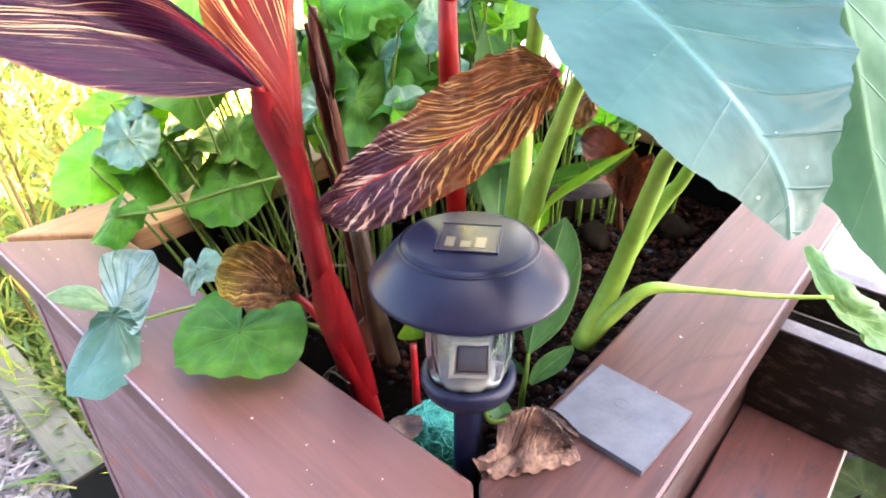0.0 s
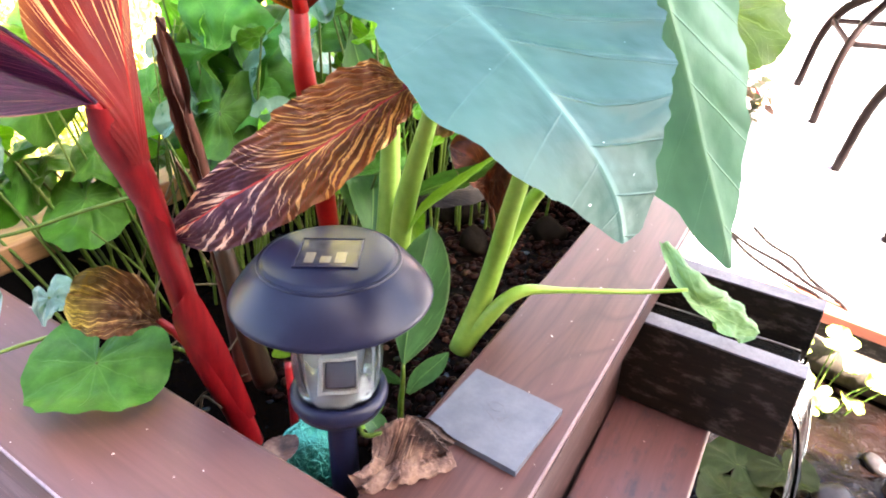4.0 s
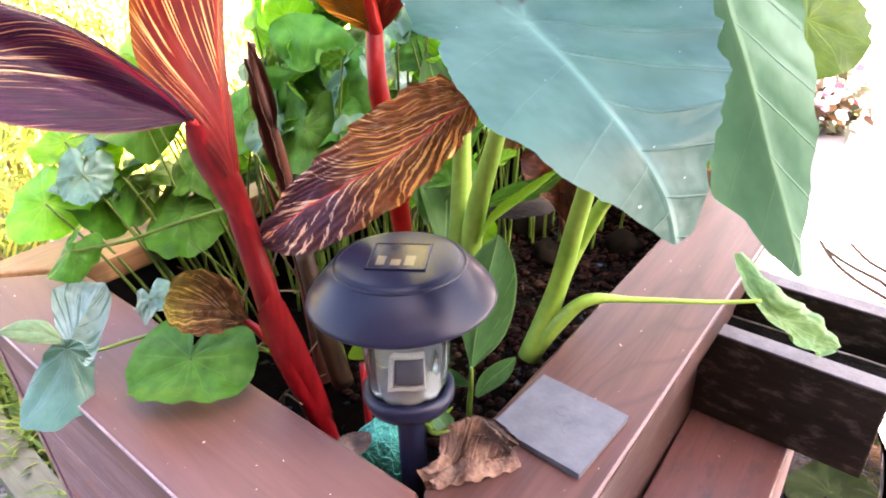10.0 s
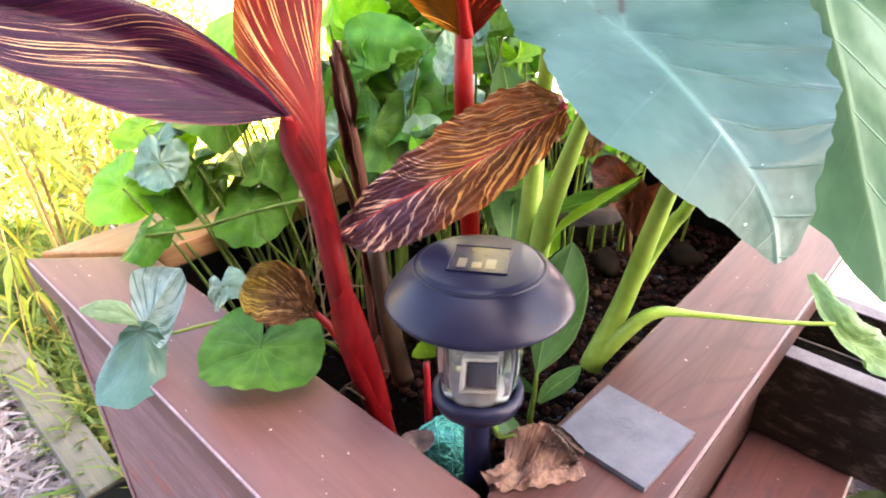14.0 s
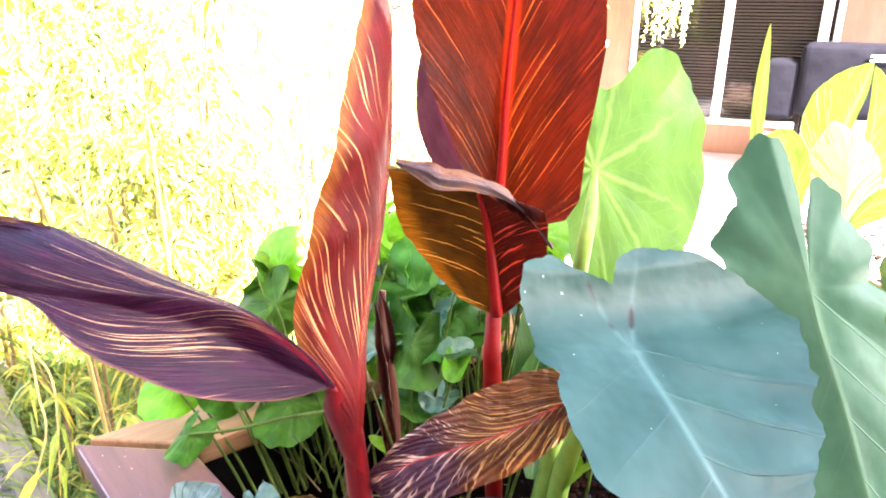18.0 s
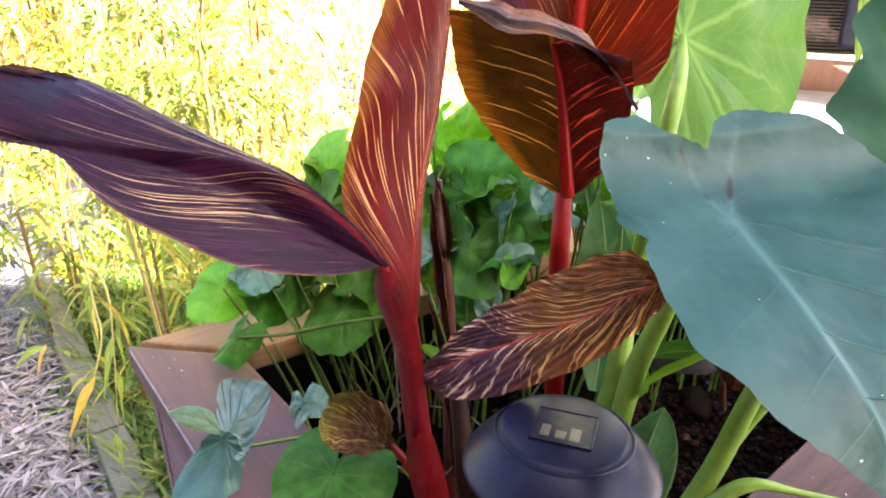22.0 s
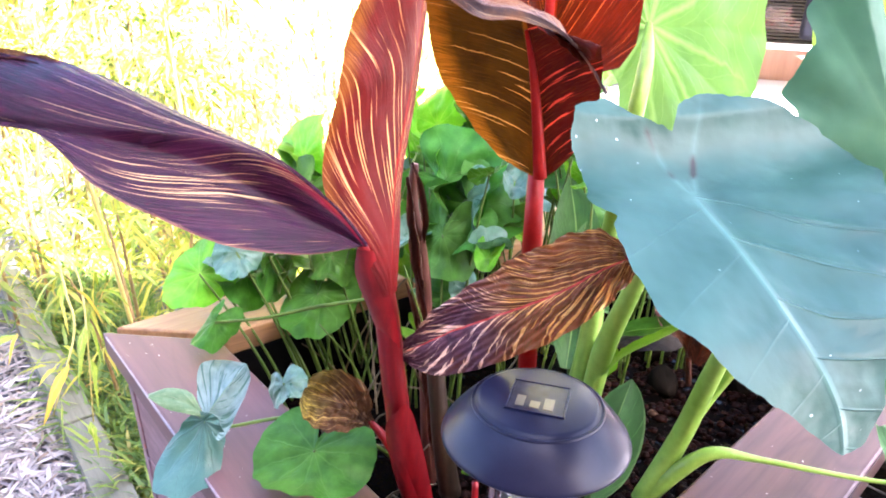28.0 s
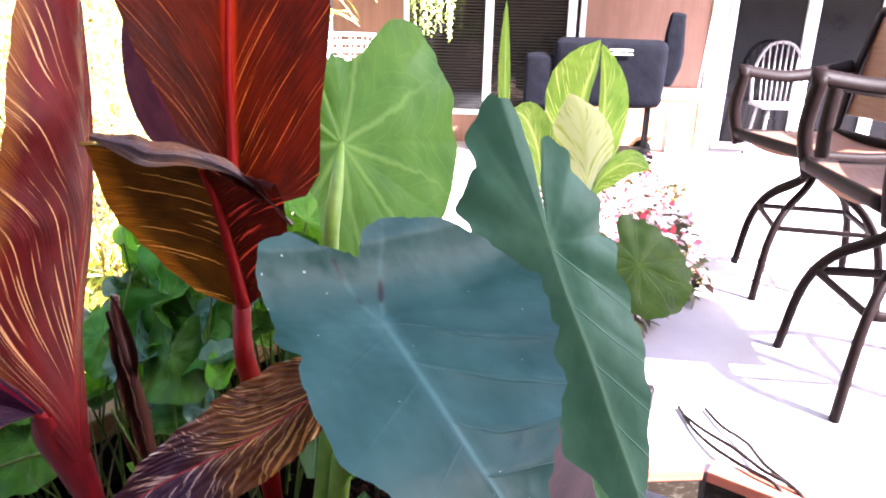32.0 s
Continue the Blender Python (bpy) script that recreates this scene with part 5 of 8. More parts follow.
# ---- second canna ----
MAT["stem_bright"] = plain("bright_red_stalk", (0.16, 0.004, 0.004), (0.30, 0.010, 0.008), 25, 0.42, relief=0.1, through=0.10, spec=0.18)
MAT["scarlet"] = plain("scarlet_rib", (0.34, 0.008, 0.005), (0.50, 0.016, 0.010), 30, 0.4, relief=0.1, through=0.35, spec=0.3)
canna2 = thing("canna_plant", "tall canna with a broad glowing red leaf", "canna plant")
tube("stalk", [(0.007, 0.677, 0.887), (0.004, 0.619, 1.024), (0.001, 0.561, 1.136), (0.000, 0.520, 1.190), (-0.000, 0.545, 1.233), (0.002, 0.566, 1.270), (0.003, 0.586, 1.340)], [0.0105, 0.0105, 0.0095, 0.0080, 0.0070, 0.006, 0.005], MAT["stem_bright"], canna2, "bright red stalk", 30, 12)
blade("broad_leaf", [(-0.001, 0.533, 1.296), (0.001, 0.540, 1.345), (0.003, 0.549, 1.413), (0.007, 0.558, 1.486), (0.010, 0.554, 1.562), (0.015, 0.535, 1.630)],
      (0.089, -0.010, 0.005), (0.086, 0.080), MAT["canna_broad"], canna2, "broad upright red leaf with a scarlet rib", fold=(0.10, 0.10), curl=(0.30, 0.30), ripple=0.02, waves=4, shape=([(0, 0), (0.10, 0.08), (0.17, 0.23), (0.25, 0.42), (0.34, 0.58), (0.45, 0.80), (0.52, 0.92), (0.59, 0.98), (0.66, 0.95), (0.73, 0.86), (0.81, 0.69), (0.9, 0.40), (1, 0)], [(0, 0), (0.05, 0.25), (0.075, 0.52), (0.10, 0.75), (0.17, 0.88), (0.31, 0.90), (0.42, 0.96), (0.52, 0.99), (0.62, 0.94), (0.7, 0.86), (0.81, 0.65), (0.9, 0.38), (1, 0)]), seed=4.0, nu=90, nv=18, pleat=(0.0016, 15, 0.5))
tube("rib", [(-0.002, 0.534, 1.298), (0.001, 0.535, 1.336), (0.003, 0.546, 1.414), (0.007, 0.556, 1.486), (0.009, 0.553, 1.548)], [0.0050, 0.0042, 0.0030, 0.0018, 0.0006], MAT["scarlet"], canna2, "scarlet rib", 24, 8)
blade("back_leaf", [(-0.001, 0.535, 1.310), (-0.026, 0.551, 1.344), (-0.048, 0.560, 1.382), (-0.060, 0.567, 1.421), (-0.067, 0.572, 1.462)],
      (-0.054, -0.013, -0.001), (0.040, 0.022), MAT["canna_plum"], canna2, "plum purple leaf half hidden behind", fold=(0.2, 0.1), curl=(0.3, 0.3), seed=5.0)
blade("bent_leaf", [(0.003, 0.520, 1.228), (-0.002, 0.512, 1.276), (-0.008, 0.495, 1.320), (-0.015, 0.476, 1.353), (-0.016, 0.465, 1.362), (-0.016, 0.454, 1.360)],
      (0.109, -0.006, -0.003), (0.074, 0.056), MAT["canna_gold"], canna2, "bent dark leaf with gold stripes and a curled edge", fold=(0.08, 0.08), curl=(0.25, 0.25), ripple=0.03, waves=3, shape=([(0, 0.0), (0.04, 0.20), (0.1, 0.42), (0.2, 0.66), (0.3, 0.82), (0.42, 0.92), (0.55, 0.96), (0.68, 0.92), (1, 0.9)], [(0, 0.0), (0.04, 0.25), (0.1, 0.50), (0.2, 0.75), (0.3, 0.88), (0.45, 0.97), (0.7, 1.0), (1, 0.9)]), seed=6.0, nu=70, nv=16, pleat=(0.002, 10, 0.6), across_tip=(0.121, -0.013, -0.055))
tube("leaf_rib", [(0.003, 0.517, 1.231), (-0.002, 0.508, 1.277), (-0.008, 0.492, 1.321), (-0.014, 0.475, 1.350)], [0.0058, 0.0046, 0.0030, 0.0014], MAT["scarlet"], canna2, "scarlet rib", 16, 8)
blade("drying_leaf", [(0.071, 0.444, 1.198), (0.051, 0.443, 1.186), (0.021, 0.442, 1.165), (-0.015, 0.453, 1.140), (-0.064, 0.467, 1.108), (-0.110, 0.475, 1.075)],
      (-0.032, 0.036, 0.033), (0.033, 0.036), MAT["canna_dry"], canna2, "drooping drying leaf striped in brown, gold and plum", fold=(0.25, 0.15), curl=(-0.6, -0.35), ripple=0.10, waves=7, shape=([(0, 0.4), (0.25, 0.75), (0.5, 1.0), (0.75, 1.12), (0.86, 1.0), (0.93, 0.72), (1, 0.06)], [(0, 0.35), (0.10, 0.8), (0.25, 1.05), (0.5, 1.12), (0.75, 0.80), (0.9, 0.46), (0.96, 0.25), (1, 0.04)]), seed=7.0, nu=120, nv=22, pleat=(0.0055, 15, 0.5), crumple=(0.006, 60))
tube("leaf_stalk", [(0.004, 0.619, 1.024), (0.050, 0.560, 1.140), (0.068, 0.489, 1.188), (0.071, 0.444, 1.198)], [0.006, 0.005, 0.004, 0.0035], MAT["stem_red"], canna2, "", 16, 8)

RIM = striped_leaf("pale_leaf_underside", (0.050, 0.034, 0.038), (0.115, 0.085, 0.092), (0.26, 0.19, 0.13), (0.16, 0.08, 0.06), 16, 0.60, 0.9, 0.12, 0.4, wilt=0.5, relief=0.003, ribw=0.1)
loft_leaf("curled_rim", [(-0.073, 0.447, 1.379), (-0.052, 0.444, 1.374), (-0.040, 0.442, 1.369), (-0.022, 0.444, 1.367), (-0.001, 0.449, 1.360), (0.016, 0.455, 1.348), (0.030, 0.462, 1.332), (0.045, 0.471, 1.310)],
          [(-0.074, 0.449, 1.377), (-0.054, 0.445, 1.366), (-0.043, 0.442, 1.361), (-0.023, 0.445, 1.360), (-0.004, 0.450, 1.356), (0.015, 0.457, 1.346), (0.029, 0.464, 1.330), (0.044, 0.474, 1.308)],
          [(-0.075, 0.456, 1.379), (-0.053, 0.455, 1.379), (-0.038, 0.453, 1.375), (-0.022, 0.455, 1.372), (0.001, 0.460, 1.362), (0.017, 0.465, 1.348), (0.030, 0.471, 1.330), (0.045, 0.479, 1.309)],
          RIM, canna2, "curled greyish rim", camber=(0.1, 0.1), ripple=0.12, waves=5, nu=90, nv=10, seed=3.0, crumple=(0.003, 120))

# ---- dead stalks ----
dead = thing("dead_stalk", "shrivelled dark brown dead canna stalk", "dead stalk")
tube("stalk", [(-0.104, 0.620, 0.780), (-0.107, 0.625, 0.920), (-0.110, 0.627, 1.000), (-0.112, 0.627, 1.070), (-0.116, 0.622, 1.121), (-0.122, 0.623, 1.165), (-0.119, 0.622, 1.203)], [0.010, 0.0095, 0.009, 0.0085, 0.0075, 0.006, 0.004], MAT["dead_stalk"], dead, "", 40, 9)
for q, (mid, ac, w) in enumerate((
    ([(-0.109, 0.618, 1.040), (-0.113, 0.613, 1.100), (-0.118, 0.610, 1.150), (-0.124, 0.614, 1.192)], (1, -0.2, 0.1), (0.012, 0.014)),
    ([(-0.105, 0.612, 0.925), (-0.108, 0.609, 0.990), (-0.110, 0.608, 1.045), (-0.116, 0.609, 1.092)], (1, 0.2, 0.1), (0.015, 0.013)),
    ([(-0.112, 0.620, 1.120), (-0.109, 0.612, 1.150), (-0.113, 0.610, 1.185), (-0.121, 0.616, 1.206)], (0.8, 0.3, 0.2), (0.008, 0.009)),
    ([(-0.100, 0.612, 0.860), (-0.101, 0.606, 0.920), (-0.098, 0.603, 0.972), (-0.092, 0.606, 1.010)], (1, 0.1, 0.0), (0.011, 0.012)),
    ([(-0.112, 0.610, 1.000), (-0.118, 0.602, 1.050), (-0.126, 0.602, 1.080)], (0.9, 0.3, 0.1), (0.007, 0.008)),
)):
    blade("husk", mid, ac, w, MAT["dead_stalk"], dead, "curled brown husk" if q == 0 else "", fold=(0.7, 0.7), curl=(0.9, 0.8), ripple=0.14, waves=3, nu=60, seed=q * 3.1, crumple=(0.005, 60), pleat=(0.0012, 5, 0.1), start=0.5, blunt=0.3)
stub = thing("cut_stalk", "short cut pale brown stalk stub", "dead stalk")
tube("stub", [(-0.069, 0.542, 0.858), (-0.077, 0.537, 0.923), (-0.082, 0.538, 0.977), (-0.087, 0.540, 1.027)], [0.012, 0.0105, 0.0095, 0.0085], MAT["stub"], stub, "", 16, 12)

# ---- elephant ears ----
taro = thing("elephant_ear_plant", "elephant ear plant with large blue-green heart-shaped leaves", "elephant ear")
BLUE = ([(0, 1.0), (2, 0.945), (5.5, 0.857), (10.6, 0.75), (14.3, 0.68), (20.6, 0.63), (28, 0.60), (35, 0.57), (42, 0.545), (50, 0.485), (62, 0.42), (73, 0.35), (80, 0.385), (95, 0.385), (109, 0.385), (117, 0.437), (130, 0.49), (140, 0.52), (151, 0.487), (158, 0.38), (170, 0.325), (180, 0.29)],
        [(0, 1.0), (3.6, 0.975), (6.2, 0.905), (11, 0.79), (18, 0.713), (28.5, 0.645), (41, 0.588), (55, 0.576), (75, 0.602), (94.5, 0.676), (106, 0.65), (119, 0.597), (126, 0.56), (150, 0.493), (165, 0.457), (174, 0.406), (180, 0.29)])
heart("blue_leaf", [(0.102, 0.412, 1.257), (0.118, 0.356, 1.245), (0.138, 0.302, 1.226), (0.154, 0.284, 1.199), (0.165, 0.281, 1.168)],
      (0.95, 0.31, 0.0), 0.19, MAT["taro_blue"], taro, "broad blue-green leaf with water drops", outline=BLUE, fold=-0.04, curl=-0.06, ripple=0.008, waves=7, lobes=-0.46, scallop=(0.012, 7.5), ragged=0.012, seed=1.0, nick=0.016, nth=420, nr=30, quilt=0.0050, dents=0.014, seam=True, count=7.5, rise=0.26)
SIDE = ([(0, 1.0), (4, 0.93), (12, 0.827), (17, 0.747), (21, 0.614), (41, 0.383), (81, 0.31), (115, 0.322), (146, 0.344), (160, 0.42), (169, 0.455), (176, 0.46), (180, 0.457)],
        [(0, 1.0), (2, 0.90), (9, 0.815), (15, 0.68), (24, 0.60), (27, 0.53), (35, 0.47), (41, 0.40), (54, 0.335), (77, 0.252), (105, 0.263), (133, 0.282), (144, 0.309), (152, 0.335), (158, 0.31), (162, 0.20), (165, 0.10), (168, 0.20), (171, 0.36), (175, 0.43), (180, 0.457)])
heart("side_leaf", [(0.240, 0.476, 1.287), (0.258, 0.462, 1.236), (0.279, 0.449, 1.180), (0.300, 0.433, 1.120), (0.326, 0.415, 1.047)],
      (0.122, 0.001, 0.031), 0.20, MAT["taro_deep"], taro, "drooping blue-green leaf", outline=SIDE, fold=0.22, curl=0.05, ripple=0.012, waves=9, lobes=0.0, ragged=0.02, seed=2.0, nick=0.012, nth=420, nr=26, quilt=-0.0022, dents=0.026, seam=True, scallop=(0.075, 5.5), count=7.0)
LIT = ([(0, 1.0), (7, 0.70), (19, 0.544), (33, 0.373), (64, 0.25), (139, 0.25), (160, 0.36), (170, 0.445), (176, 0.47), (180, 0.48)],
       [(0, 1.0), (10, 0.86), (24, 0.709), (45, 0.754), (65, 0.898), (79, 1.002), (91, 1.085), (104, 1.191), (115, 1.209), (125, 1.254), (135, 1.193), (143, 1.038), (150, 0.867), (156, 0.60), (166, 0.50), (180, 0.48)])
heart("lit_leaf", [(0.091, 0.634, 1.337), (0.093, 0.614, 1.297), (0.096, 0.594, 1.257), (0.099, 0.575, 1.217), (0.102, 0.556, 1.177)],
      (0.145, 0.085, -0.005), 0.16, MAT["taro_green"], taro, "backlit light green leaf with pale veins", outline=LIT, fold=0.06, curl=0.10, ripple=0.020, waves=8, ragged=0.02, scallop=(0.02, 3.5), lobes=0.0, seed=3.0, nick=0.012, nth=300, nr=22, quilt=-0.004, fan=11, dents=0.035, seam=True)
ROUND = [(0, 1.0), (60, 0.98), (120, 0.98), (150, 1.10), (160, 1.06), (168, 0.88), (175, 0.62), (180, 0.55)]
heart("round_leaf", [(0.437, 0.688, 1.178), (0.447, 0.662, 1.160), (0.456, 0.633, 1.137)],
      (0.071, 0.005, 0.049), 0.055, MAT["taro_olive"], taro, "small olive green leaf at the back", scallop=(0.05, 4.0), outline=ROUND, fold=0.05, curl=0.1, ripple=0.03, waves=9, seed=5.0, quilt=-0.003, fan=10, dents=0.04, seam=True)
G = "stem_green"
tube("stem", [(0.133, 0.548, 0.871), (0.161, 0.554, 0.953), (0.172, 0.534, 1.042), (0.176, 0.514, 1.096), (0.160, 0.450, 1.155), (0.106, 0.420, 1.250)], [0.0125, 0.0105, 0.009, 0.008, 0.006, 0.0045], MAT[G], taro, "thick pale green leaf stem", 28, 12)
tube("stem", [(0.156, 0.561, 0.927), (0.180, 0.563, 0.993), (0.198, 0.551, 1.046), (0.205, 0.532, 1.081), (0.250, 0.483, 1.265)], [0.008, 0.008, 0.007, 0.006, 0.004], MAT[G], taro, "", 24, 10)
tube("stem", [(0.061, 0.623, 0.937), (0.068, 0.625, 0.999), (0.073, 0.627, 1.097), (0.074, 0.590, 1.175), (0.073, 0.531, 1.271), (0.081, 0.556, 1.318), (0.090, 0.628, 1.339)], [0.014, 0.0125, 0.009, 0.0075, 0.0068, 0.006, 0.003], MAT[G], taro, "pale green leaf stem", 28, 12)
tube("stem", [(0.074, 0.605, 0.949), (0.082, 0.600, 1.019), (0.097, 0.579, 1.095), (0.108, 0.556, 1.152), (0.108, 0.470, 1.215)], [0.011, 0.0115, 0.009, 0.0065, 0.0045], MAT[G], taro, "", 28, 12)
tube("side_stem", [(0.138, 0.547, 0.879), (0.162, 0.542, 0.920), (0.191, 0.540, 0.948), (0.236, 0.540, 0.945), (0.315, 0.531, 0.942), (0.362, 0.524, 0.945)], [0.0095, 0.0085, 0.0065, 0.0032, 0.0024, 0.002], MAT[G], taro, "thin stem reaching over the rim", 30, 10)
MAT["spout_leaf"] = radial_leaf("pale_crinkled_leaf", (0.075, 0.165, 0.062), (0.135, 0.235, 0.105), (0.24, 0.35, 0.18), 0.25, 0.45)
loft_leaf("spout_leaf", [(0.364, 0.591, 0.960), (0.364, 0.553, 0.952), (0.374, 0.524, 0.938), (0.404, 0.522, 0.918), (0.427, 0.514, 0.902), (0.446, 0.509, 0.889)],
          [(0.361, 0.597, 0.958), (0.353, 0.551, 0.950), (0.364, 0.523, 0.932), (0.391, 0.505, 0.910), (0.417, 0.496, 0.893), (0.443, 0.506, 0.887)],
          [(0.370, 0.593, 0.960), (0.376, 0.555, 0.955), (0.392, 0.529, 0.945), (0.420, 0.533, 0.925), (0.439, 0.523, 0.905), (0.451, 0.513, 0.890)],
          MAT["spout_leaf"], taro, "small crinkled pale green leaf over the spout", camber=(0.25, -0.25), ripple=0.22, waves=5, nu=60, nv=10, seed=6.0, crumple=(0.006, 60))

# ---- marsh plants with kidney leaves ----
KIDNEY = [(0, 1.0), (40, 1.04), (80, 1.08), (120, 1.10), (145, 1.05), (160, 0.88), (170, 0.55), (180, 0.15)]
HEARTY = [(0, 1.18), (8, 1.02), (20, 0.90), (45, 0.80), (80, 0.80), (110, 0.86), (135, 0.95), (155, 0.90), (168, 0.58), (180, 0.18)]

NARROW = [(0, 1.55), (6, 1.22), (18, 0.86), (45, 0.62), (90, 0.54), (120, 0.62), (145, 0.76), (160, 0.72), (172, 0.42), (180, 0.15)]


def marsh_leaf(plant, spec, mt, seed, outline=KIDNEY, fold=0.08, curl=0.15, ripple=0.03, root=None, label="", dents=0.11):
    """A kidney leaf from (stalk end, rib, across, radius), with its stalk down to root."""
    c, rib, ac, r = Vector(spec[0]), Vector(spec[1]), Vector(spec[2]), spec[3]
    nrm = ac.cross(rib).normalized()
    mid = [c, c + rib * 0.5 + nrm * r * 0.05, c + rib - nrm * r * 0.22]
    heart("leaf", mid, ac, r, MAT[mt], plant, label, outline, fold, curl, ripple, 6, 0.15, seed, 72, 8, None, 0.014, -0.05 * r, 6.5, 0.62, 11, dents, True, (0.0, 1.0), 0.015)
    if root is not None:
        root = Vector(root)
        bend = c.lerp(root, 0.35) + Vector((0, 0, 0.25 * (c - root).length)) * 0.3
        tube("leaf_stalk", [root, c.lerp(root, 0.7) + Vector((0, 0, 0.02)), bend, c - nrm * 0.001], [0.0024, 0.0022, 0.0018, 0.0013], MAT["stalk_thin"], plant, "", 10, 6)


DROP = ([(0, 1.0), (11, 1.015), (27, 1.05), (43, 0.94), (58, 0.737), (68, 0.45), (90, 0.30), (130, 0.15), (180, 0.10)],
        [(0, 1.0), (9, 0.952), (21, 0.878), (35, 0.697), (46, 0.50), (80, 0.30), (130, 0.15), (180, 0.10)])
marsh = thing("marsh_plant", "low marsh plant with round kidney leaves trailing over the rim", "marsh plant")
# Pale bluish base stands in for the sky's sheen on this leaf.
MAT["marsh_fold"] = striped_leaf("folded_marsh_leaf", (0.150, 0.260, 0.240), (0.280, 0.400, 0.380), (0.070, 0.165, 0.130), (0.20, 0.32, 0.22), 13, 0.57, 0.62, 0.12, 0.32, glow=(0.8, 1.0, 0.5), ribw=0.35, relief=0.006, spec=0.40, fine_show=0.18)
MAT["marsh_under"] = striped_leaf("pale_green_lobe", (0.125, 0.225, 0.100), (0.210, 0.320, 0.165), (0.25, 0.36, 0.19), (0.20, 0.30, 0.14), 8, 0.62, 0.5, 0.20, 0.36, glow=(0.8, 1.0, 0.5), ribw=0.25, relief=0.003, spec=0.35, fine_show=0.15)
folded = loft_leaf("leaf", [(-0.326, 0.520, 0.949), (-0.315, 0.530, 0.964), (-0.304, 0.541, 0.978), (-0.290, 0.555, 0.994)],
                   [(-0.325, 0.519, 0.948), (-0.308, 0.508, 0.930), (-0.293, 0.525, 0.953), (-0.284, 0.546, 0.981), (-0.289, 0.555, 0.994)],
                   [(-0.328, 0.521, 0.950), (-0.340, 0.535, 0.968), (-0.339, 0.552, 0.992), (-0.317, 0.557, 0.996), (-0.291, 0.556, 0.995)],
                   MAT["marsh_fold"], marsh, "pale bluish leaf folded over the rim", camber=(0.16, 0.16), ripple=0.05, waves=3, nu=60, nv=14, seed=1.0, pleat=(0.0012, 6, 0.6))
loft_leaf("lobe", [(-0.327, 0.521, 0.950), (-0.347, 0.525, 0.960), (-0.369, 0.526, 0.964), (-0.389, 0.525, 0.965)],
          [(-0.326, 0.519, 0.949), (-0.344, 0.517, 0.953), (-0.367, 0.518, 0.956), (-0.389, 0.524, 0.963)],
          [(-0.329, 0.522, 0.951), (-0.346, 0.534, 0.967), (-0.370, 0.535, 0.970), (-0.390, 0.527, 0.966)],
          MAT["marsh_under"], folded, "pale green lobe", camber=(0.12, 0.12), ripple=0.05, waves=2, nu=40, nv=10, seed=3.0)
marsh_leaf(marsh, ((-0.327, 0.518, 0.945), (-0.002, -0.053, -0.057), (0.981, -0.095, -0.171), 0.068), "marsh_teal", 1.6, DROP, 0.2, 0.1, 0.015, None, "bluish heart-shaped leaf hanging over the rim", 0.05)
MAT["stalk_pale"] = plain("pale_marsh_stalk", (0.10, 0.18, 0.035), (0.19, 0.28, 0.06), 40, 0.45, relief=0.1, spec=0.25)
tube("leaf_stalk", [(-0.327, 0.518, 0.944), (-0.306, 0.524, 0.935), (-0.272, 0.541, 0.934), (-0.239, 0.559, 0.928), (-0.207, 0.596, 0.891)], [0.0014, 0.0017, 0.002, 0.0021, 0.0022], MAT["stalk_pale"], marsh, "", 16, 6)
marsh_leaf(marsh, ((-0.200, 0.491, 0.943), (-0.002, -0.056, -0.013), (0.997, -0.029, -0.070), 0.057), "marsh", 2.0, KIDNEY, 0.0, 0.1, 0.008, (-0.138, 0.586, 0.854), "dark green round leaf", 0.035)
marsh_leaf(marsh, ((-0.255, 0.565, 0.965), (0.010, -0.020, -0.009), (0.877, 0.272, 0.397), 0.024), "marsh_pale", 3.0, KIDNEY, 0.2, 0.2, 0.05, (-0.247, 0.630, 0.887))
marsh_leaf(marsh, ((-0.398, 0.701, 0.950), (-0.014, -0.031, -0.022), (0.932, -0.186, -0.311), 0.041), "marsh", 4.0, HEARTY, 0.5, 0.3, 0.05, None)
tube("leaf_stalk", [(-0.398, 0.701, 0.950), (-0.343, 0.727, 0.946), (-0.275, 0.740, 0.961), (-0.202, 0.738, 0.980)], [0.0018, 0.0024, 0.0026, 0.0026], MAT["stalk_thin"], marsh, "", 16, 6)
marsh_leaf(marsh, ((-0.293, 0.807, 0.943), (-0.026, -0.055, -0.039), (0.919, -0.204, -0.338), 0.072), "marsh", 5.0, HEARTY, 0.3, 0.2, 0.03, (-0.277, 0.862, 0.818))
back = thing("marsh_plant", "dense marsh plant with round green leaves on thin stalks", "marsh plant")
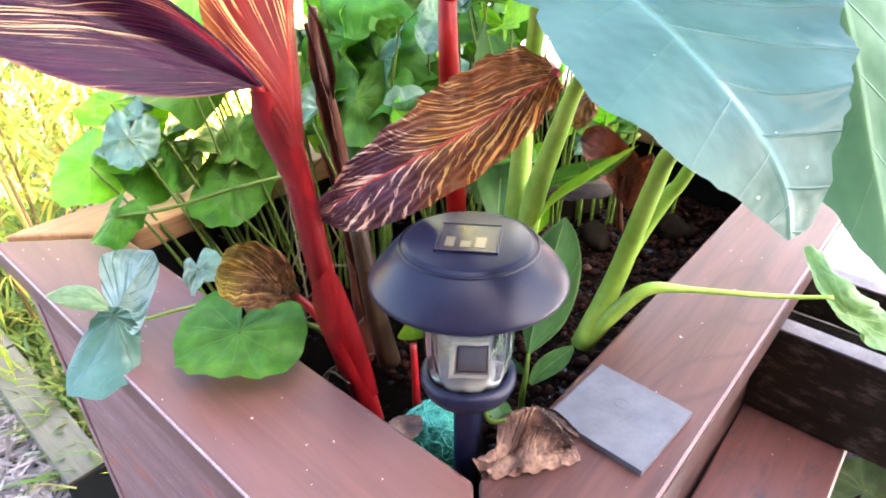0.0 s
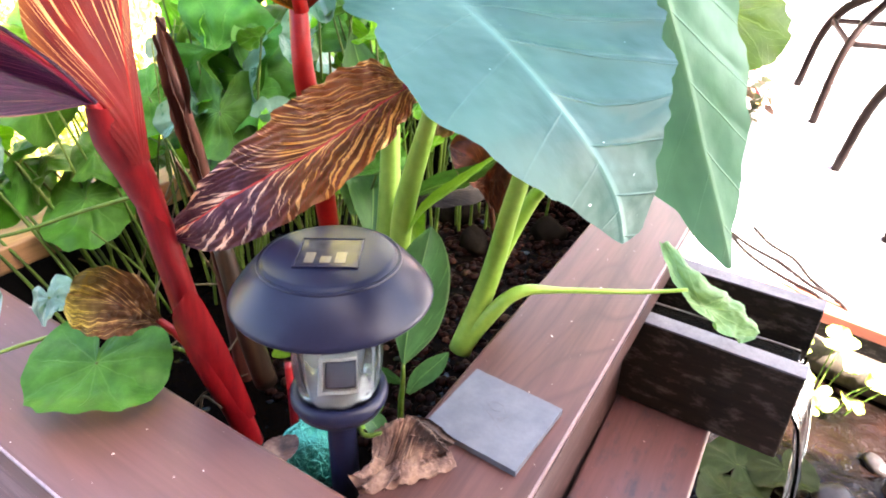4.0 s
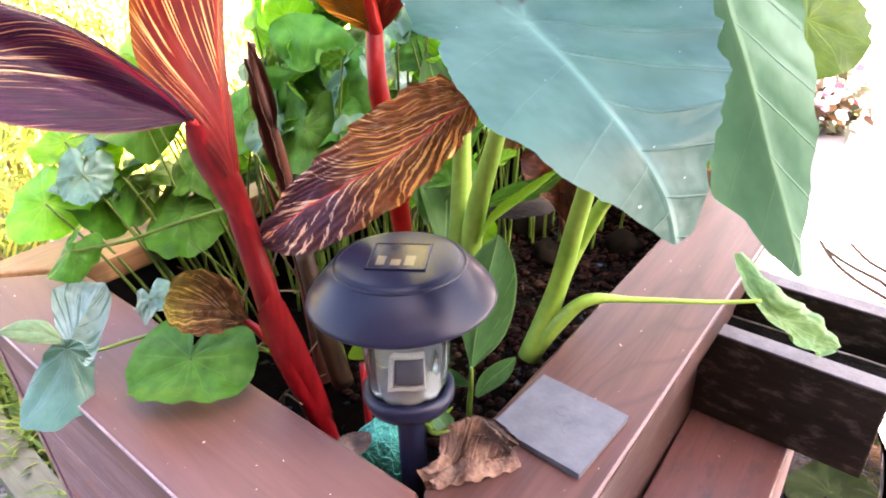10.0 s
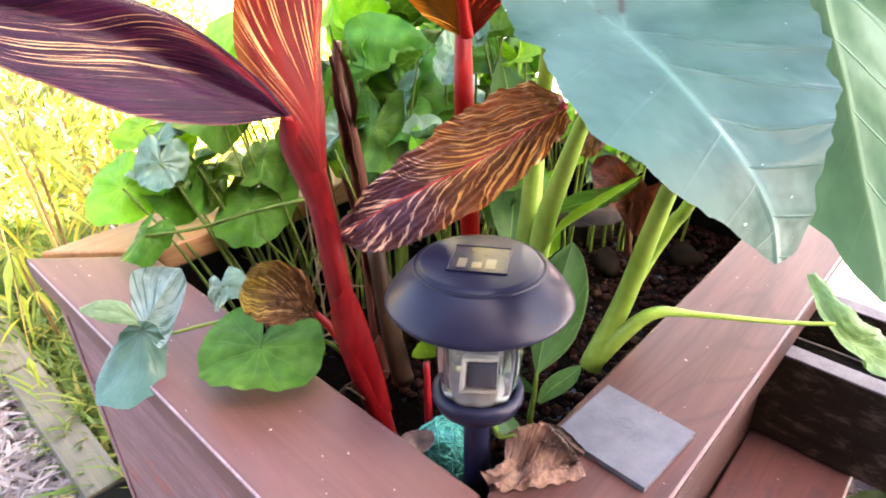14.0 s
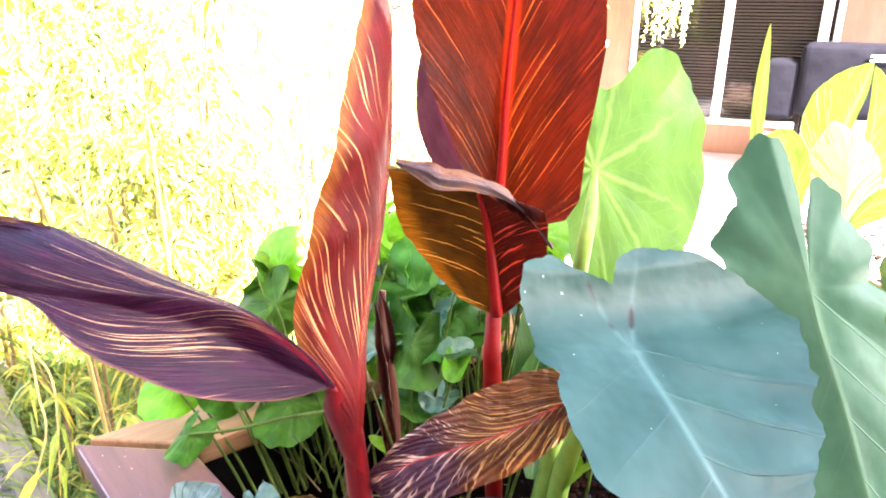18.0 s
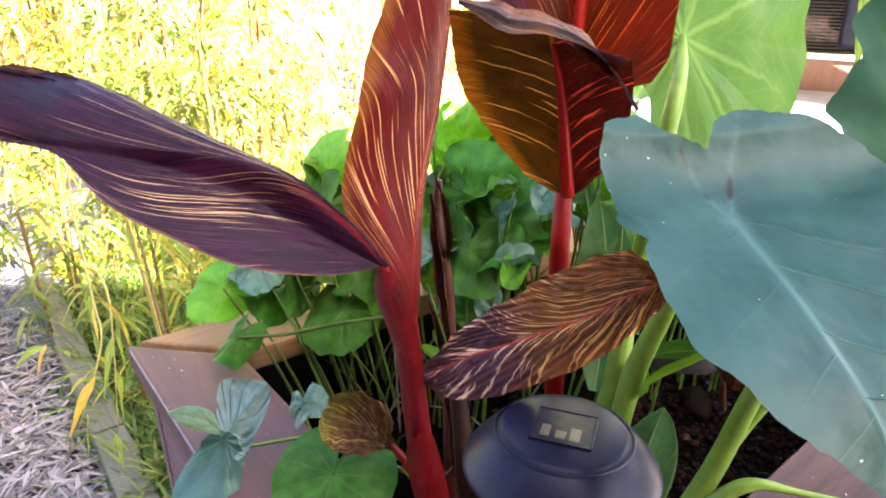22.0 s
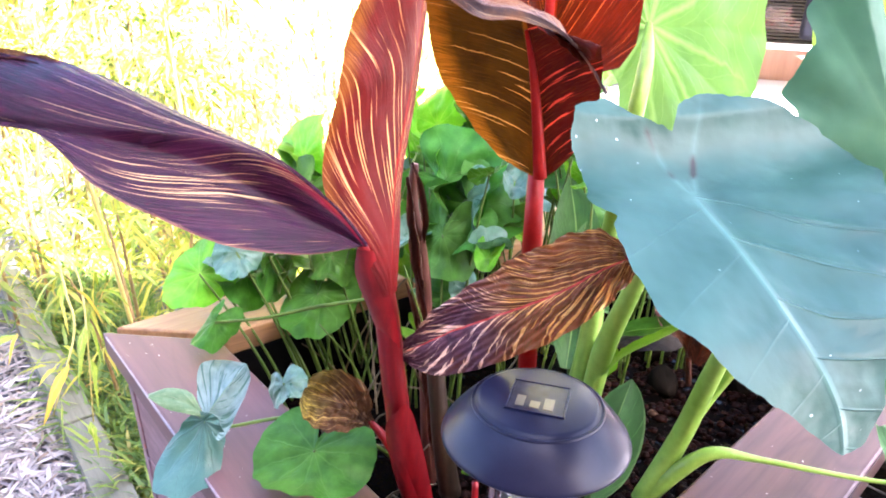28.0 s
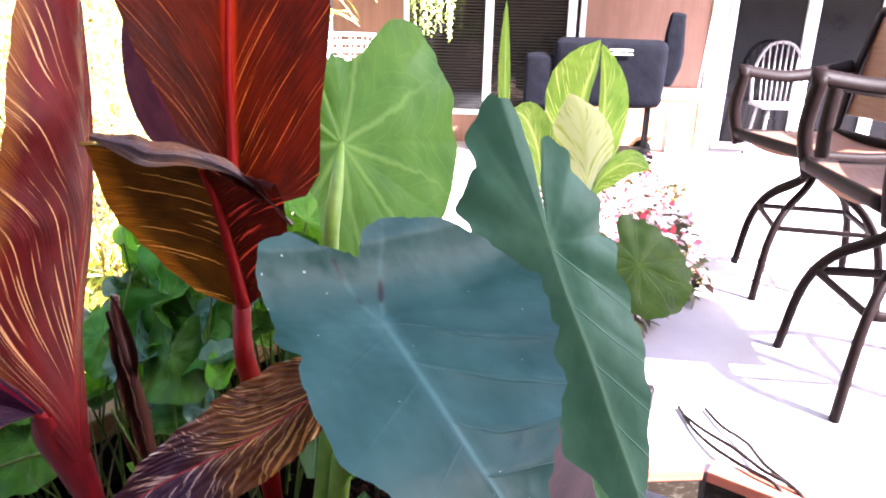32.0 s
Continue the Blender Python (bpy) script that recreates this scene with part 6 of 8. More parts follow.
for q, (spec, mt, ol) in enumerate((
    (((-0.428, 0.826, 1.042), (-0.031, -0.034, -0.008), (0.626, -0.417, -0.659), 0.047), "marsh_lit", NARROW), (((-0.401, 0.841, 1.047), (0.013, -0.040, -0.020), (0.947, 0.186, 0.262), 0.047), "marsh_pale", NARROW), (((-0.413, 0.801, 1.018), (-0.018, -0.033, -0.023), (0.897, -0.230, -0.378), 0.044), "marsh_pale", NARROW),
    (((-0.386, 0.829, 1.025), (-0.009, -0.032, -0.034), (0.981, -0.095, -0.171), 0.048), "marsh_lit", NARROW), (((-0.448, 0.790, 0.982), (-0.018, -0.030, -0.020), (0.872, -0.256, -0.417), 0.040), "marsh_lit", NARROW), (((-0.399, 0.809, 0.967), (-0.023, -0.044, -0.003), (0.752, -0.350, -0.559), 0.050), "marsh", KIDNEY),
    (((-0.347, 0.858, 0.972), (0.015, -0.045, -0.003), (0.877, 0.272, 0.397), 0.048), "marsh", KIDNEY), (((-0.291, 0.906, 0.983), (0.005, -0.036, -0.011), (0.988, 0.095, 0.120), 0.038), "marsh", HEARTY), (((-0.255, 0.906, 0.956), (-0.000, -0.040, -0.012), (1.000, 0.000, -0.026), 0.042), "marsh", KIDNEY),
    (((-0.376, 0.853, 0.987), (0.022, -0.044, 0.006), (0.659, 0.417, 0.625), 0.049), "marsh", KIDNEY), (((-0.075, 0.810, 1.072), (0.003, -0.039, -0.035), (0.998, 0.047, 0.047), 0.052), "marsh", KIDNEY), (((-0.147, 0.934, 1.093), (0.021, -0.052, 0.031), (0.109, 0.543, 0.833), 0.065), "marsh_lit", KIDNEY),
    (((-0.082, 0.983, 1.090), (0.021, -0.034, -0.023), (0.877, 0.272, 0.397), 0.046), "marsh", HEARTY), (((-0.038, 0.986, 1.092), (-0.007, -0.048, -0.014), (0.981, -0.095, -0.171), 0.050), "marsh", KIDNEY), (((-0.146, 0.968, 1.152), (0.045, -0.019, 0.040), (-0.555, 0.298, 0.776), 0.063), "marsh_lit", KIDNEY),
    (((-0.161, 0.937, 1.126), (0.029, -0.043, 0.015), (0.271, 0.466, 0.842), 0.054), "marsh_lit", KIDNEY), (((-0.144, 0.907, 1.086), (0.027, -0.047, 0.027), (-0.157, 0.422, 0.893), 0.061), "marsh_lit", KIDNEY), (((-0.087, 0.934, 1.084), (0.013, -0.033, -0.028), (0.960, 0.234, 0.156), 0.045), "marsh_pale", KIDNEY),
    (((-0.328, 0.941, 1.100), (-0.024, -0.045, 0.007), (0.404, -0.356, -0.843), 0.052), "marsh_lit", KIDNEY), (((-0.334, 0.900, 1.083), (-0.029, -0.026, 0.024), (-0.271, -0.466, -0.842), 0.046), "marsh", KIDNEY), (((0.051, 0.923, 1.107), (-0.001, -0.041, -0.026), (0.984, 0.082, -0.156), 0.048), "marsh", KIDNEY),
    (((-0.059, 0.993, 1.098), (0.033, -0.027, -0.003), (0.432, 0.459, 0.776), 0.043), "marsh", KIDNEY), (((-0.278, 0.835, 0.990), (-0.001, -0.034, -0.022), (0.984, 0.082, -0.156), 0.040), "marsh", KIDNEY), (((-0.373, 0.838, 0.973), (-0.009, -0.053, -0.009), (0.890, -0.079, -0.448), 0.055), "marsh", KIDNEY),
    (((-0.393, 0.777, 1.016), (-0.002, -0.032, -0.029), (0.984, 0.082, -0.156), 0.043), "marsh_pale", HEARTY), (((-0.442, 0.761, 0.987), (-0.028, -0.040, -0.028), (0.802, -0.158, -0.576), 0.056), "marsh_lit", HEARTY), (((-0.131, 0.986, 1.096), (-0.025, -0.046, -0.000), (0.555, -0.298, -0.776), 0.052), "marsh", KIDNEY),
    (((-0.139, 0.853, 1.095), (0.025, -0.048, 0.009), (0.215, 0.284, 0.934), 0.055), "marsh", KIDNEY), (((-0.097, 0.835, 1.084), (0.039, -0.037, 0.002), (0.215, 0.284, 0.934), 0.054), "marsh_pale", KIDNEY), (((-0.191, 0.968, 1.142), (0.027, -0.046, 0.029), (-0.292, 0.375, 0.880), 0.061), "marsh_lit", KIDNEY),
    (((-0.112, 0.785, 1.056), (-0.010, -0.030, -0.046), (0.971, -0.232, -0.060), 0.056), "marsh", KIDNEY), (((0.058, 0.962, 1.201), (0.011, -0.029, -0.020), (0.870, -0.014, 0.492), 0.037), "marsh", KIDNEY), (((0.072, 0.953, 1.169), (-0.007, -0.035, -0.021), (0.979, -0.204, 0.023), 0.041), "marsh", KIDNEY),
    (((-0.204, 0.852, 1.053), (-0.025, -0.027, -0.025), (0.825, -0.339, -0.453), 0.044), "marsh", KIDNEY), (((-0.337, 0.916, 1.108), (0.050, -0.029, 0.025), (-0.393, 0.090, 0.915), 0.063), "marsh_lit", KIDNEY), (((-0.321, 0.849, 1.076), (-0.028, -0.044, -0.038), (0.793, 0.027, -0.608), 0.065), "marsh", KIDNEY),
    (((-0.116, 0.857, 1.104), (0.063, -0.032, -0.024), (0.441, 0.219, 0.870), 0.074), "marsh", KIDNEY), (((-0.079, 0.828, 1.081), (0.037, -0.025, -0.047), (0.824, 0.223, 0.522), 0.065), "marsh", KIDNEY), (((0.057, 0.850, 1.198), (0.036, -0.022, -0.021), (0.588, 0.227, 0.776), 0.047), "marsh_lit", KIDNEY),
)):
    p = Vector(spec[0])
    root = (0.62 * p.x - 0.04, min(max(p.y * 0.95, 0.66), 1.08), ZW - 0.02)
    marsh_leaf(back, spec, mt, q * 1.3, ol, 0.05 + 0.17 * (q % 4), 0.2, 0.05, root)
rnd = random.Random(11)
filler = thing("marsh_plant", "thicket of small round marsh leaves at the back of the planter", "marsh plant")
for q in range(130):
    a, b = rnd.uniform(0.25, 1.0), rnd.uniform(0.35, 1.05)
    base = FRONT_IN + E1 * a + E2 * b
    if base.y < 0.74 or base.x > 0.2:
        continue
    h = rnd.uniform(0.92, 1.19 if base.x > -0.12 else 1.08)
    c = Vector((base.x + rnd.uniform(-0.06, 0.06), base.y + rnd.uniform(-0.05, 0.05), h))
    az = rnd.uniform(0, 6.28)
    rib = Vector((math.cos(az), math.sin(az) - 0.5, rnd.uniform(-0.5, 0.15))).normalized()
    ac = rib.cross(Vector((rnd.uniform(-0.4, 0.4), rnd.uniform(-0.8, 0.0), 1.0))).normalized()
    r = rnd.uniform(0.022, 0.044)
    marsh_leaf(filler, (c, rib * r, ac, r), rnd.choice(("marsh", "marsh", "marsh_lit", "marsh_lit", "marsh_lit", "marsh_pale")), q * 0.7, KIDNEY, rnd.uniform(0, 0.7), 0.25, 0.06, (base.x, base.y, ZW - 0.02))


corner = thing("marsh_plant", "yellow-green marsh leaves crowding the far corner of the planter", "marsh plant")
rnd = random.Random(63)
for q in range(16):
    c = Vector((rnd.uniform(0.20, 0.37), rnd.uniform(0.90, 1.02), rnd.uniform(0.90, 1.01)))
    az = rnd.uniform(0, 6.28)
    rib = Vector((math.cos(az), math.sin(az) - 0.4, rnd.uniform(-0.6, 0.1))).normalized()
    ac = rib.cross(Vector((rnd.uniform(-0.5, 0.5), rnd.uniform(-0.9, -0.1), 1.0))).normalized()
    r = rnd.uniform(0.022, 0.038)
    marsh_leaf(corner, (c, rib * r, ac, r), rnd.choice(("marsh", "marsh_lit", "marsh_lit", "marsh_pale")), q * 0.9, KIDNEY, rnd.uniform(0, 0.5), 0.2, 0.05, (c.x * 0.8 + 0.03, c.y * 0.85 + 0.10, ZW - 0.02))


def stalk_bunch(name, count, seed, mat, label, category, spots, hmin, hmax, r=0.0016, lean=0.10):
    """Many thin stalks rising from the bed."""
    rnd = random.Random(seed)
    verts, faces = [], []
    for _ in range(count):
        a, b = rnd.uniform(*spots[0]), rnd.uniform(*spots[1])
        p = FRONT_IN + E1 * a + E2 * b
        h = rnd.uniform(hmin, hmax)
        d = Vector((rnd.uniform(-lean, lean), rnd.uniform(-lean, lean), 0))
        v, f, _ = tube_data([Vector((p.x, p.y, ZW - 0.01)), Vector((p.x, p.y, ZW)) + d * 0.35 + Vector((0, 0, (h - ZW) * 0.5)), Vector((p.x, p.y, h)) + d], [r * 1.2, r, r * 0.6], 6, 5)
        o = len(verts)
        verts += v
        faces += [tuple(i + o for i in q) for q in f]
    return tagged(put(name, mesh_of(name, verts, faces, mat)), label, category, kind="stuff")


stalk_bunch("marsh_stalks", 22, 3, MAT["stalk_thin"], "many thin green marsh stalks crowding the bed", "stalks", ((0.15, 0.95), (0.42, 0.98)), 0.93, 1.15)
MAT["straw_stalk"] = plain("dry_stalk", (0.05, 0.034, 0.014), (0.15, 0.11, 0.05), 40, 0.6)
stalk_bunch("dry_stalks", 24, 4, MAT["straw_stalk"], "dry straw-coloured stalks among the leaves", "stalks", ((0.05, 0.6), (0.45, 0.95)), 0.86, 1.02, 0.0014, 0.14)

# ---- small green canna shoots beside the lamp ----
shoots = thing("young_canna", "young green canna shoots beside the lamp", "canna plant")
MAT["canna_young"] = striped_leaf("canna_young", (0.022, 0.072, 0.022), (0.038, 0.108, 0.036), (0.060, 0.145, 0.050), (0.12, 0.22, 0.08), 22, 0.66, 0.5, 0.20, 0.42, glow=(0.9, 1.0, 0.4), ribw=0.35, fine_show=0.10, spec=0.22, relief=0.001, margin=((0.16, 0.26, 0.12), 0.035))
MAT["canna_lime"] = striped_leaf("canna_lime", (0.090, 0.20, 0.014), (0.15, 0.28, 0.026), (0.20, 0.34, 0.05), (0.24, 0.36, 0.08), 16, 0.68, 0.4, 0.25, 0.40, glow=(0.9, 1.0, 0.4), ribw=0.4, fine_show=0.15, spec=0.22)
loft_leaf("leaf", [(0.065, 0.460, 0.936), (0.068, 0.465, 0.957), (0.074, 0.473, 0.986), (0.082, 0.480, 1.016), (0.089, 0.487, 1.041), (0.094, 0.494, 1.058)],
          [(0.066, 0.461, 0.936), (0.094, 0.468, 0.961), (0.106, 0.475, 0.990), (0.109, 0.483, 1.020), (0.104, 0.489, 1.044), (0.095, 0.494, 1.058)],
          [(0.064, 0.461, 0.937), (0.059, 0.468, 0.963), (0.053, 0.474, 0.989), (0.058, 0.482, 1.018), (0.075, 0.489, 1.044), (0.093, 0.494, 1.058)],
          MAT["canna_young"], shoots, "broad smooth green leaf with a pale margin", camber=(0.08, 0.08), ripple=0.03, waves=2, nu=60, nv=14, seed=4.0, pleat=(0.0005, 14, 0.45))
for q, (mid, ac, w, mt) in enumerate((
    ([(0.069, 0.466, 0.896), (0.081, 0.469, 0.911), (0.096, 0.471, 0.924), (0.108, 0.473, 0.936)], (0.3, -0.3, -0.6), (0.011, 0.010), "canna_young"),
    ([(0.063, 0.468, 0.908), (0.054, 0.464, 0.921), (0.044, 0.460, 0.936), (0.040, 0.457, 0.942)], (0.5, -0.3, 0.5), (0.011, 0.010), "canna_young"),
    ([(0.083, 0.594, 0.990), (0.102, 0.587, 1.022), (0.133, 0.575, 1.055), (0.167, 0.561, 1.091)], (0.2, -0.5, 0.8), (0.010, 0.013), "canna_lime"),
    ([(0.099, 0.683, 0.987), (0.125, 0.675, 1.001), (0.159, 0.664, 1.016), (0.190, 0.656, 1.040)], (0.1, -0.4, 0.9), (0.022, 0.016), "canna_green"),
    ([(0.033, 0.697, 0.959), (0.037, 0.716, 0.994), (0.048, 0.736, 1.041), (0.067, 0.757, 1.099)], (1, 0.1, 0.1), (0.024, 0.030), "canna_green"),
    ([(0.051, 0.666, 0.947), (0.057, 0.714, 0.994), (0.056, 0.771, 1.075), (0.044, 0.811, 1.136)], (1, -0.1, 0.1), (0.035, 0.035), "canna_green"),
    ([(-0.040, 0.532, 0.897), (-0.041, 0.522, 0.916), (-0.045, 0.516, 0.932)], (1, 0.1, 0.1), (0.016, 0.016), "canna_lime"),
    ([(0.045, 0.465, 0.886), (0.029, 0.443, 0.893), (0.022, 0.430, 0.894)], (0.7, 0.5, 0.1), (0.012, 0.012), "canna_lime"),
    ([(0.042, 0.400, 0.915), (0.036, 0.404, 0.925), (0.027, 0.412, 0.936)], (0.7, 0.6, 0.2), (0.010, 0.010), "canna_young"),
)):
    blade("leaf", mid, ac, w, MAT[mt], shoots, "", fold=(0.15, 0.15), curl=(0.25, 0.25), ripple=0.03, peak=0.5, start=0.2, seed=q * 1.7, nu=26, nv=6)
tube("shoot", [(0.062, 0.470, 0.800), (0.062, 0.466, 0.876), (0.064, 0.462, 0.909), (0.065, 0.460, 0.938)], [0.0034, 0.003, 0.0026, 0.0018], MAT["stalk_thin"], shoots, "", 16, 7)
tube("red_shoot", [(-0.039, 0.486, 0.848), (-0.039, 0.491, 0.882), (-0.040, 0.502, 0.916)], [0.0045, 0.004, 0.0035], MAT["stem_red"], shoots, "red shoot", 10, 8)
brown = thing("dead_canna_leaf", "limp dark brown dead canna leaves lying over the wet bed", "dead leaf")
MAT["dead_brown"] = striped_leaf("dead_canna_brown", (0.030, 0.009, 0.005), (0.085, 0.026, 0.013), (0.16, 0.06, 0.03), (0.11, 0.03, 0.015), 40, 0.62, 0.4, 0.15, 0.5, glow=(1.0, 0.5, 0.3), relief=0.003)
MAT["dead_grey"] = striped_leaf("dead_canna_grey", (0.010, 0.008, 0.006), (0.026, 0.020, 0.015), (0.045, 0.036, 0.028), (0.04, 0.03, 0.02), 30, 0.66, 0.4, 0.05, 0.45, relief=0.003, spec=0.06)
blade("leaf", [(0.196, 0.688, 0.964), (0.186, 0.680, 1.008), (0.164, 0.675, 1.035), (0.143, 0.694, 1.040)], (0.045, -0.006, 0.036), (0.026, 0.030), MAT["dead_brown"], brown, "limp brown leaf", fold=(0.2, 0.3), curl=(0.4, 0.5), ripple=0.12, waves=3, peak=0.6, start=0.2, seed=1.0, nu=40, nv=10, crumple=(0.006, 50))
blade("leaf", [(0.199, 0.683, 0.956), (0.204, 0.672, 1.004), (0.210, 0.653, 1.040)], (0.034, -0.021, 0.003), (0.018, 0.020), MAT["dead_brown"], brown, "", fold=(0.2, 0.3), curl=(0.3, 0.3), ripple=0.1, waves=3, peak=0.5, start=0.2, seed=4.0, nu=30, nv=8, crumple=(0.005, 50))
blade("leaf", [(0.101, 0.724, 0.949), (0.133, 0.718, 0.969), (0.171, 0.712, 0.975), (0.198, 0.714, 0.969)], (0.2, 0.9, 0.25), (0.024, 0.030), MAT["dead_grey"], brown, "dark grey-green limp leaf", fold=(0.1, 0.1), curl=(0.2, 0.2), ripple=0.05, waves=3, peak=0.5, start=0.2, seed=7.0, nu=30, nv=8)
tube("leaf_stalk", [(0.202, 0.704, 0.913), (0.192, 0.688, 0.961), (0.189, 0.676, 1.003)], [0.004, 0.0035, 0.0025], MAT["dead_brown"], brown, "", 12, 7)
blade("leaf", [(0.145, 0.655, 1.108), (0.134, 0.652, 1.095), (0.123, 0.658, 1.075), (0.116, 0.666, 1.066)], (0.028, -0.021, -0.010), (0.018, 0.018), MAT["canna_bud"], brown, "shrivelled yellow leaf tip", fold=(0.3, 0.3), curl=(0.6, 0.6), ripple=0.15, waves=4, peak=0.5, start=0.3, seed=9.0, nu=40, nv=10, pleat=(0.004, 6, 0.4), crumple=(0.006, 80))
n = Nodes("wet_grey_stone")
gs = n.noise(n.coords("Object"), 25.0, 6.0, 0.65)
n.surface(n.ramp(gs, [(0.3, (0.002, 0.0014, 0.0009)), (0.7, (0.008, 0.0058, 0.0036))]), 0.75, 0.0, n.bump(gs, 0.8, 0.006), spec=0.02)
MAT["wet_stone"] = n.mat
rnd = random.Random(21)
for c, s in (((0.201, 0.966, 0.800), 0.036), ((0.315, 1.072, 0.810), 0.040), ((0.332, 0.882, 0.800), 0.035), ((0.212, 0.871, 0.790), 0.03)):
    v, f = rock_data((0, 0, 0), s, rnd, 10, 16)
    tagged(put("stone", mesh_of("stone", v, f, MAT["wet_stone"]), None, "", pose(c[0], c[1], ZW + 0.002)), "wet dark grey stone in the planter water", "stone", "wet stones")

# ---- spout, ledge and pond ----
spout = thing("water_spout", "dark wet wooden spout trough pouring from the planter", "water spout")
SP_M = Matrix.Translation((0.380, 0.651, 0.0)) @ Matrix.Rotation(math.atan2(-0.655, 0.755), 4, "Z")
part("side_board", box_bm(-0.085, 0.200, -0.070, -0.048, 0.7375, 0.858, 0.002), MAT["wet_wood"], spout, "near trough side, dark and wet", SP_M)
part("side_board", box_bm(-0.045, 0.200, 0.067, 0.089, 0.7375, 0.858, 0.002), MAT["wet_wood"], spout, "", SP_M)
part("floor_board", box_bm(-0.045, 0.192, -0.047, 0.066, 0.7375, 0.765, 0.002), MAT["wet_wood"], spout, "", SP_M)
part("worn_edge", box_bm(-0.085, 0.2005, -0.0705, -0.0475, 0.858, 0.8605, 0.0008), MAT["worn_edge"], spout, "bleached top edge", SP_M)
part("worn_edge", box_bm(-0.045, 0.2005, 0.0665, 0.0895, 0.858, 0.8605, 0.0008), MAT["worn_edge"], spout, "", SP_M)
MAT["clear_water"] = glass_mat("running_water", 0.03, (0.97, 0.99, 0.98))
MAT["wet_sheet"] = plain("wet_trough_water", (0.003, 0.003, 0.003), (0.008, 0.0075, 0.006), 60, 0.06, relief=0.6, dist=0.006, spec=0.12)
part("trough_water", box_bm(-0.045, 0.194, -0.047, 0.066, 0.766, 0.796, 0.003), MAT["wet_sheet"], spout, "dark water standing in the trough", SP_M)
# Whitish strip stands in for glints where water meets the far board.
MAT["glint_line"] = plain("pale_glint_line", (0.10, 0.095, 0.085), (0.34, 0.33, 0.31), 70, 0.4, relief=0.5)
tube("waterline", [(SP_M @ Vector((-0.04 + 0.029 * k, 0.0645 - 0.0025 * math.sin(k * 2.3) ** 2, 0.7965))) for k in range(9)], [0.0010, 0.0022, 0.0012, 0.0024, 0.0016], MAT["glint_line"], spout, "pale line painting the glints along the waterline", 40, 5, 0.5)


def fall_mesh():
    """A thin curved sheet of falling water with ripples."""
    verts, faces = [], []
    nu, nv = 30, 14
    for k, th in enumerate((0.0, 0.004)):
        for i in range(nu + 1):
            u = i / nu
            x = 0.194 + 0.20 * math.sqrt(u) * 0.42
            z = 0.794 - u * 0.785
            for j in range(nv + 1):
                v = j / nv
                y = -0.045 + 0.110 * v + (0.5 - v) * 0.075 * u
                w = 0.004 * math.sin(v * 17 + u * 9) + 0.006 * noise.noise((v * 6, u * 9, 1.0))
                verts.append((x + th + w, y, z))
    o = (nu + 1) * (nv + 1)
    for i in range(nu):
        for j in range(nv):
            q = i * (nv + 1) + j
            faces.append((q, q + 1, q + nv + 2, q + nv + 1))
            faces.append((o + q, o + q + nv + 1, o + q + nv + 2, o + q + 1))
    return mesh_of("waterfall", verts, faces, MAT["clear_water"])


fall = tagged(put("waterfall", fall_mesh(), None, "", SP_M), "clear sheet of water falling from the spout", "waterfall")
fall.visible_shadow = False

ledge_a, ledge_b = Vector((0.065, 0.235)), Vector((0.46, 0.737))
nrm2 = Vector((0.786, -0.618))
ZL = 0.735
MAT["wet_paint"] = wood("wet_brown_paint", (0.052, 0.021, 0.018), (0.105, 0.046, 0.042), 0.34, 0.8, 0.3, 0, 0.3, mottle=(0.022, 0.020, 0.026))
bm, m = board_bm(ledge_a + nrm2 * 0.115, ledge_b + nrm2 * 0.115, ledge_b, ledge_a, ZL)
ledge = tagged(part("ledge_board", bm, MAT["wet_paint"], None, "", m), "wet brown painted ledge board below the spout", "ledge")
bm = box_bm(0.0, 0.64, -0.115, -0.085, 0.005, ZL - 0.038, 0.003)
tagged(part("ledge_support", bm, MAT["paint_side"], None, "", Matrix.Translation((ledge_a.x, ledge_a.y, 0)) @ Matrix.Rotation(math.atan2(0.502, 0.395), 4, "Z")), "brown plank wall under the ledge", "ledge")
MAT["foam"] = plain("white_splash", (0.55, 0.58, 0.62), (0.85, 0.87, 0.9), 80, 0.2)
rnd = random.Random(8)
scatter("splash_drops", [rock_data((*((ledge_a + nrm2 * rnd.uniform(0.05, 0.10) + Vector((0.395, 0.502)) * rnd.uniform(0.36, 0.46))), ZL + 0.002), rnd.uniform(0.003, 0.012), rnd) for _ in range(26)], MAT["foam"], "white bits and water drops on the ledge", "debris")

POND = [(0.36, 0.42), (0.62, 0.28), (1.2, 0.1), (2.2, 0.05), (1.50, 1.20), (1.22, 1.56), (0.92, 1.60), (0.70, 1.05)]
n = Nodes("pond_water")
pn = n.noise(n.coords("Object"), 16.0, 4.0, 0.6, 0.6)
n.surface(n.ramp(n.noise(n.coords("Object"), 5.0, 4.0), [(0.35, (0.002, 0.0013, 0.001)), (0.65, (0.009, 0.0042, 0.0034))]), 0.09, 0.0, n.bump(pn, 0.9, 0.020), spec=0.14)
MAT["pond"] = n.mat
tagged(part("water", slab_bm(POND, -0.04, 0.012), MAT["pond"]), "rippled brownish pond water", "water", kind="structure")
MAT["moss_log"] = wood("mossy_log", (0.012, 0.009, 0.007), (0.060, 0.046, 0.036), 0.7, 0.7, 0.6, 2, spec=0.15)
rim_log = thing("pond_edge_log", "weathered round log edging the pond", "log")
tube("log", [(1.28, 1.42, 0.045), (1.36, 1.28, 0.05), (1.54, 1.04, 0.055), (2.0, 0.40, 0.055)], [0.05, 0.052, 0.05], MAT["moss_log"], rim_log, "", 30, 14)
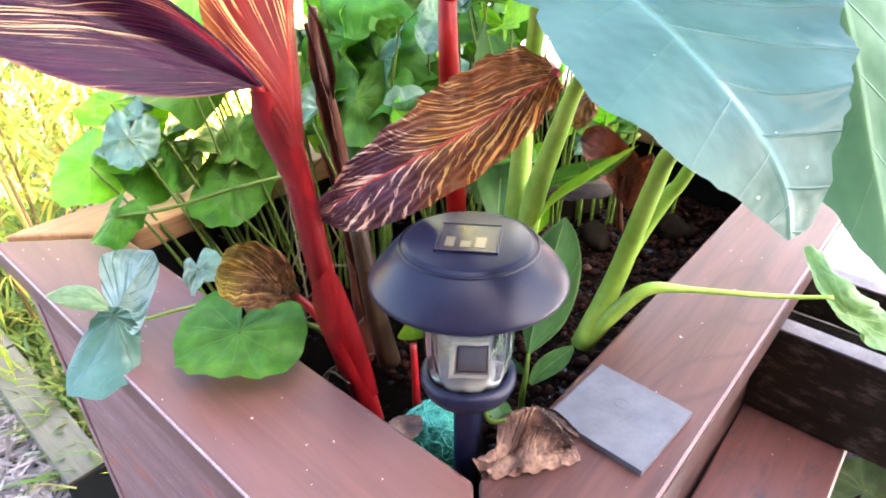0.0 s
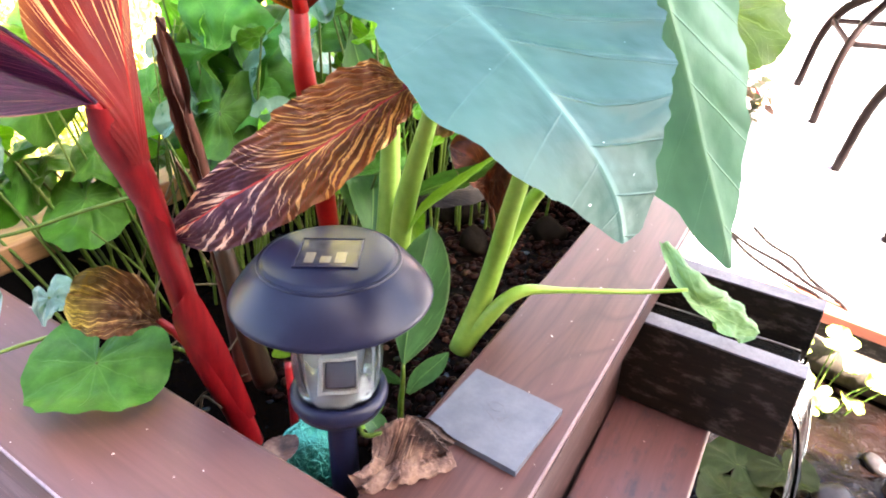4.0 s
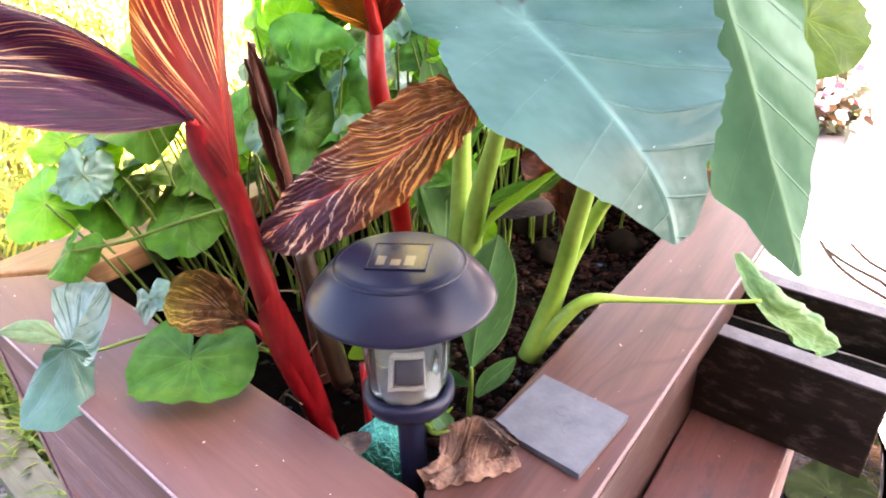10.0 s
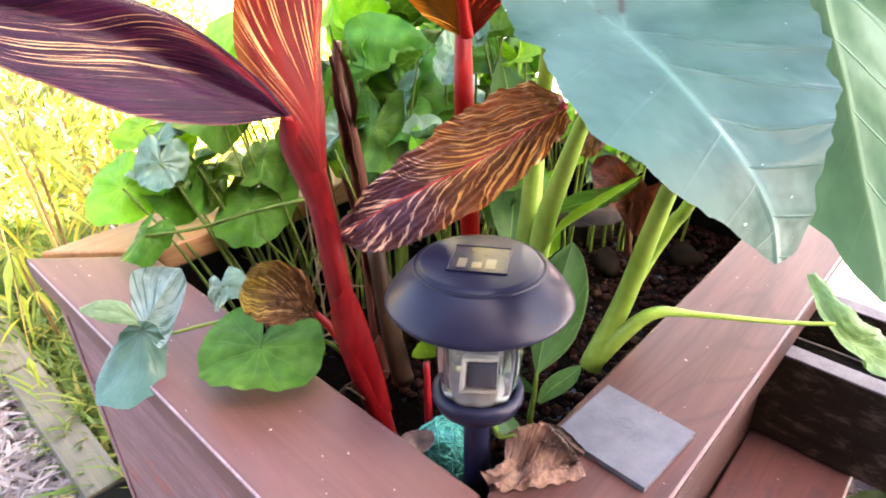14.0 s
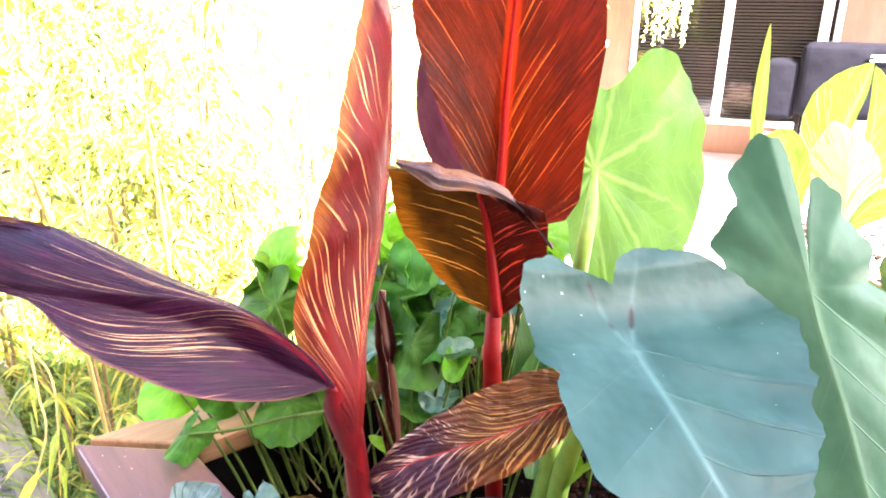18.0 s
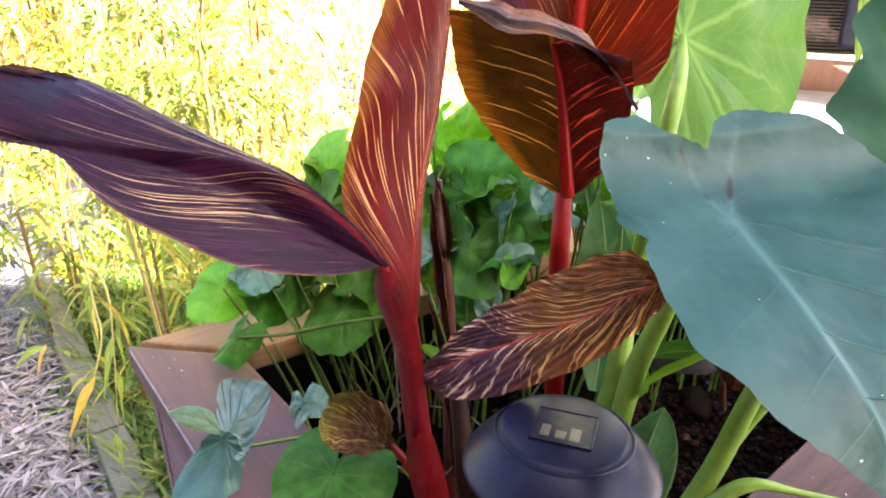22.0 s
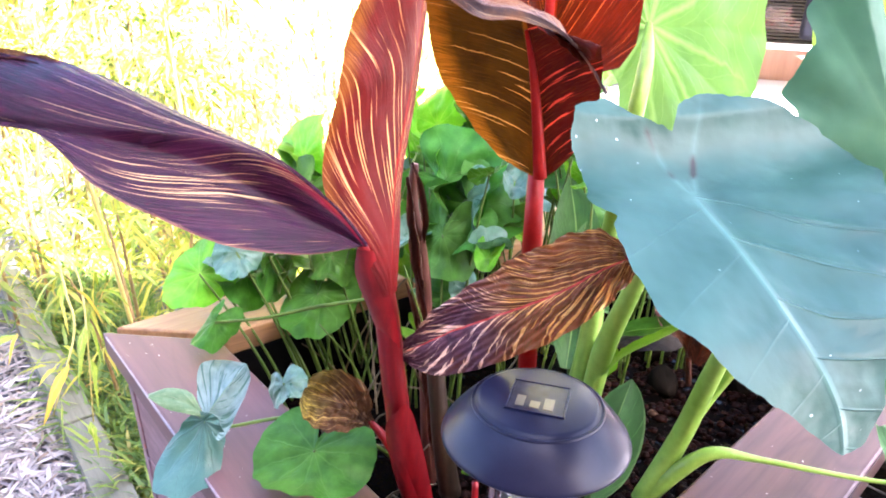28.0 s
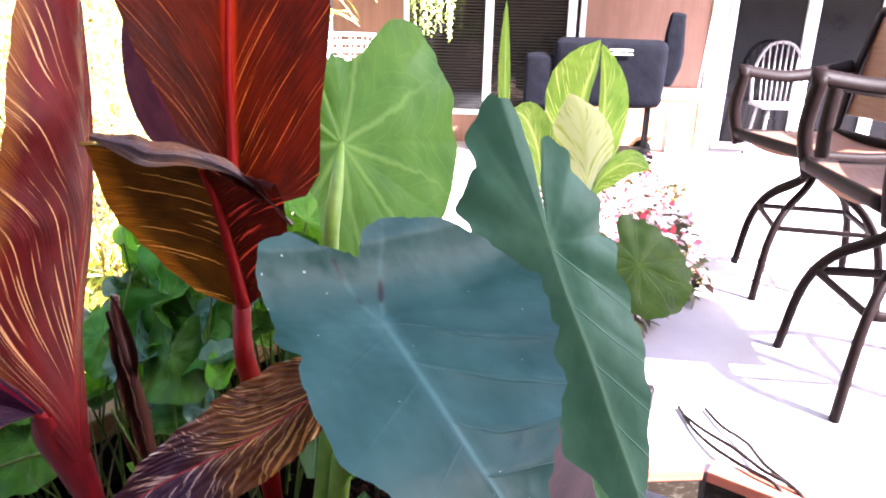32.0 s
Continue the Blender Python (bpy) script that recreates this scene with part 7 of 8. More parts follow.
MAT["redwood"] = wood("red_deck_edge", (0.24, 0.06, 0.035), (0.42, 0.13, 0.08), 0.6, 0.8, 0.3)
for (ax, ay), (bx, by) in (((0.93, 1.66), (1.25, 1.62)), ((1.28, 1.60), (1.62, 1.22))):
    ln = math.hypot(bx - ax, by - ay)
    tagged(part("edge_board", box_bm(0, ln, -0.04, 0.04, 0.086, 0.125, 0.004), MAT["redwood"], None, "", pose(ax, ay, 0, 0, 0, math.degrees(math.atan2(by - ay, bx - ax)))), "red-brown edging board along the patio", "edging", "patio edging")
    tagged(part("pond_wall", box_bm(0, ln, -0.035, 0.035, -0.045, 0.0855, 0.003), MAT["wet_wood"], None, "", pose(ax, ay, 0, 0, 0, math.degrees(math.atan2(by - ay, bx - ax)))), "dark wet board wall of the pond", "pond wall", "pond walls")
MAT["hose"] = plain("dark_cord", (0.006, 0.004, 0.004), (0.016, 0.010, 0.009), 50, 0.5, spec=0.1)
for pts in ([(1.37, 1.95, 0.11), (1.345, 1.82, 0.112), (1.34, 1.69, 0.125), (1.36, 1.56, 0.14), (1.41, 1.46, 0.135), (1.44, 1.40, 0.05), (1.43, 1.36, 0.01)],
            [(1.46, 1.92, 0.11), (1.45, 1.80, 0.115), (1.46, 1.68, 0.13), (1.44, 1.56, 0.135), (1.46, 1.45, 0.13), (1.54, 1.40, 0.06), (1.58, 1.36, 0.0)],
            [(1.36, 1.90, 0.11), (1.355, 1.76, 0.135), (1.37, 1.62, 0.16), (1.40, 1.52, 0.15), (1.46, 1.42, 0.13), (1.50, 1.30, 0.02)]):
    tagged(tube("cord", pts, [0.006, 0.006, 0.006], MAT["hose"], None, "", 30, 8), "dark garden cord running from patio into the pond", "cord", "pond cords")
pads = thing("pond_plant", "clump of bright yellow-green round pond leaves", "pond plant")
MAT["pond_leaf"] = radial_leaf("pond_leaf", (0.18, 0.26, 0.03), (0.38, 0.40, 0.10), (0.44, 0.46, 0.18), 0.3, 0.35, 9.0, show=0.2)
rnd = random.Random(52)
for q in range(13):
    c = Vector((1.25 + rnd.uniform(-0.11, 0.13), 1.17 + rnd.uniform(-0.11, 0.11), rnd.uniform(0.07, 0.20)))
    az = rnd.uniform(0, 6.28)
    rib = Vector((math.cos(az), math.sin(az), rnd.uniform(-0.3, 0.2))).normalized()
    ac = rib.cross(Vector((rnd.uniform(-0.5, 0.5), rnd.uniform(-0.9, 0.0), 1.0))).normalized()
    r = rnd.uniform(0.026, 0.042)
    marsh_leaf(pads, (c, rib * r, ac, r), "pond_leaf", q * 2.1, KIDNEY, 0.1, 0.15, 0.02, (c.x * 0.5 + 0.60, c.y * 0.5 + 0.59, 0.0))
low = thing("pond_plant", "broad dull green leaves lying low on the pond", "pond plant")
for q, (px, py, r, az) in enumerate(((0.905, 0.985, 0.085, 0.6), (0.840, 0.905, 0.075, 2.4), (0.995, 0.945, 0.075, 4.4))):
    marsh_leaf(low, ((px, py, 0.045 + 0.008 * q), (math.cos(az) * r, math.sin(az) * r, 0.004), (-math.sin(az), math.cos(az), 0.06), r), "pond_dull", q * 3.7, KIDNEY, 0.05, 0.1, 0.02, (px + 0.03, py + 0.03, 0.0), "", 0.05)
MAT["pond_stone"] = plain("wet_brown_stone", (0.008, 0.006, 0.006), (0.024, 0.020, 0.020), 30, 0.35, relief=0.5, dist=0.004, spec=0.2)
for px, s in (((1.094, 0.887, 0.020), 0.045), ((1.263, 0.874, 0.020), 0.05), ((1.259, 0.960, 0.020), 0.03)):
    v, f = rock_data((0, 0, 0), s, rnd, 9, 14)
    tagged(put("stone", mesh_of("stone", v, f, MAT["pond_stone"]), None, "", pose(px[0], px[1], 0.018)), "wet brown-grey stone in the pond", "stone", "pond stones")

# ---- edging, mulch, weeds beside the planter ----
EDGE_A, EDGE_B = Vector((-1.364, 1.532, 0.100)), Vector((-0.766, 0.961, 0.100))
ed = (EDGE_B - EDGE_A)
for k, (off, z0, z1) in enumerate(((0.0, 0.0, 0.10),)):
    ang = math.degrees(math.atan2(ed.y, ed.x))
    timber = thing("timber_edging", "weathered grey timber edging lying on the ground", "timber edging", at=pose(EDGE_A.x, EDGE_A.y, 0, 0, 0, ang))
    cuts = [-1.6, -0.95, -0.28, 0.12, ed.length - 0.10]
    for j, (a, b) in enumerate(zip(cuts, cuts[1:])):
        part("timber", box_bm(a + 0.003, b - 0.003, -0.045, 0.045, 0.0, 0.10 - 0.003 * (j % 2), 0.006), MAT["grey_timber"], timber)
    # Solid block; near-black colour draws the dark of its hollow.
    tagged(part("end_block", box_bm(ed.length - 0.095, ed.length + 0.05, -0.05, 0.07, 0.0, 0.095, 0.006), MAT["liner"], None, "", pose(EDGE_A.x, EDGE_A.y, 0, 0, 0, ang)), "dark hollow block at the timber's end", "block")
    tagged(part("end_block", box_bm(ed.length + 0.055, ed.length + 0.22, -0.06, 0.06, 0.0, 0.09, 0.006), MAT["moss_log"], None, "", pose(EDGE_A.x, EDGE_A.y, 0, 0, 0, ang)), "mossy wooden block at the timber's end", "block")


def sliver_mat(name, stops, through=0.0, rough=0.7):
    n = Nodes(name)
    return n.surface(n.ramp(n.island(), stops), rough, through=through)


MAT["straw"] = sliver_mat("dry_bamboo_litter", [(0.0, (0.10, 0.085, 0.08)), (0.4, (0.22, 0.19, 0.185)), (0.8, (0.40, 0.36, 0.355)), (1.0, (0.20, 0.14, 0.10))])
MAT["blade_green"] = sliver_mat("grass_blade", [(0.0, (0.038, 0.095, 0.010)), (0.5, (0.095, 0.18, 0.024)), (0.85, (0.20, 0.26, 0.04)), (1.0, (0.30, 0.25, 0.07))], 0.3, 0.5)
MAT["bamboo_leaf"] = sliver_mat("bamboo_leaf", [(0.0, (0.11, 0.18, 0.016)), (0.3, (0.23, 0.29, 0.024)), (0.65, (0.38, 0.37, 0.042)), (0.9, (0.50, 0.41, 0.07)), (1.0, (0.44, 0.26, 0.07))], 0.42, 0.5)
# Darker green copy: shade on the near culms is put into leaf colour.
MAT["bamboo_shaded"] = sliver_mat("shaded_bamboo_leaf", [(0.0, (0.055, 0.10, 0.010)), (0.4, (0.125, 0.18, 0.018)), (0.75, (0.24, 0.26, 0.032)), (1.0, (0.32, 0.21, 0.06))], 0.36, 0.5)
MAT["chip"] = sliver_mat("gravel_chip", [(0.0, (0.05, 0.052, 0.065)), (0.5, (0.12, 0.122, 0.145)), (1.0, (0.24, 0.24, 0.27))])


def sliver(p, d, n, w, ln, droop=0.15):
    """A narrow pointed leaf of six vertices: two quads bent along their length."""
    d, n = d.normalized(), n.normalized()
    s = d.cross(n).normalized() * w
    m1 = p + d * ln * 0.35
    m2 = p + d * ln * 0.7 - Vector((0, 0, 1)) * droop * ln * 0.4
    e = p + d * ln - Vector((0, 0, 1)) * droop * ln
    return [p, m1 - s, m1 + s, m2 - s * 0.75, m2 + s * 0.75, e], [(0, 1, 2), (1, 3, 4, 2), (3, 5, 4)]


rnd = random.Random(31)
lit = []
for _ in range(3300):
    a = rnd.triangular(-1.3, 1.25, 1.0)
    off = rnd.gauss(0.20, 0.12)
    p = EDGE_A + ed * a + Vector((ed.y, -ed.x, 0)).normalized() * -off * -1.0
    p.z = rnd.uniform(0.006, 0.03)
    az = rnd.uniform(0, 6.28)
    lit.append(sliver(p, Vector((math.cos(az), math.sin(az), rnd.uniform(-0.1, 0.25))), Vector((rnd.uniform(-.4, .4), rnd.uniform(-.4, .4), 1)), rnd.uniform(0.003, 0.007), rnd.uniform(0.05, 0.12), 0.1))
scatter("bamboo_litter", lit, MAT["straw"], "pale dry bamboo leaf litter on the gravel", "leaf litter")
chips = []
for _ in range(4200):
    p = EDGE_A + ed * rnd.uniform(-2.2, 1.0) + Vector((ed.y, -ed.x, 0)).normalized() * rnd.uniform(0.1, 1.3)
    chips.append(rock_data((p.x, p.y, 0.004), rnd.uniform(0.005, 0.012), rnd, 2, 5))
scatter("gravel_chips", chips, MAT["chip"], "loose grey gravel chips", "gravel")
weeds = []
for _ in range(4200):
    a = rnd.uniform(-1.2, 1.08)
    p = EDGE_A + ed * a + Vector((ed.y, -ed.x, 0)).normalized() * -rnd.uniform(0.03, 0.40)
    p.z = 0.0
    az = rnd.uniform(0, 6.28)
    weeds.append(sliver(p, Vector((math.cos(az) * 0.6, math.sin(az) * 0.6, rnd.uniform(0.3, 1.2))), Vector((math.cos(az), math.sin(az), 0.5)), rnd.uniform(0.002, 0.007), rnd.uniform(0.08, 0.30), 0.3))
scatter("weeds", weeds, MAT["blade_green"], "green weeds and grass between planter and timber", "weeds")
sprouts = []
for _ in range(2600):
    p = Vector((rnd.uniform(-2.3, -0.4), rnd.uniform(2.4, 4.3), 0.0))
    az = rnd.uniform(0, 6.28)
    sprouts.append(sliver(p, Vector((math.cos(az) * 0.6, math.sin(az) * 0.6, rnd.uniform(0.3, 1.2))), Vector((math.cos(az), math.sin(az), 0.5)), rnd.uniform(0.006, 0.012), rnd.uniform(0.12, 0.38), 0.4))
scatter("bamboo_sprouts", sprouts, MAT["bamboo_leaf"], "low yellow-green bamboo sprouts behind the planter", "bamboo")


# ---- bamboo ----
MAT["hang_leaf"] = striped_leaf("hanging_bamboo_leaf", (0.16, 0.27, 0.03), (0.34, 0.42, 0.05), (0.42, 0.46, 0.10), (0.40, 0.46, 0.12), 8, 0.7, 0.2, 0.35, glow=(1.0, 1.0, 0.4))
MAT["gold_leaf"] = striped_leaf("yellowed_bamboo_leaf", (0.55, 0.33, 0.03), (0.70, 0.50, 0.06), (0.74, 0.60, 0.14), (0.66, 0.5, 0.1), 8, 0.7, 0.2, 0.35, glow=(1.0, 0.9, 0.4))
B0 = Vector((-0.894, 1.059, 1.001))
spray = thing("bamboo_branch", "drooping bamboo branch with green and yellowed leaves by the planter", "bamboo")
MAT["twig"] = plain("straw_twig", (0.34, 0.28, 0.06), (0.50, 0.42, 0.12), 40, 0.5)
tube("branch", [(-0.894, 1.059, 1.001), (-0.844, 0.998, 0.918), (-0.796, 0.939, 0.839), (-0.766, 0.898, 0.780), (-0.765, 0.803, 0.676)], [0.003, 0.0025, 0.002, 0.0012], MAT["twig"], spray, "", 24, 6)
tube("culm", [(B0.x - 0.10, B0.y + 0.34, 0.0), (B0.x - 0.09, B0.y + 0.30, 0.55), (B0.x - 0.05, B0.y + 0.16, B0.z + 0.16), B0], [0.006, 0.0055, 0.004, 0.003], MAT["twig"], spray, "", 20, 7)
tube("branch", [(-0.835, 0.993, 0.894), (-0.784, 0.962, 0.862), (-0.749, 0.912, 0.801), (-0.708, 0.821, 0.658)], [0.002, 0.0018, 0.001], MAT["twig"], spray, "", 18, 6)
for q, (a, b, w, mt) in enumerate((
    ((-0.764, 0.928, 0.847), (-0.719, 0.914, 0.790), 0.009, "gold_leaf"), ((-0.760, 0.861, 0.741), (-0.762, 0.775, 0.678), 0.009, "gold_leaf"), ((-0.782, 0.814, 0.707), (-0.819, 0.765, 0.694), 0.008, "hang_leaf"),
    ((-0.748, 0.907, 0.793), (-0.737, 0.841, 0.710), 0.009, "hang_leaf"), ((-0.745, 0.912, 0.796), (-0.714, 0.879, 0.734), 0.008, "hang_leaf"), ((-0.734, 0.882, 0.741), (-0.703, 0.831, 0.663), 0.011, "hang_leaf"),
    ((-0.759, 0.822, 0.692), (-0.735, 0.774, 0.633), 0.009, "hang_leaf"), ((-0.712, 0.819, 0.659), (-0.684, 0.784, 0.613), 0.007, "hang_leaf"), ((-0.820, 0.957, 0.856), (-0.837, 0.900, 0.811), 0.008, "hang_leaf"),
    ((-0.814, 0.954, 0.841), (-0.789, 0.909, 0.782), 0.008, "hang_leaf"), ((-0.870, 0.891, 0.774), (-0.866, 0.851, 0.735), 0.010, "gold_leaf"), ((-0.871, 0.889, 0.772), (-0.900, 0.842, 0.749), 0.008, "hang_leaf"),
    ((-0.906, 1.012, 0.914), (-0.942, 0.980, 0.917), 0.006, "hang_leaf"), ((-0.783, 1.026, 0.877), (-0.724, 1.005, 0.857), 0.009, "hang_leaf"), ((-0.752, 0.968, 0.827), (-0.694, 0.963, 0.795), 0.009, "hang_leaf"),
    ((-0.943, 1.058, 0.932), (-0.935, 1.076, 0.960), 0.008, "hang_leaf"), ((-0.822, 1.087, 0.929), (-0.773, 1.044, 0.846), 0.009, "hang_leaf"), ((-0.946, 1.024, 0.866), (-0.964, 0.985, 0.824), 0.008, "hang_leaf"),
)):
    a, b = Vector(a), Vector(b)
    mid = a.lerp(b, 0.5) + Vector((0.0, 0.0, 0.012))
    blade("leaf", [a, mid, b], (0.6 + 0.3 * math.sin(q * 2.0), -0.5, 0.4 * math.cos(q * 3.1)), (w, w), MAT[mt], spray, "", fold=(0.25, 0.25), curl=(0.1, 0.1), ripple=0.02, peak=0.35, start=0.1, seed=q, nu=14, nv=3)
MAT["culm"] = plain("bamboo_culm", (0.09, 0.055, 0.02), (0.24, 0.16, 0.05), 30, 0.45)


# Near-white copy: strong sun on the far leaves is painted into the colour.
MAT["bamboo_sunlit"] = sliver_mat("sunlit_bamboo_leaf", [(0.0, (0.56, 0.54, 0.10)), (0.4, (0.78, 0.74, 0.24)), (0.8, (0.86, 0.82, 0.40)), (1.0, (0.68, 0.50, 0.16))], 0.5, 0.5)


def bamboo(x, y, h, seed, leaves, low=0.15, lean=0.12, size=1.0, leaf="bamboo_leaf"):
    """One culm with nodes, twigs and drooping leaves."""
    rnd = random.Random(seed)
    top = thing("bamboo", "slender bamboo culm with yellow-green drooping leaves", "bamboo", "bamboo thicket")
    dx, dy = rnd.uniform(-lean, lean) * h, rnd.uniform(-lean, lean) * h
    line = [Vector((x, y, 0)), Vector((x + dx * 0.25, y + dy * 0.25, h * 0.45)), Vector((x + dx * 0.6, y + dy * 0.6, h * 0.8)), Vector((x + dx, y + dy, h))]
    tube("culm", line, [0.009 * size, 0.0085 * size, 0.006 * size, 0.002], MAT["culm"], top, "", 16, 6)
    pts = spline(line, 40)
    verts, faces = [], []
    twigs = max(6, leaves // 7)
    for _ in range(twigs):
        k = rnd.uniform(low, 1.0)
        c = pts[int(k * 40)]
        az = rnd.uniform(0, 6.28)
        tw = Vector((math.cos(az), math.sin(az), rnd.uniform(0.1, 0.7))) * rnd.uniform(0.10, 0.32) * size
        v, f, _ = tube_data([c, c + tw * 0.5 + Vector((0, 0, 0.02)), c + tw], [0.0018, 0.0014, 0.0008], 3, 3)
        o = len(verts)
        verts += v
        faces += [tuple(i + o for i in q) for q in f]
        for _ in range(7):
            p = c + tw * rnd.uniform(0.3, 1.0)
            a2 = az + rnd.uniform(-1.3, 1.3)
            v, f = sliver(p, Vector((math.cos(a2), math.sin(a2), rnd.uniform(-0.9, 0.4))), Vector((rnd.uniform(-.6, .6), rnd.uniform(-.9, .1), 1)), rnd.uniform(0.0045, 0.0095) * size, rnd.uniform(0.07, 0.16) * size, 0.35)
            o = len(verts)
            verts += v
            faces += [tuple(i + o for i in q) for q in f]
    put("foliage", mesh_of("foliage", verts, faces, MAT[leaf]), top)
    return top


MAT["fence_red"] = wood("orange_fence_board", (0.30, 0.10, 0.035), (0.46, 0.18, 0.07), 0.6, 0.5, 0.2, 2)
FA, FB = Vector((-5.190, 4.605, 0.626)), Vector((-4.542, 5.744, 0.494))
fdir = (FB - FA).to_2d()
fence = thing("board_fence", "orange-brown board fence behind the bamboo", "fence", at=pose(FA.x, FA.y, 0, 0, 0, math.degrees(math.atan2(fdir.y, fdir.x))))
for k in range(int(fdir.length / 0.15) + 1):
    part("board", box_bm(0.15 * k, 0.15 * k + 0.138, -0.01, 0.01, 0.05, 1.72 + 0.02 * math.sin(k * 2.1), 0.003), MAT["fence_red"], fence)
part("rail", box_bm(-0.05, fdir.length + 0.1, 0.012, 0.05, 1.2, 1.29, 0.003), MAT["fence_red"], fence)
rnd = random.Random(77)
for q in range(20):
    bamboo(rnd.uniform(-2.05, -0.85), rnd.uniform(1.85, 2.6), rnd.uniform(0.9, 1.8), 100 + q, 190, 0.10, 0.10, 0.8, "bamboo_shaded")
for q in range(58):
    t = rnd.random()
    bamboo(-3.4 + 3.5 * t + rnd.uniform(-0.3, 0.3), 2.5 + 1.6 * t + rnd.uniform(-0.4, 1.5), rnd.uniform(2.2, 3.6) * (1.0 - 0.74 * t), 200 + q, 420 if t < 0.42 else 220, 0.05, 0.14, 1.1, "bamboo_shaded" if t < 0.26 else "bamboo_leaf" if t < 0.36 else "bamboo_sunlit")
for q in range(20):
    bamboo(rnd.uniform(-5.5, -1.2), rnd.uniform(4.6, 6.5), rnd.uniform(1.8, 3.2), 400 + q, 260, 0.02, 0.12, 1.7, "bamboo_sunlit")
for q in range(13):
    bamboo(rnd.uniform(-1.9, 0.35), rnd.uniform(4.8, 6.8), rnd.uniform(3.0, 4.4), 500 + q, 300, 0.15, 0.10, 1.6, "bamboo_sunlit")
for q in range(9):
    bamboo(rnd.uniform(-1.3, 0.3), rnd.uniform(5.2, 6.8), rnd.uniform(4.2, 5.2), 600 + q, 240, 0.35, 0.06, 1.6, "bamboo_sunlit")
for q in range(5):
    bamboo(rnd.uniform(-1.25, -0.95), rnd.uniform(1.45, 1.75), rnd.uniform(0.5, 0.9), 300 + q, 70, 0.15, 0.2, 0.7)

# ---- patio furniture ----
MAT["bronze"] = plain("dark_bronze_metal", (0.0046, 0.0025, 0.0024), (0.0105, 0.0060, 0.0054), 40, 0.5, 0.0, spec=0.05)
MAT["wicker"] = wood("tan_woven_seat", (0.085, 0.030, 0.014), (0.17, 0.066, 0.032), 0.6, 1.6, 0.5)


def bar(name, pts, r, parent, label="", flat=0.55, n=12, mat="bronze"):
    return tube(name, pts, [r, r], MAT[mat], parent, label, n, 10, flat)


def stool(m, turn):
    """A swivel bar stool: four curved legs, braces, post, seat frame, woven seat, back and arms."""
    top = thing("bar_stool", "dark bronze swivel bar stool with arms and woven tan seat", "bar stool", "patio bar stools")
    for k in range(4):
        a = math.pi / 4 + k * math.pi / 2 + radians(turn)
        c, s = math.cos(a), math.sin(a)
        bar("leg", [(0.03 * c, 0.03 * s, 0.60), (0.10 * c, 0.10 * s, 0.50), (0.25 * c, 0.25 * s, 0.40), (0.34 * c, 0.34 * s, 0.26), (0.39 * c, 0.39 * s, 0.0)], 0.026, top, "", 0.7, 18)
        b = a + math.pi / 2
        bar("brace", [(0.305 * c, 0.305 * s, 0.33), (0.305 * math.cos(b), 0.305 * math.sin(b), 0.33)], 0.017, top)
    part("swivel", lathe_bm([(0.05, 0.585), (0.055, 0.60), (0.055, 0.645), (0.16, 0.65), (0.16, 0.662), (0.0, 0.662)], 24), MAT["bronze"], top, smooth=True)
    for sx in (-1, 1):
        bar("seat_rail", [(sx * 0.30, -0.30, 0.69), (sx * 0.30, 0.0, 0.675), (sx * 0.30, 0.27, 0.69)], 0.026, top, "", 0.8)
        bar("arm_post", [(sx * 0.315, -0.27, 0.64), (sx * 0.34, -0.305, 0.80), (sx * 0.33, -0.285, 0.985)], 0.030, top, "", 0.95)
        bar("armrest", [(sx * 0.33, -0.32, 0.985), (sx * 0.34, -0.06, 0.955), (sx * 0.335, 0.14, 0.975), (sx * 0.30, 0.30, 1.01)], 0.032, top, "", 0.5, 16)
        bar("back_post", [(sx * 0.29, 0.27, 0.66), (sx * 0.295, 0.31, 0.95), (sx * 0.29, 0.39, 1.25)], 0.028, top)
    bar("seat_rail", [(-0.30, -0.30, 0.69), (0.30, -0.30, 0.69)], 0.026, top)
    bar("seat_rail", [(-0.30, 0.27, 0.69), (0.30, 0.27, 0.69)], 0.026, top)
    bar("back_rail", [(-0.29, 0.39, 1.25), (0.0, 0.415, 1.28), (0.29, 0.39, 1.25)], 0.026, top)
    seat = bmesh.new()
    bmesh.ops.create_grid(seat, x_segments=14, y_segments=14, size=0.285, matrix=Matrix.Translation((0, -0.01, 0.70)))
    for v in seat.verts:
        v.co.z -= 0.03 * (1 - (v.co.x / 0.285) ** 2)
    r = bmesh.ops.extrude_face_region(seat, geom=seat.faces[:])
    for g in r["geom"]:
        if isinstance(g, bmesh.types.BMVert):
            g.co.z -= 0.022
    bmesh.ops.recalc_face_normals(seat, faces=seat.faces[:])
    part("seat", seat, MAT["wicker"], top, "woven tan seat", smooth=True)
    bk = box_bm(-0.28, 0.28, -0.008, 0.008, 0.0, 0.46, 0.004)
    part("backrest", bk, MAT["wicker"], top, "woven tan back panel", pose(0, 0.305, 0.78, -11))
    top.matrix_basis = m
    return top


stool(pose(2.667, 2.967, 0.10, 0, 0, -92) @ Matrix.Diagonal((1.04, 1.04, 1.12, 1)), -23.5)
stool(pose(2.258, 1.972, 0.10, 0, 0, -108) @ Matrix.Diagonal((1.06, 1.06, 1.17, 1)), 0.0)

# ---- covered grill by the house ----
n = Nodes("navy_cover")
cv = n.noise(n.coords("Object"), 9.0, 5.0, 0.6)
n.surface(n.ramp(cv, [(0.3, (0.0026, 0.0028, 0.0050)), (0.7, (0.0052, 0.0056, 0.0090))]), 0.85, 0.0, n.bump(n.noise(n.coords("Object"), 5.0, 3.0), 0.6, 0.03), spec=0.08)
MAT["cover"] = n.mat
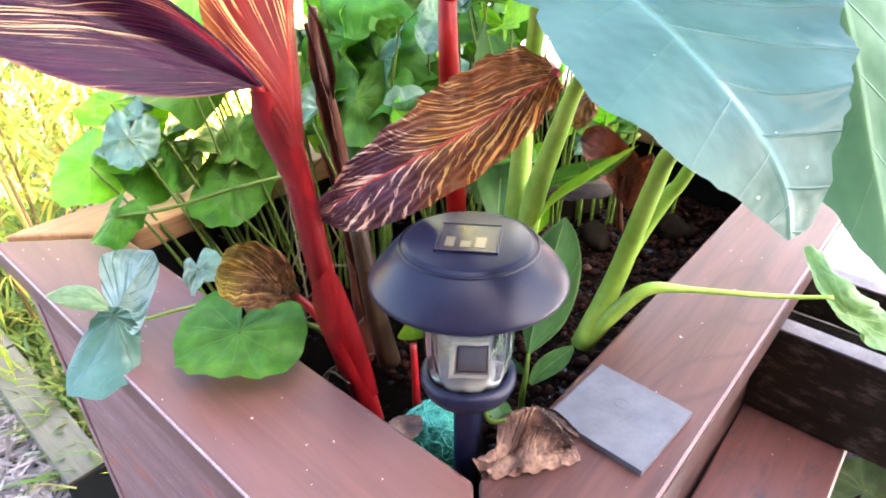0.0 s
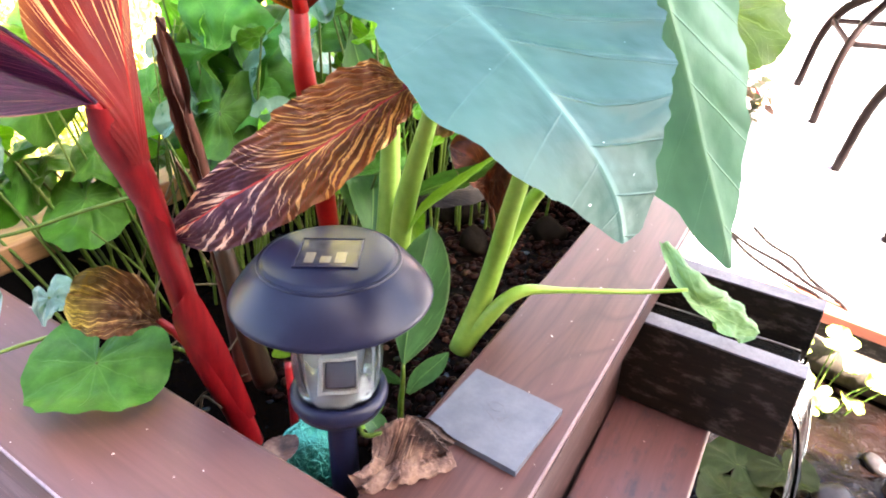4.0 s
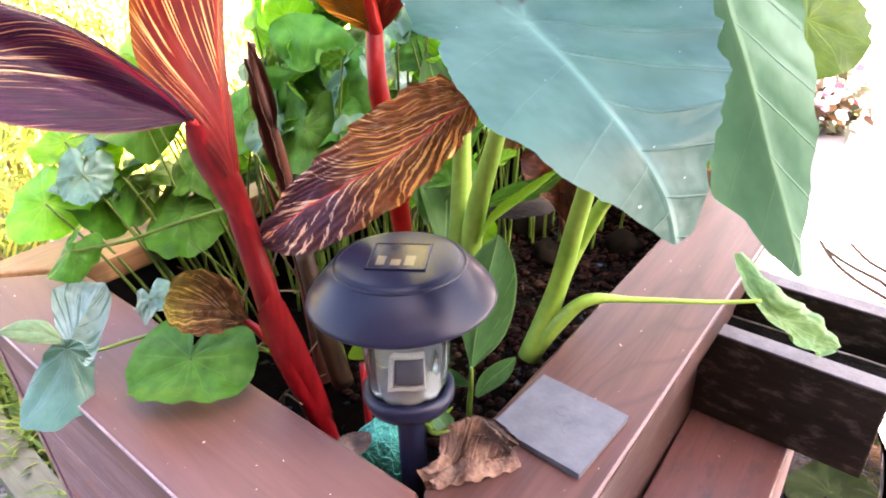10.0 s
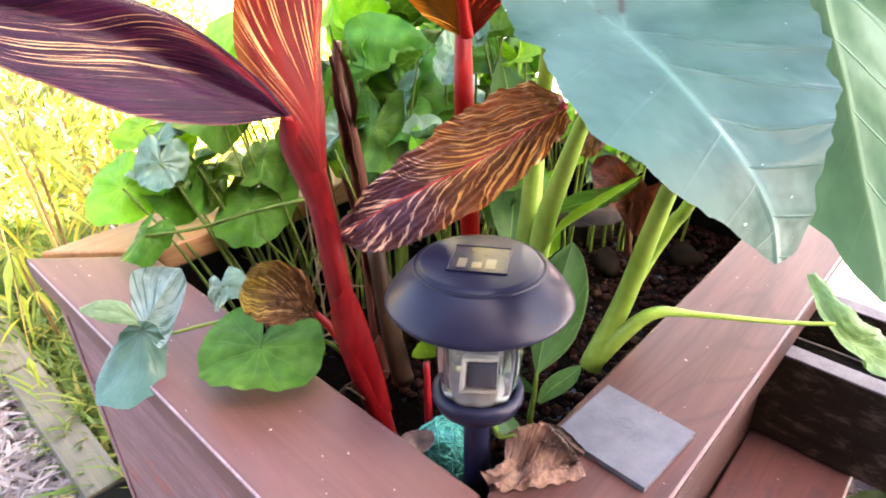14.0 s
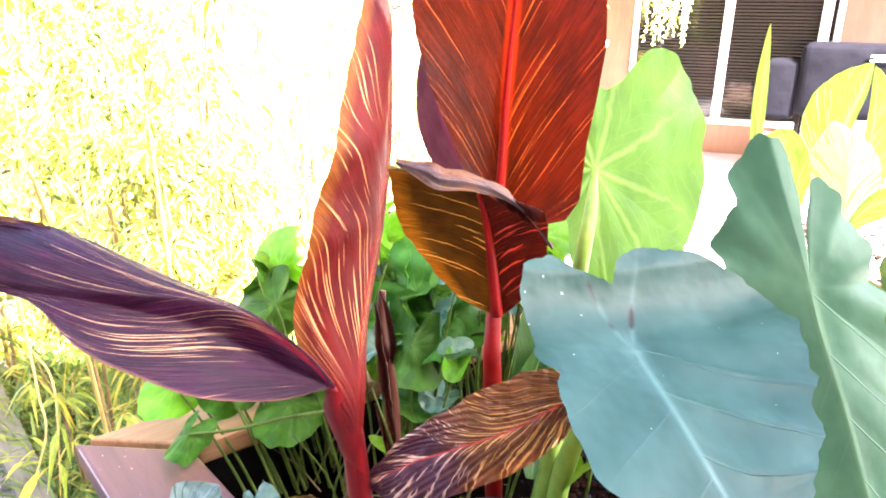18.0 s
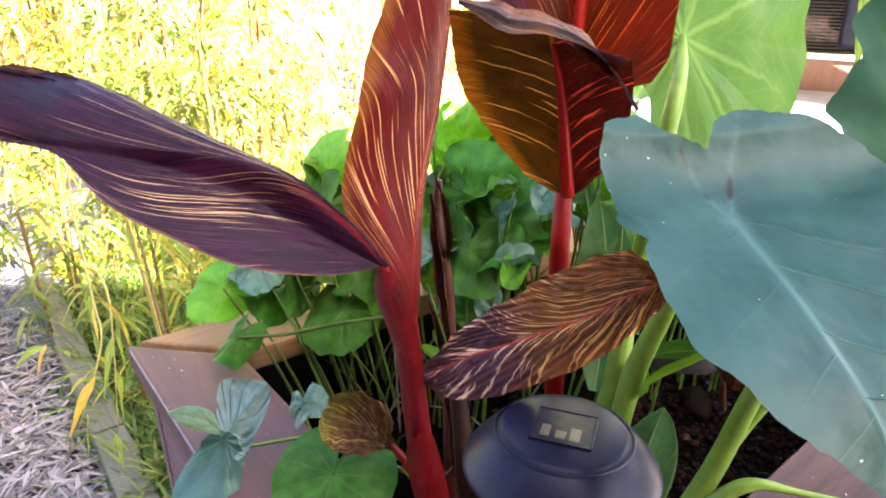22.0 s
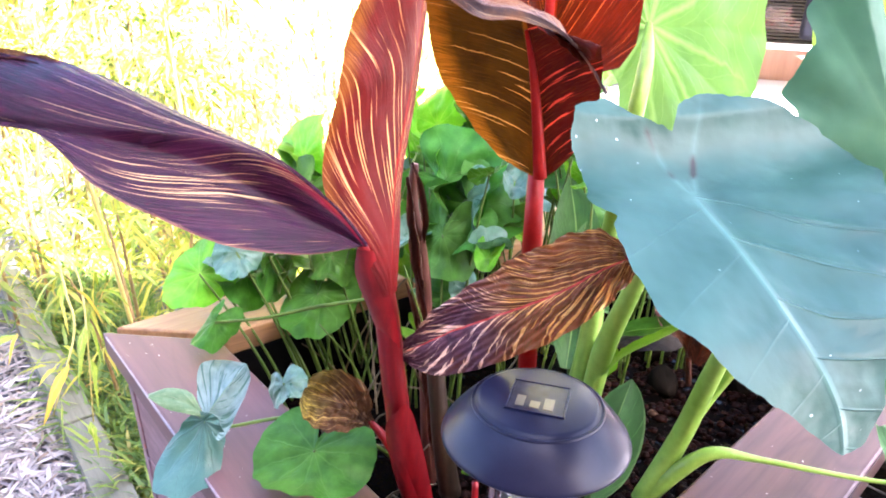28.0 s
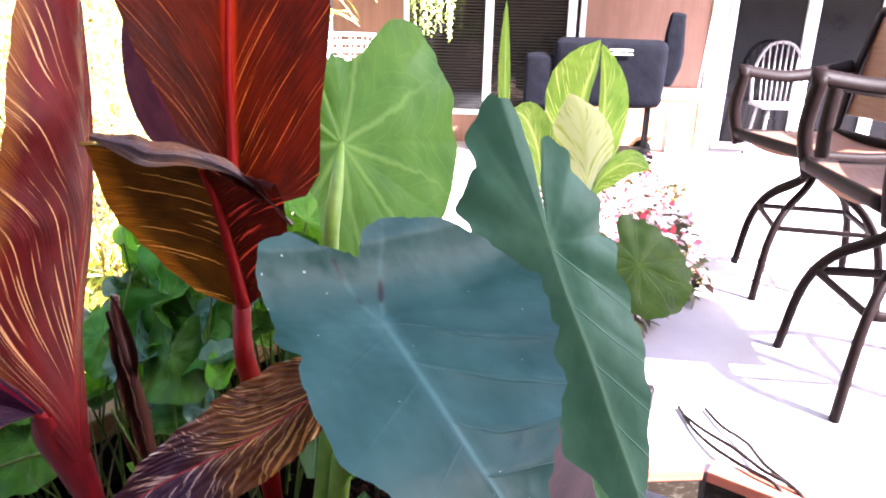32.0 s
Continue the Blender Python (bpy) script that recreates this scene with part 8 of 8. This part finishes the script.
MAT["rubber"] = plain("black_rubber", (0.0025, 0.0025, 0.0028), (0.005, 0.005, 0.0055), 40, 0.6, spec=0.05)
GM = pose(2.93, 6.30, 0.10, 0, 0, -25)
grill = thing("covered_grill", "barbecue grill under a navy fabric cover on black legs", "grill", at=GM)


def cover_bm():
    bm = bmesh.new()
    bmesh.ops.create_cube(bm, size=1.0, matrix=Matrix.LocRotScale((0.06, 0, 0.845), None, (1.02, 0.55, 0.60)))
    bmesh.ops.bevel(bm, geom=bm.edges[:], offset=0.07, segments=3, affect="EDGES", profile=0.5)
    bmesh.ops.subdivide_edges(bm, edges=bm.edges[:], cuts=3, use_grid_fill=True)
    for v in bm.verts:
        v.co += Vector((noise.noise(v.co * 3), noise.noise(v.co * 3 + Vector((9, 0, 0))), noise.noise(v.co * 3 + Vector((0, 9, 0))))) * 0.018
    return bm


part("cover", cover_bm(), MAT["cover"], grill, "navy cover with creases", smooth=True)
side_shelf = box_bm(-0.72, -0.44, -0.24, 0.24, 0.50, 1.00, 0.05, 3)
part("shelf_cover", side_shelf, MAT["cover"], grill, "navy flap over the side shelf", smooth=True)
chim = box_bm(-0.09, 0.09, -0.06, 0.06, 0.0, 0.66, 0.05, 3)
bmesh.ops.subdivide_edges(chim, edges=chim.edges[:], cuts=3, use_grid_fill=True)
for v in chim.verts:
    k = v.co.z / 0.66
    v.co.x = v.co.x * (0.55 + 0.55 * math.sin(min(k * 1.25 + 0.25, 1.35) * 2.0)) + 0.02 * math.sin(k * 5.0)
    v.co.y *= 1.0 - 0.35 * k
    v.co += Vector((noise.noise(v.co * 7), noise.noise(v.co * 7 + Vector((5, 0, 0))), 0)) * 0.010
part("chimney_cover", chim, MAT["cover"], grill, "upright covered chimney", pose(0.57, 0.0, 0.74, 0, 8, 0), True)
for x, y in ((-0.40, -0.2), (-0.40, 0.2), (0.46, -0.2), (0.46, 0.2)):
    part("leg", box_bm(x - 0.018, x + 0.018, y - 0.018, y + 0.018, 0.0 if x < 0 else 0.07, 0.56, 0.003), MAT["rubber"], grill)
part("leg_shelf", box_bm(-0.40, 0.46, -0.2, 0.2, 0.10, 0.12, 0.003), MAT["rubber"], grill)
MAT["hub_grey"] = plain("grey_hub", (0.03, 0.03, 0.035), (0.07, 0.07, 0.075), 30, 0.5)
for y in (-0.25, 0.25):
    w = part("wheel", lathe_bm([(0.03, -0.02), (0.085, -0.02), (0.09, -0.01), (0.09, 0.01), (0.085, 0.02), (0.03, 0.02)], 28), MAT["rubber"], grill, "black wheel", pose(0.46, y, 0.09, 90), True)
    part("hub", lathe_bm([(0.0, -0.024), (0.035, -0.024), (0.035, 0.024), (0.0, 0.024)], 18), MAT["hub_grey"], w, "grey wheel hub")
for k in range(2):
    part("logo_bar", box_bm(0.06 + 0.0, 0.26, -0.298, -0.292, 1.02 + k * 0.035, 1.036 + k * 0.035), MAT["white"], grill, "small white printed mark")

# ---- small things by the house wall ----
box_m = HOUSE @ pose(2.02, -0.25, 0.10)
vent = thing("utility_box", "grey metal utility box standing against the house", "utility box", at=box_m)
MAT["grey_metal"] = plain("grey_metal", (0.25, 0.26, 0.28), (0.38, 0.39, 0.42), 20, 0.45, 0.2)
part("box", box_bm(-0.07, 0.07, -0.08, 0.08, 0.0, 0.34, 0.01), MAT["grey_metal"], vent)
part("lid", box_bm(-0.08, 0.08, -0.09, 0.09, 0.342, 0.37, 0.008), MAT["grey_metal"], vent)
MAT["white_cord"] = plain("white_cord", (0.7, 0.68, 0.66), (0.8, 0.78, 0.76), 30, 0.6)
cord_h = thing("white_rope", "pair of white cords hanging by the wall", "cord")
for dx in (0.0, 0.06):
    p0, p1 = HOUSE @ Vector((2.28 + dx, -0.45, 2.6)), HOUSE @ Vector((2.10 + dx * 2, -0.55, 0.12))
    tube("strand", [p0, p0.lerp(p1, 0.5), p1], [0.009, 0.009], MAT["white_cord"], cord_h, "", 8, 6)

# spindle chair near the door glass
chair = thing("spindle_chair", "white bow-back spindle chair just inside the glass door", "chair", at=HOUSE @ pose(3.05, -0.28, 0.10, 0, 0, 0))
# Stands before the pane; grey paint imitates the dimness behind glass.
MAT["chair_paint"] = plain("dimmed_white_paint", (0.20, 0.18, 0.19), (0.30, 0.28, 0.28), 30, 0.5)
tube("bow", [(-0.24, 0.1, 0.55), (-0.25, 0.12, 0.85), (-0.15, 0.14, 1.08), (0, 0.15, 1.14), (0.15, 0.14, 1.08), (0.25, 0.12, 0.85), (0.24, 0.1, 0.55)], [0.016, 0.016], MAT["chair_paint"], chair, "", 30, 8)
for k in range(7):
    x = -0.18 + 0.06 * k
    tube("spindle", [(x * 0.85, 0.1, 0.55), (x, 0.13, 1.14 - 0.9 * x * x * 2.2)], [0.008, 0.008], MAT["chair_paint"], chair, "", 4, 6)
part("seat", box_bm(-0.25, 0.25, -0.28, 0.14, 0.51, 0.55, 0.015), MAT["chair_paint"], chair)
for sx, sy in ((-1, -1), (1, -1), (-1, 1), (1, 1)):
    tube("leg", [(sx * 0.18, -0.08 + sy * 0.15, 0.51), (sx * 0.23, -0.08 + sy * 0.2, 0.0)], [0.016, 0.013], MAT["chair_paint"], chair, "", 4, 8)

# ---- hanging baskets ----
MAT["basket"] = plain("dark_basket", (0.03, 0.02, 0.015), (0.09, 0.06, 0.04), 40, 0.8, relief=0.6)
MAT["trail_leaf"] = sliver_mat("trailing_leaf", [(0.0, (0.14, 0.24, 0.05)), (0.5, (0.40, 0.50, 0.16)), (1.0, (0.72, 0.76, 0.44))], 0.3, 0.5)
MAT["petal_white"] = sliver_mat("pale_petal", [(0.0, (0.70, 0.56, 0.58)), (0.6, (0.80, 0.70, 0.71)), (0.85, (0.66, 0.30, 0.36)), (1.0, (0.30, 0.04, 0.12))], 0.25, 0.5)
MAT["petal_red"] = sliver_mat("red_petal", [(0.0, (0.50, 0.03, 0.06)), (1.0, (0.75, 0.10, 0.16))], 0.2, 0.5)


def tuft(parent, name, centre, spread, count, mat, seed, w, ln, flat=0.6, fall=0.0, label=""):
    """A cloud of small leaves or petals."""
    rnd = random.Random(seed)
    verts, faces = [], []
    for _ in range(count):
        d = Vector((rnd.gauss(0, 1), rnd.gauss(0, 1), rnd.gauss(0, flat)))
        d = d.normalized() * rnd.random() ** 0.4
        p = Vector(centre) + Vector((d.x * spread[0], d.y * spread[1], d.z * spread[2]))
        az = rnd.uniform(0, 6.28)
        v, f = sliver(p, Vector((math.cos(az), math.sin(az), rnd.uniform(-0.8, 0.6) - fall)), Vector((rnd.uniform(-1, 1), rnd.uniform(-1, 0.2), 0.8)), w * rnd.uniform(0.7, 1.3), ln * rnd.uniform(0.7, 1.3), 0.2)
        o = len(verts)
        verts += v
        faces += [tuple(i + o for i in q) for q in f]
    return tagged(put(name, mesh_of(name, verts, faces, mat), parent, label), kind="stuff")


def basket(at, kind, seed):
    top = thing("hanging_basket", "hanging basket with trailing yellow-green succulent strands" if kind == "trail" else "hanging basket full of pale pink and white flowers", "hanging basket", "hanging baskets", at=pose(*at) @ Matrix.Scale(0.85, 4))
    part("pot", lathe_bm([(0.07, -0.16), (0.13, -0.08), (0.15, 0.0), (0.14, 0.0), (0.12, -0.06), (0.0, -0.08)], 24), MAT["basket"], top, smooth=True)
    for k in range(3):
        a = 2.1 * k
        tube("hanger", [(0.145 * math.cos(a), 0.145 * math.sin(a), 0.0), (0, 0, 0.30)], [0.003, 0.003], MAT["bronze"], top, "", 3, 5)
    tube("bracket", [(0, 0, 0.30), (0.02, 0.06, 0.38), (0.05, 0.18, 0.42)], [0.005, 0.005], MAT["bronze"], top, "", 8, 6)
    if kind == "trail":
        tuft(top, "crown", (0, 0, 0.03), (0.26, 0.22, 0.10), 420, MAT["trail_leaf"], seed, 0.012, 0.07)
        rnd = random.Random(seed)
        verts, faces = [], []
        for _ in range(46):
            a, r = rnd.uniform(0, 6.28), rnd.uniform(0.10, 0.27)
            ln = rnd.uniform(0.25, 0.85)
            for s in range(int(ln / 0.022)):
                p = Vector((r * math.cos(a) + rnd.uniform(-.012, .012), r * math.sin(a) + rnd.uniform(-.012, .012), 0.02 - s * 0.022))
                b = rnd.uniform(0, 6.28)
                v, f = sliver(p, Vector((math.cos(b), math.sin(b), -0.5)), Vector((rnd.uniform(-1, 1), -1, 0.5)), 0.009, 0.04, 0.2)
                o = len(verts)
                verts += v
                faces += [tuple(i + o for i in q) for q in f]
        tagged(put("trailing_foliage", mesh_of("trailing_foliage", verts, faces, MAT["trail_leaf"]), top, "long trailing strands"), kind="stuff")
    else:
        tuft(top, "foliage", (0, 0, 0.02), (0.30, 0.26, 0.16), 380, MAT["trail_leaf"], seed, 0.014, 0.07)
        tuft(top, "blossom", (0, 0, 0.06), (0.36, 0.30, 0.22), 900, MAT["petal_white"], seed + 1, 0.020, 0.05, label="pale pink and white flowers")
        tuft(top, "red_blossom", (-0.22, -0.1, -0.02), (0.16, 0.1, 0.12), 90, MAT["petal_red"], seed + 2, 0.018, 0.05, label="red flowers")
    return top


basket((1.25, 6.06, 1.90), "trail", 3)
basket((1.88, 5.90, 1.84), "bloom", 5)

# ---- flower bed, variegated canna, arching spray ----
MAT["bed_leaf"] = sliver_mat("bed_leaf", [(0.0, (0.018, 0.024, 0.006)), (0.5, (0.060, 0.070, 0.020)), (0.8, (0.10, 0.045, 0.022)), (1.0, (0.20, 0.11, 0.03))], 0.2, 0.5)
bed = thing("flower_bed", "low bed of pale pink and white bedding flowers beside the patio", "flowers")
for q, (x, y) in enumerate(((1.55, 3.15), (1.85, 3.55), (2.05, 3.95), (1.35, 2.75), (1.7, 4.3), (2.35, 4.45), (2.65, 4.75), (1.85, 3.10), (2.20, 3.85))):
    tuft(bed, "foliage", (x, y, 0.20), (0.30, 0.30, 0.17), 620, MAT["bed_leaf"], 40 + q, 0.018, 0.08)
    tuft(bed, "red_blossom", (x, y, 0.32), (0.34, 0.34, 0.15), 26, MAT["petal_red"], 80 + q, 0.022, 0.05, label="red flowers")
    tuft(bed, "blossom", (x, y, 0.30), (0.34, 0.34, 0.15), 190, MAT["petal_white"], 60 + q, 0.022, 0.05, label="pale flowers")
vcan = thing("variegated_canna", "yellow-green variegated canna with broad striped leaves", "canna plant")
for q, (mid, ac, w) in enumerate((
    ([(0.475, 0.932, 1.200), (0.468, 0.940, 1.263), (0.451, 0.923, 1.315), (0.424, 0.907, 1.353)], (0.074, -0.044, -0.002), (0.050, 0.046)),
    ([(0.499, 0.968, 1.203), (0.490, 1.015, 1.310), (0.507, 1.026, 1.378), (0.519, 1.034, 1.419)], (0.054, -0.058, -0.029), (0.060, 0.010)),
    ([(0.503, 0.966, 1.204), (0.519, 1.000, 1.295), (0.524, 1.016, 1.354), (0.521, 1.033, 1.414)], (0.038, -0.040, 0.005), (0.008, 0.046)),
    ([(0.327, 0.888, 1.283), (0.327, 0.897, 1.343), (0.326, 0.903, 1.408), (0.325, 0.905, 1.472)], (0.012, -0.014, 0.001), (0.010, 0.010)),
    ([(0.475, 0.922, 1.202), (0.485, 0.903, 1.236), (0.500, 0.867, 1.261), (0.518, 0.834, 1.259)], (0.1, 0.5, 0.5), (0.022, 0.028)),
    ([(0.392, 0.906, 1.222), (0.382, 0.911, 1.278), (0.360, 0.905, 1.319), (0.335, 0.893, 1.332)], (0.5, 0.2, 0.5), (0.03, 0.03)),
)):
    blade("leaf", mid, ac, w, MAT["canna_yellow" if q else "canna_cream"], vcan, "", fold=(0.1, 0.1), curl=(0.3, 0.3), ripple=0.03, peak=0.45, start=0.3, seed=q * 2.3, nu=26, nv=7)
tube("stalk", [(0.475, 0.95, 0.10), (0.47, 0.93, 0.80), (0.475, 0.932, 1.200)], [0.012, 0.011, 0.007], MAT["stem_green"], vcan, "", 14, 9)
pale = thing("bamboo_spray", "arching sunlit bamboo spray in front of the house", "bamboo")
arch = [(0.142, 2.560, 1.595), (0.313, 2.437, 1.727), (0.475, 2.356, 1.767), (0.605, 2.279, 1.727)]
tube("twig", [(-0.1, 2.6, 0.0), (0.05, 2.6, 1.2)] + arch, [0.008, 0.006, 0.004, 0.002], MAT["culm"], pale, "", 24, 6)
verts, faces = [], []
rnd = random.Random(91)
for q, c in enumerate(spline(arch, 24)):
    for _ in range(4):
        az = rnd.uniform(0, 6.28)
        v, f = sliver(c, Vector((math.cos(az), math.sin(az) * 0.5, rnd.uniform(-1.0, 0.1))), Vector((rnd.uniform(-.5, .5), -1, 0.6)), 0.006, rnd.uniform(0.04, 0.10), 0.3)
        o = len(verts)
        verts += v
        faces += [tuple(i + o for i in w) for w in f]
put("foliage", mesh_of("foliage", verts, faces, MAT["bamboo_leaf"]), pale)


flood = thing("wall_lamp", "small square white lamp on the white fascia", "wall lamp", at=HOUSE @ Matrix.Translation(HOUSE.inverted() @ Vector((1.930, 5.738, 2.417))))
part("body", box_bm(-0.075, 0.075, -0.05, 0.02, -0.085, 0.085, 0.012), plain("lamp_grey", (0.30, 0.30, 0.31), (0.40, 0.40, 0.41), 20, 0.4), flood)
part("cover", box_bm(-0.055, 0.055, -0.056, -0.049, -0.065, 0.065, 0.004), MAT["white"], flood, "white cover")
# ---- wire basket and eave vent by the house ----
wb = thing("wire_basket", "white wire basket on a stand by the house window", "basket", at=Matrix.Translation((0.349, 4.177, 1.195)))
MAT["white_wire"] = plain("white_wire", (0.55, 0.54, 0.52), (0.70, 0.69, 0.67), 40, 0.4)
for k in range(6):
    r = 0.13 + 0.012 * k
    z = -0.10 + 0.045 * k
    tube("ring", [(r * math.cos(a * math.pi / 4), r * math.sin(a * math.pi / 4), z) for a in range(9)], [0.005, 0.005], MAT["white_wire"], wb, "", 32, 5)
for k in range(14):
    a = 2 * math.pi * k / 14
    tube("wire", [(0.13 * math.cos(a), 0.13 * math.sin(a), -0.10), (0.19 * math.cos(a), 0.19 * math.sin(a), 0.125)], [0.004, 0.004], MAT["white_wire"], wb, "", 2, 4)
base_z = wb.matrix_basis.translation.z
tube("stand", [(0, 0, -base_z + 0.10), (0, 0, -0.10)], [0.012, 0.012], MAT["white_wire"], wb, "", 2, 8)
part("foot", lathe_bm([(0.14, -base_z + 0.101), (0.14, -base_z + 0.115), (0.02, -base_z + 0.13)], 20), MAT["white_wire"], wb, smooth=True)
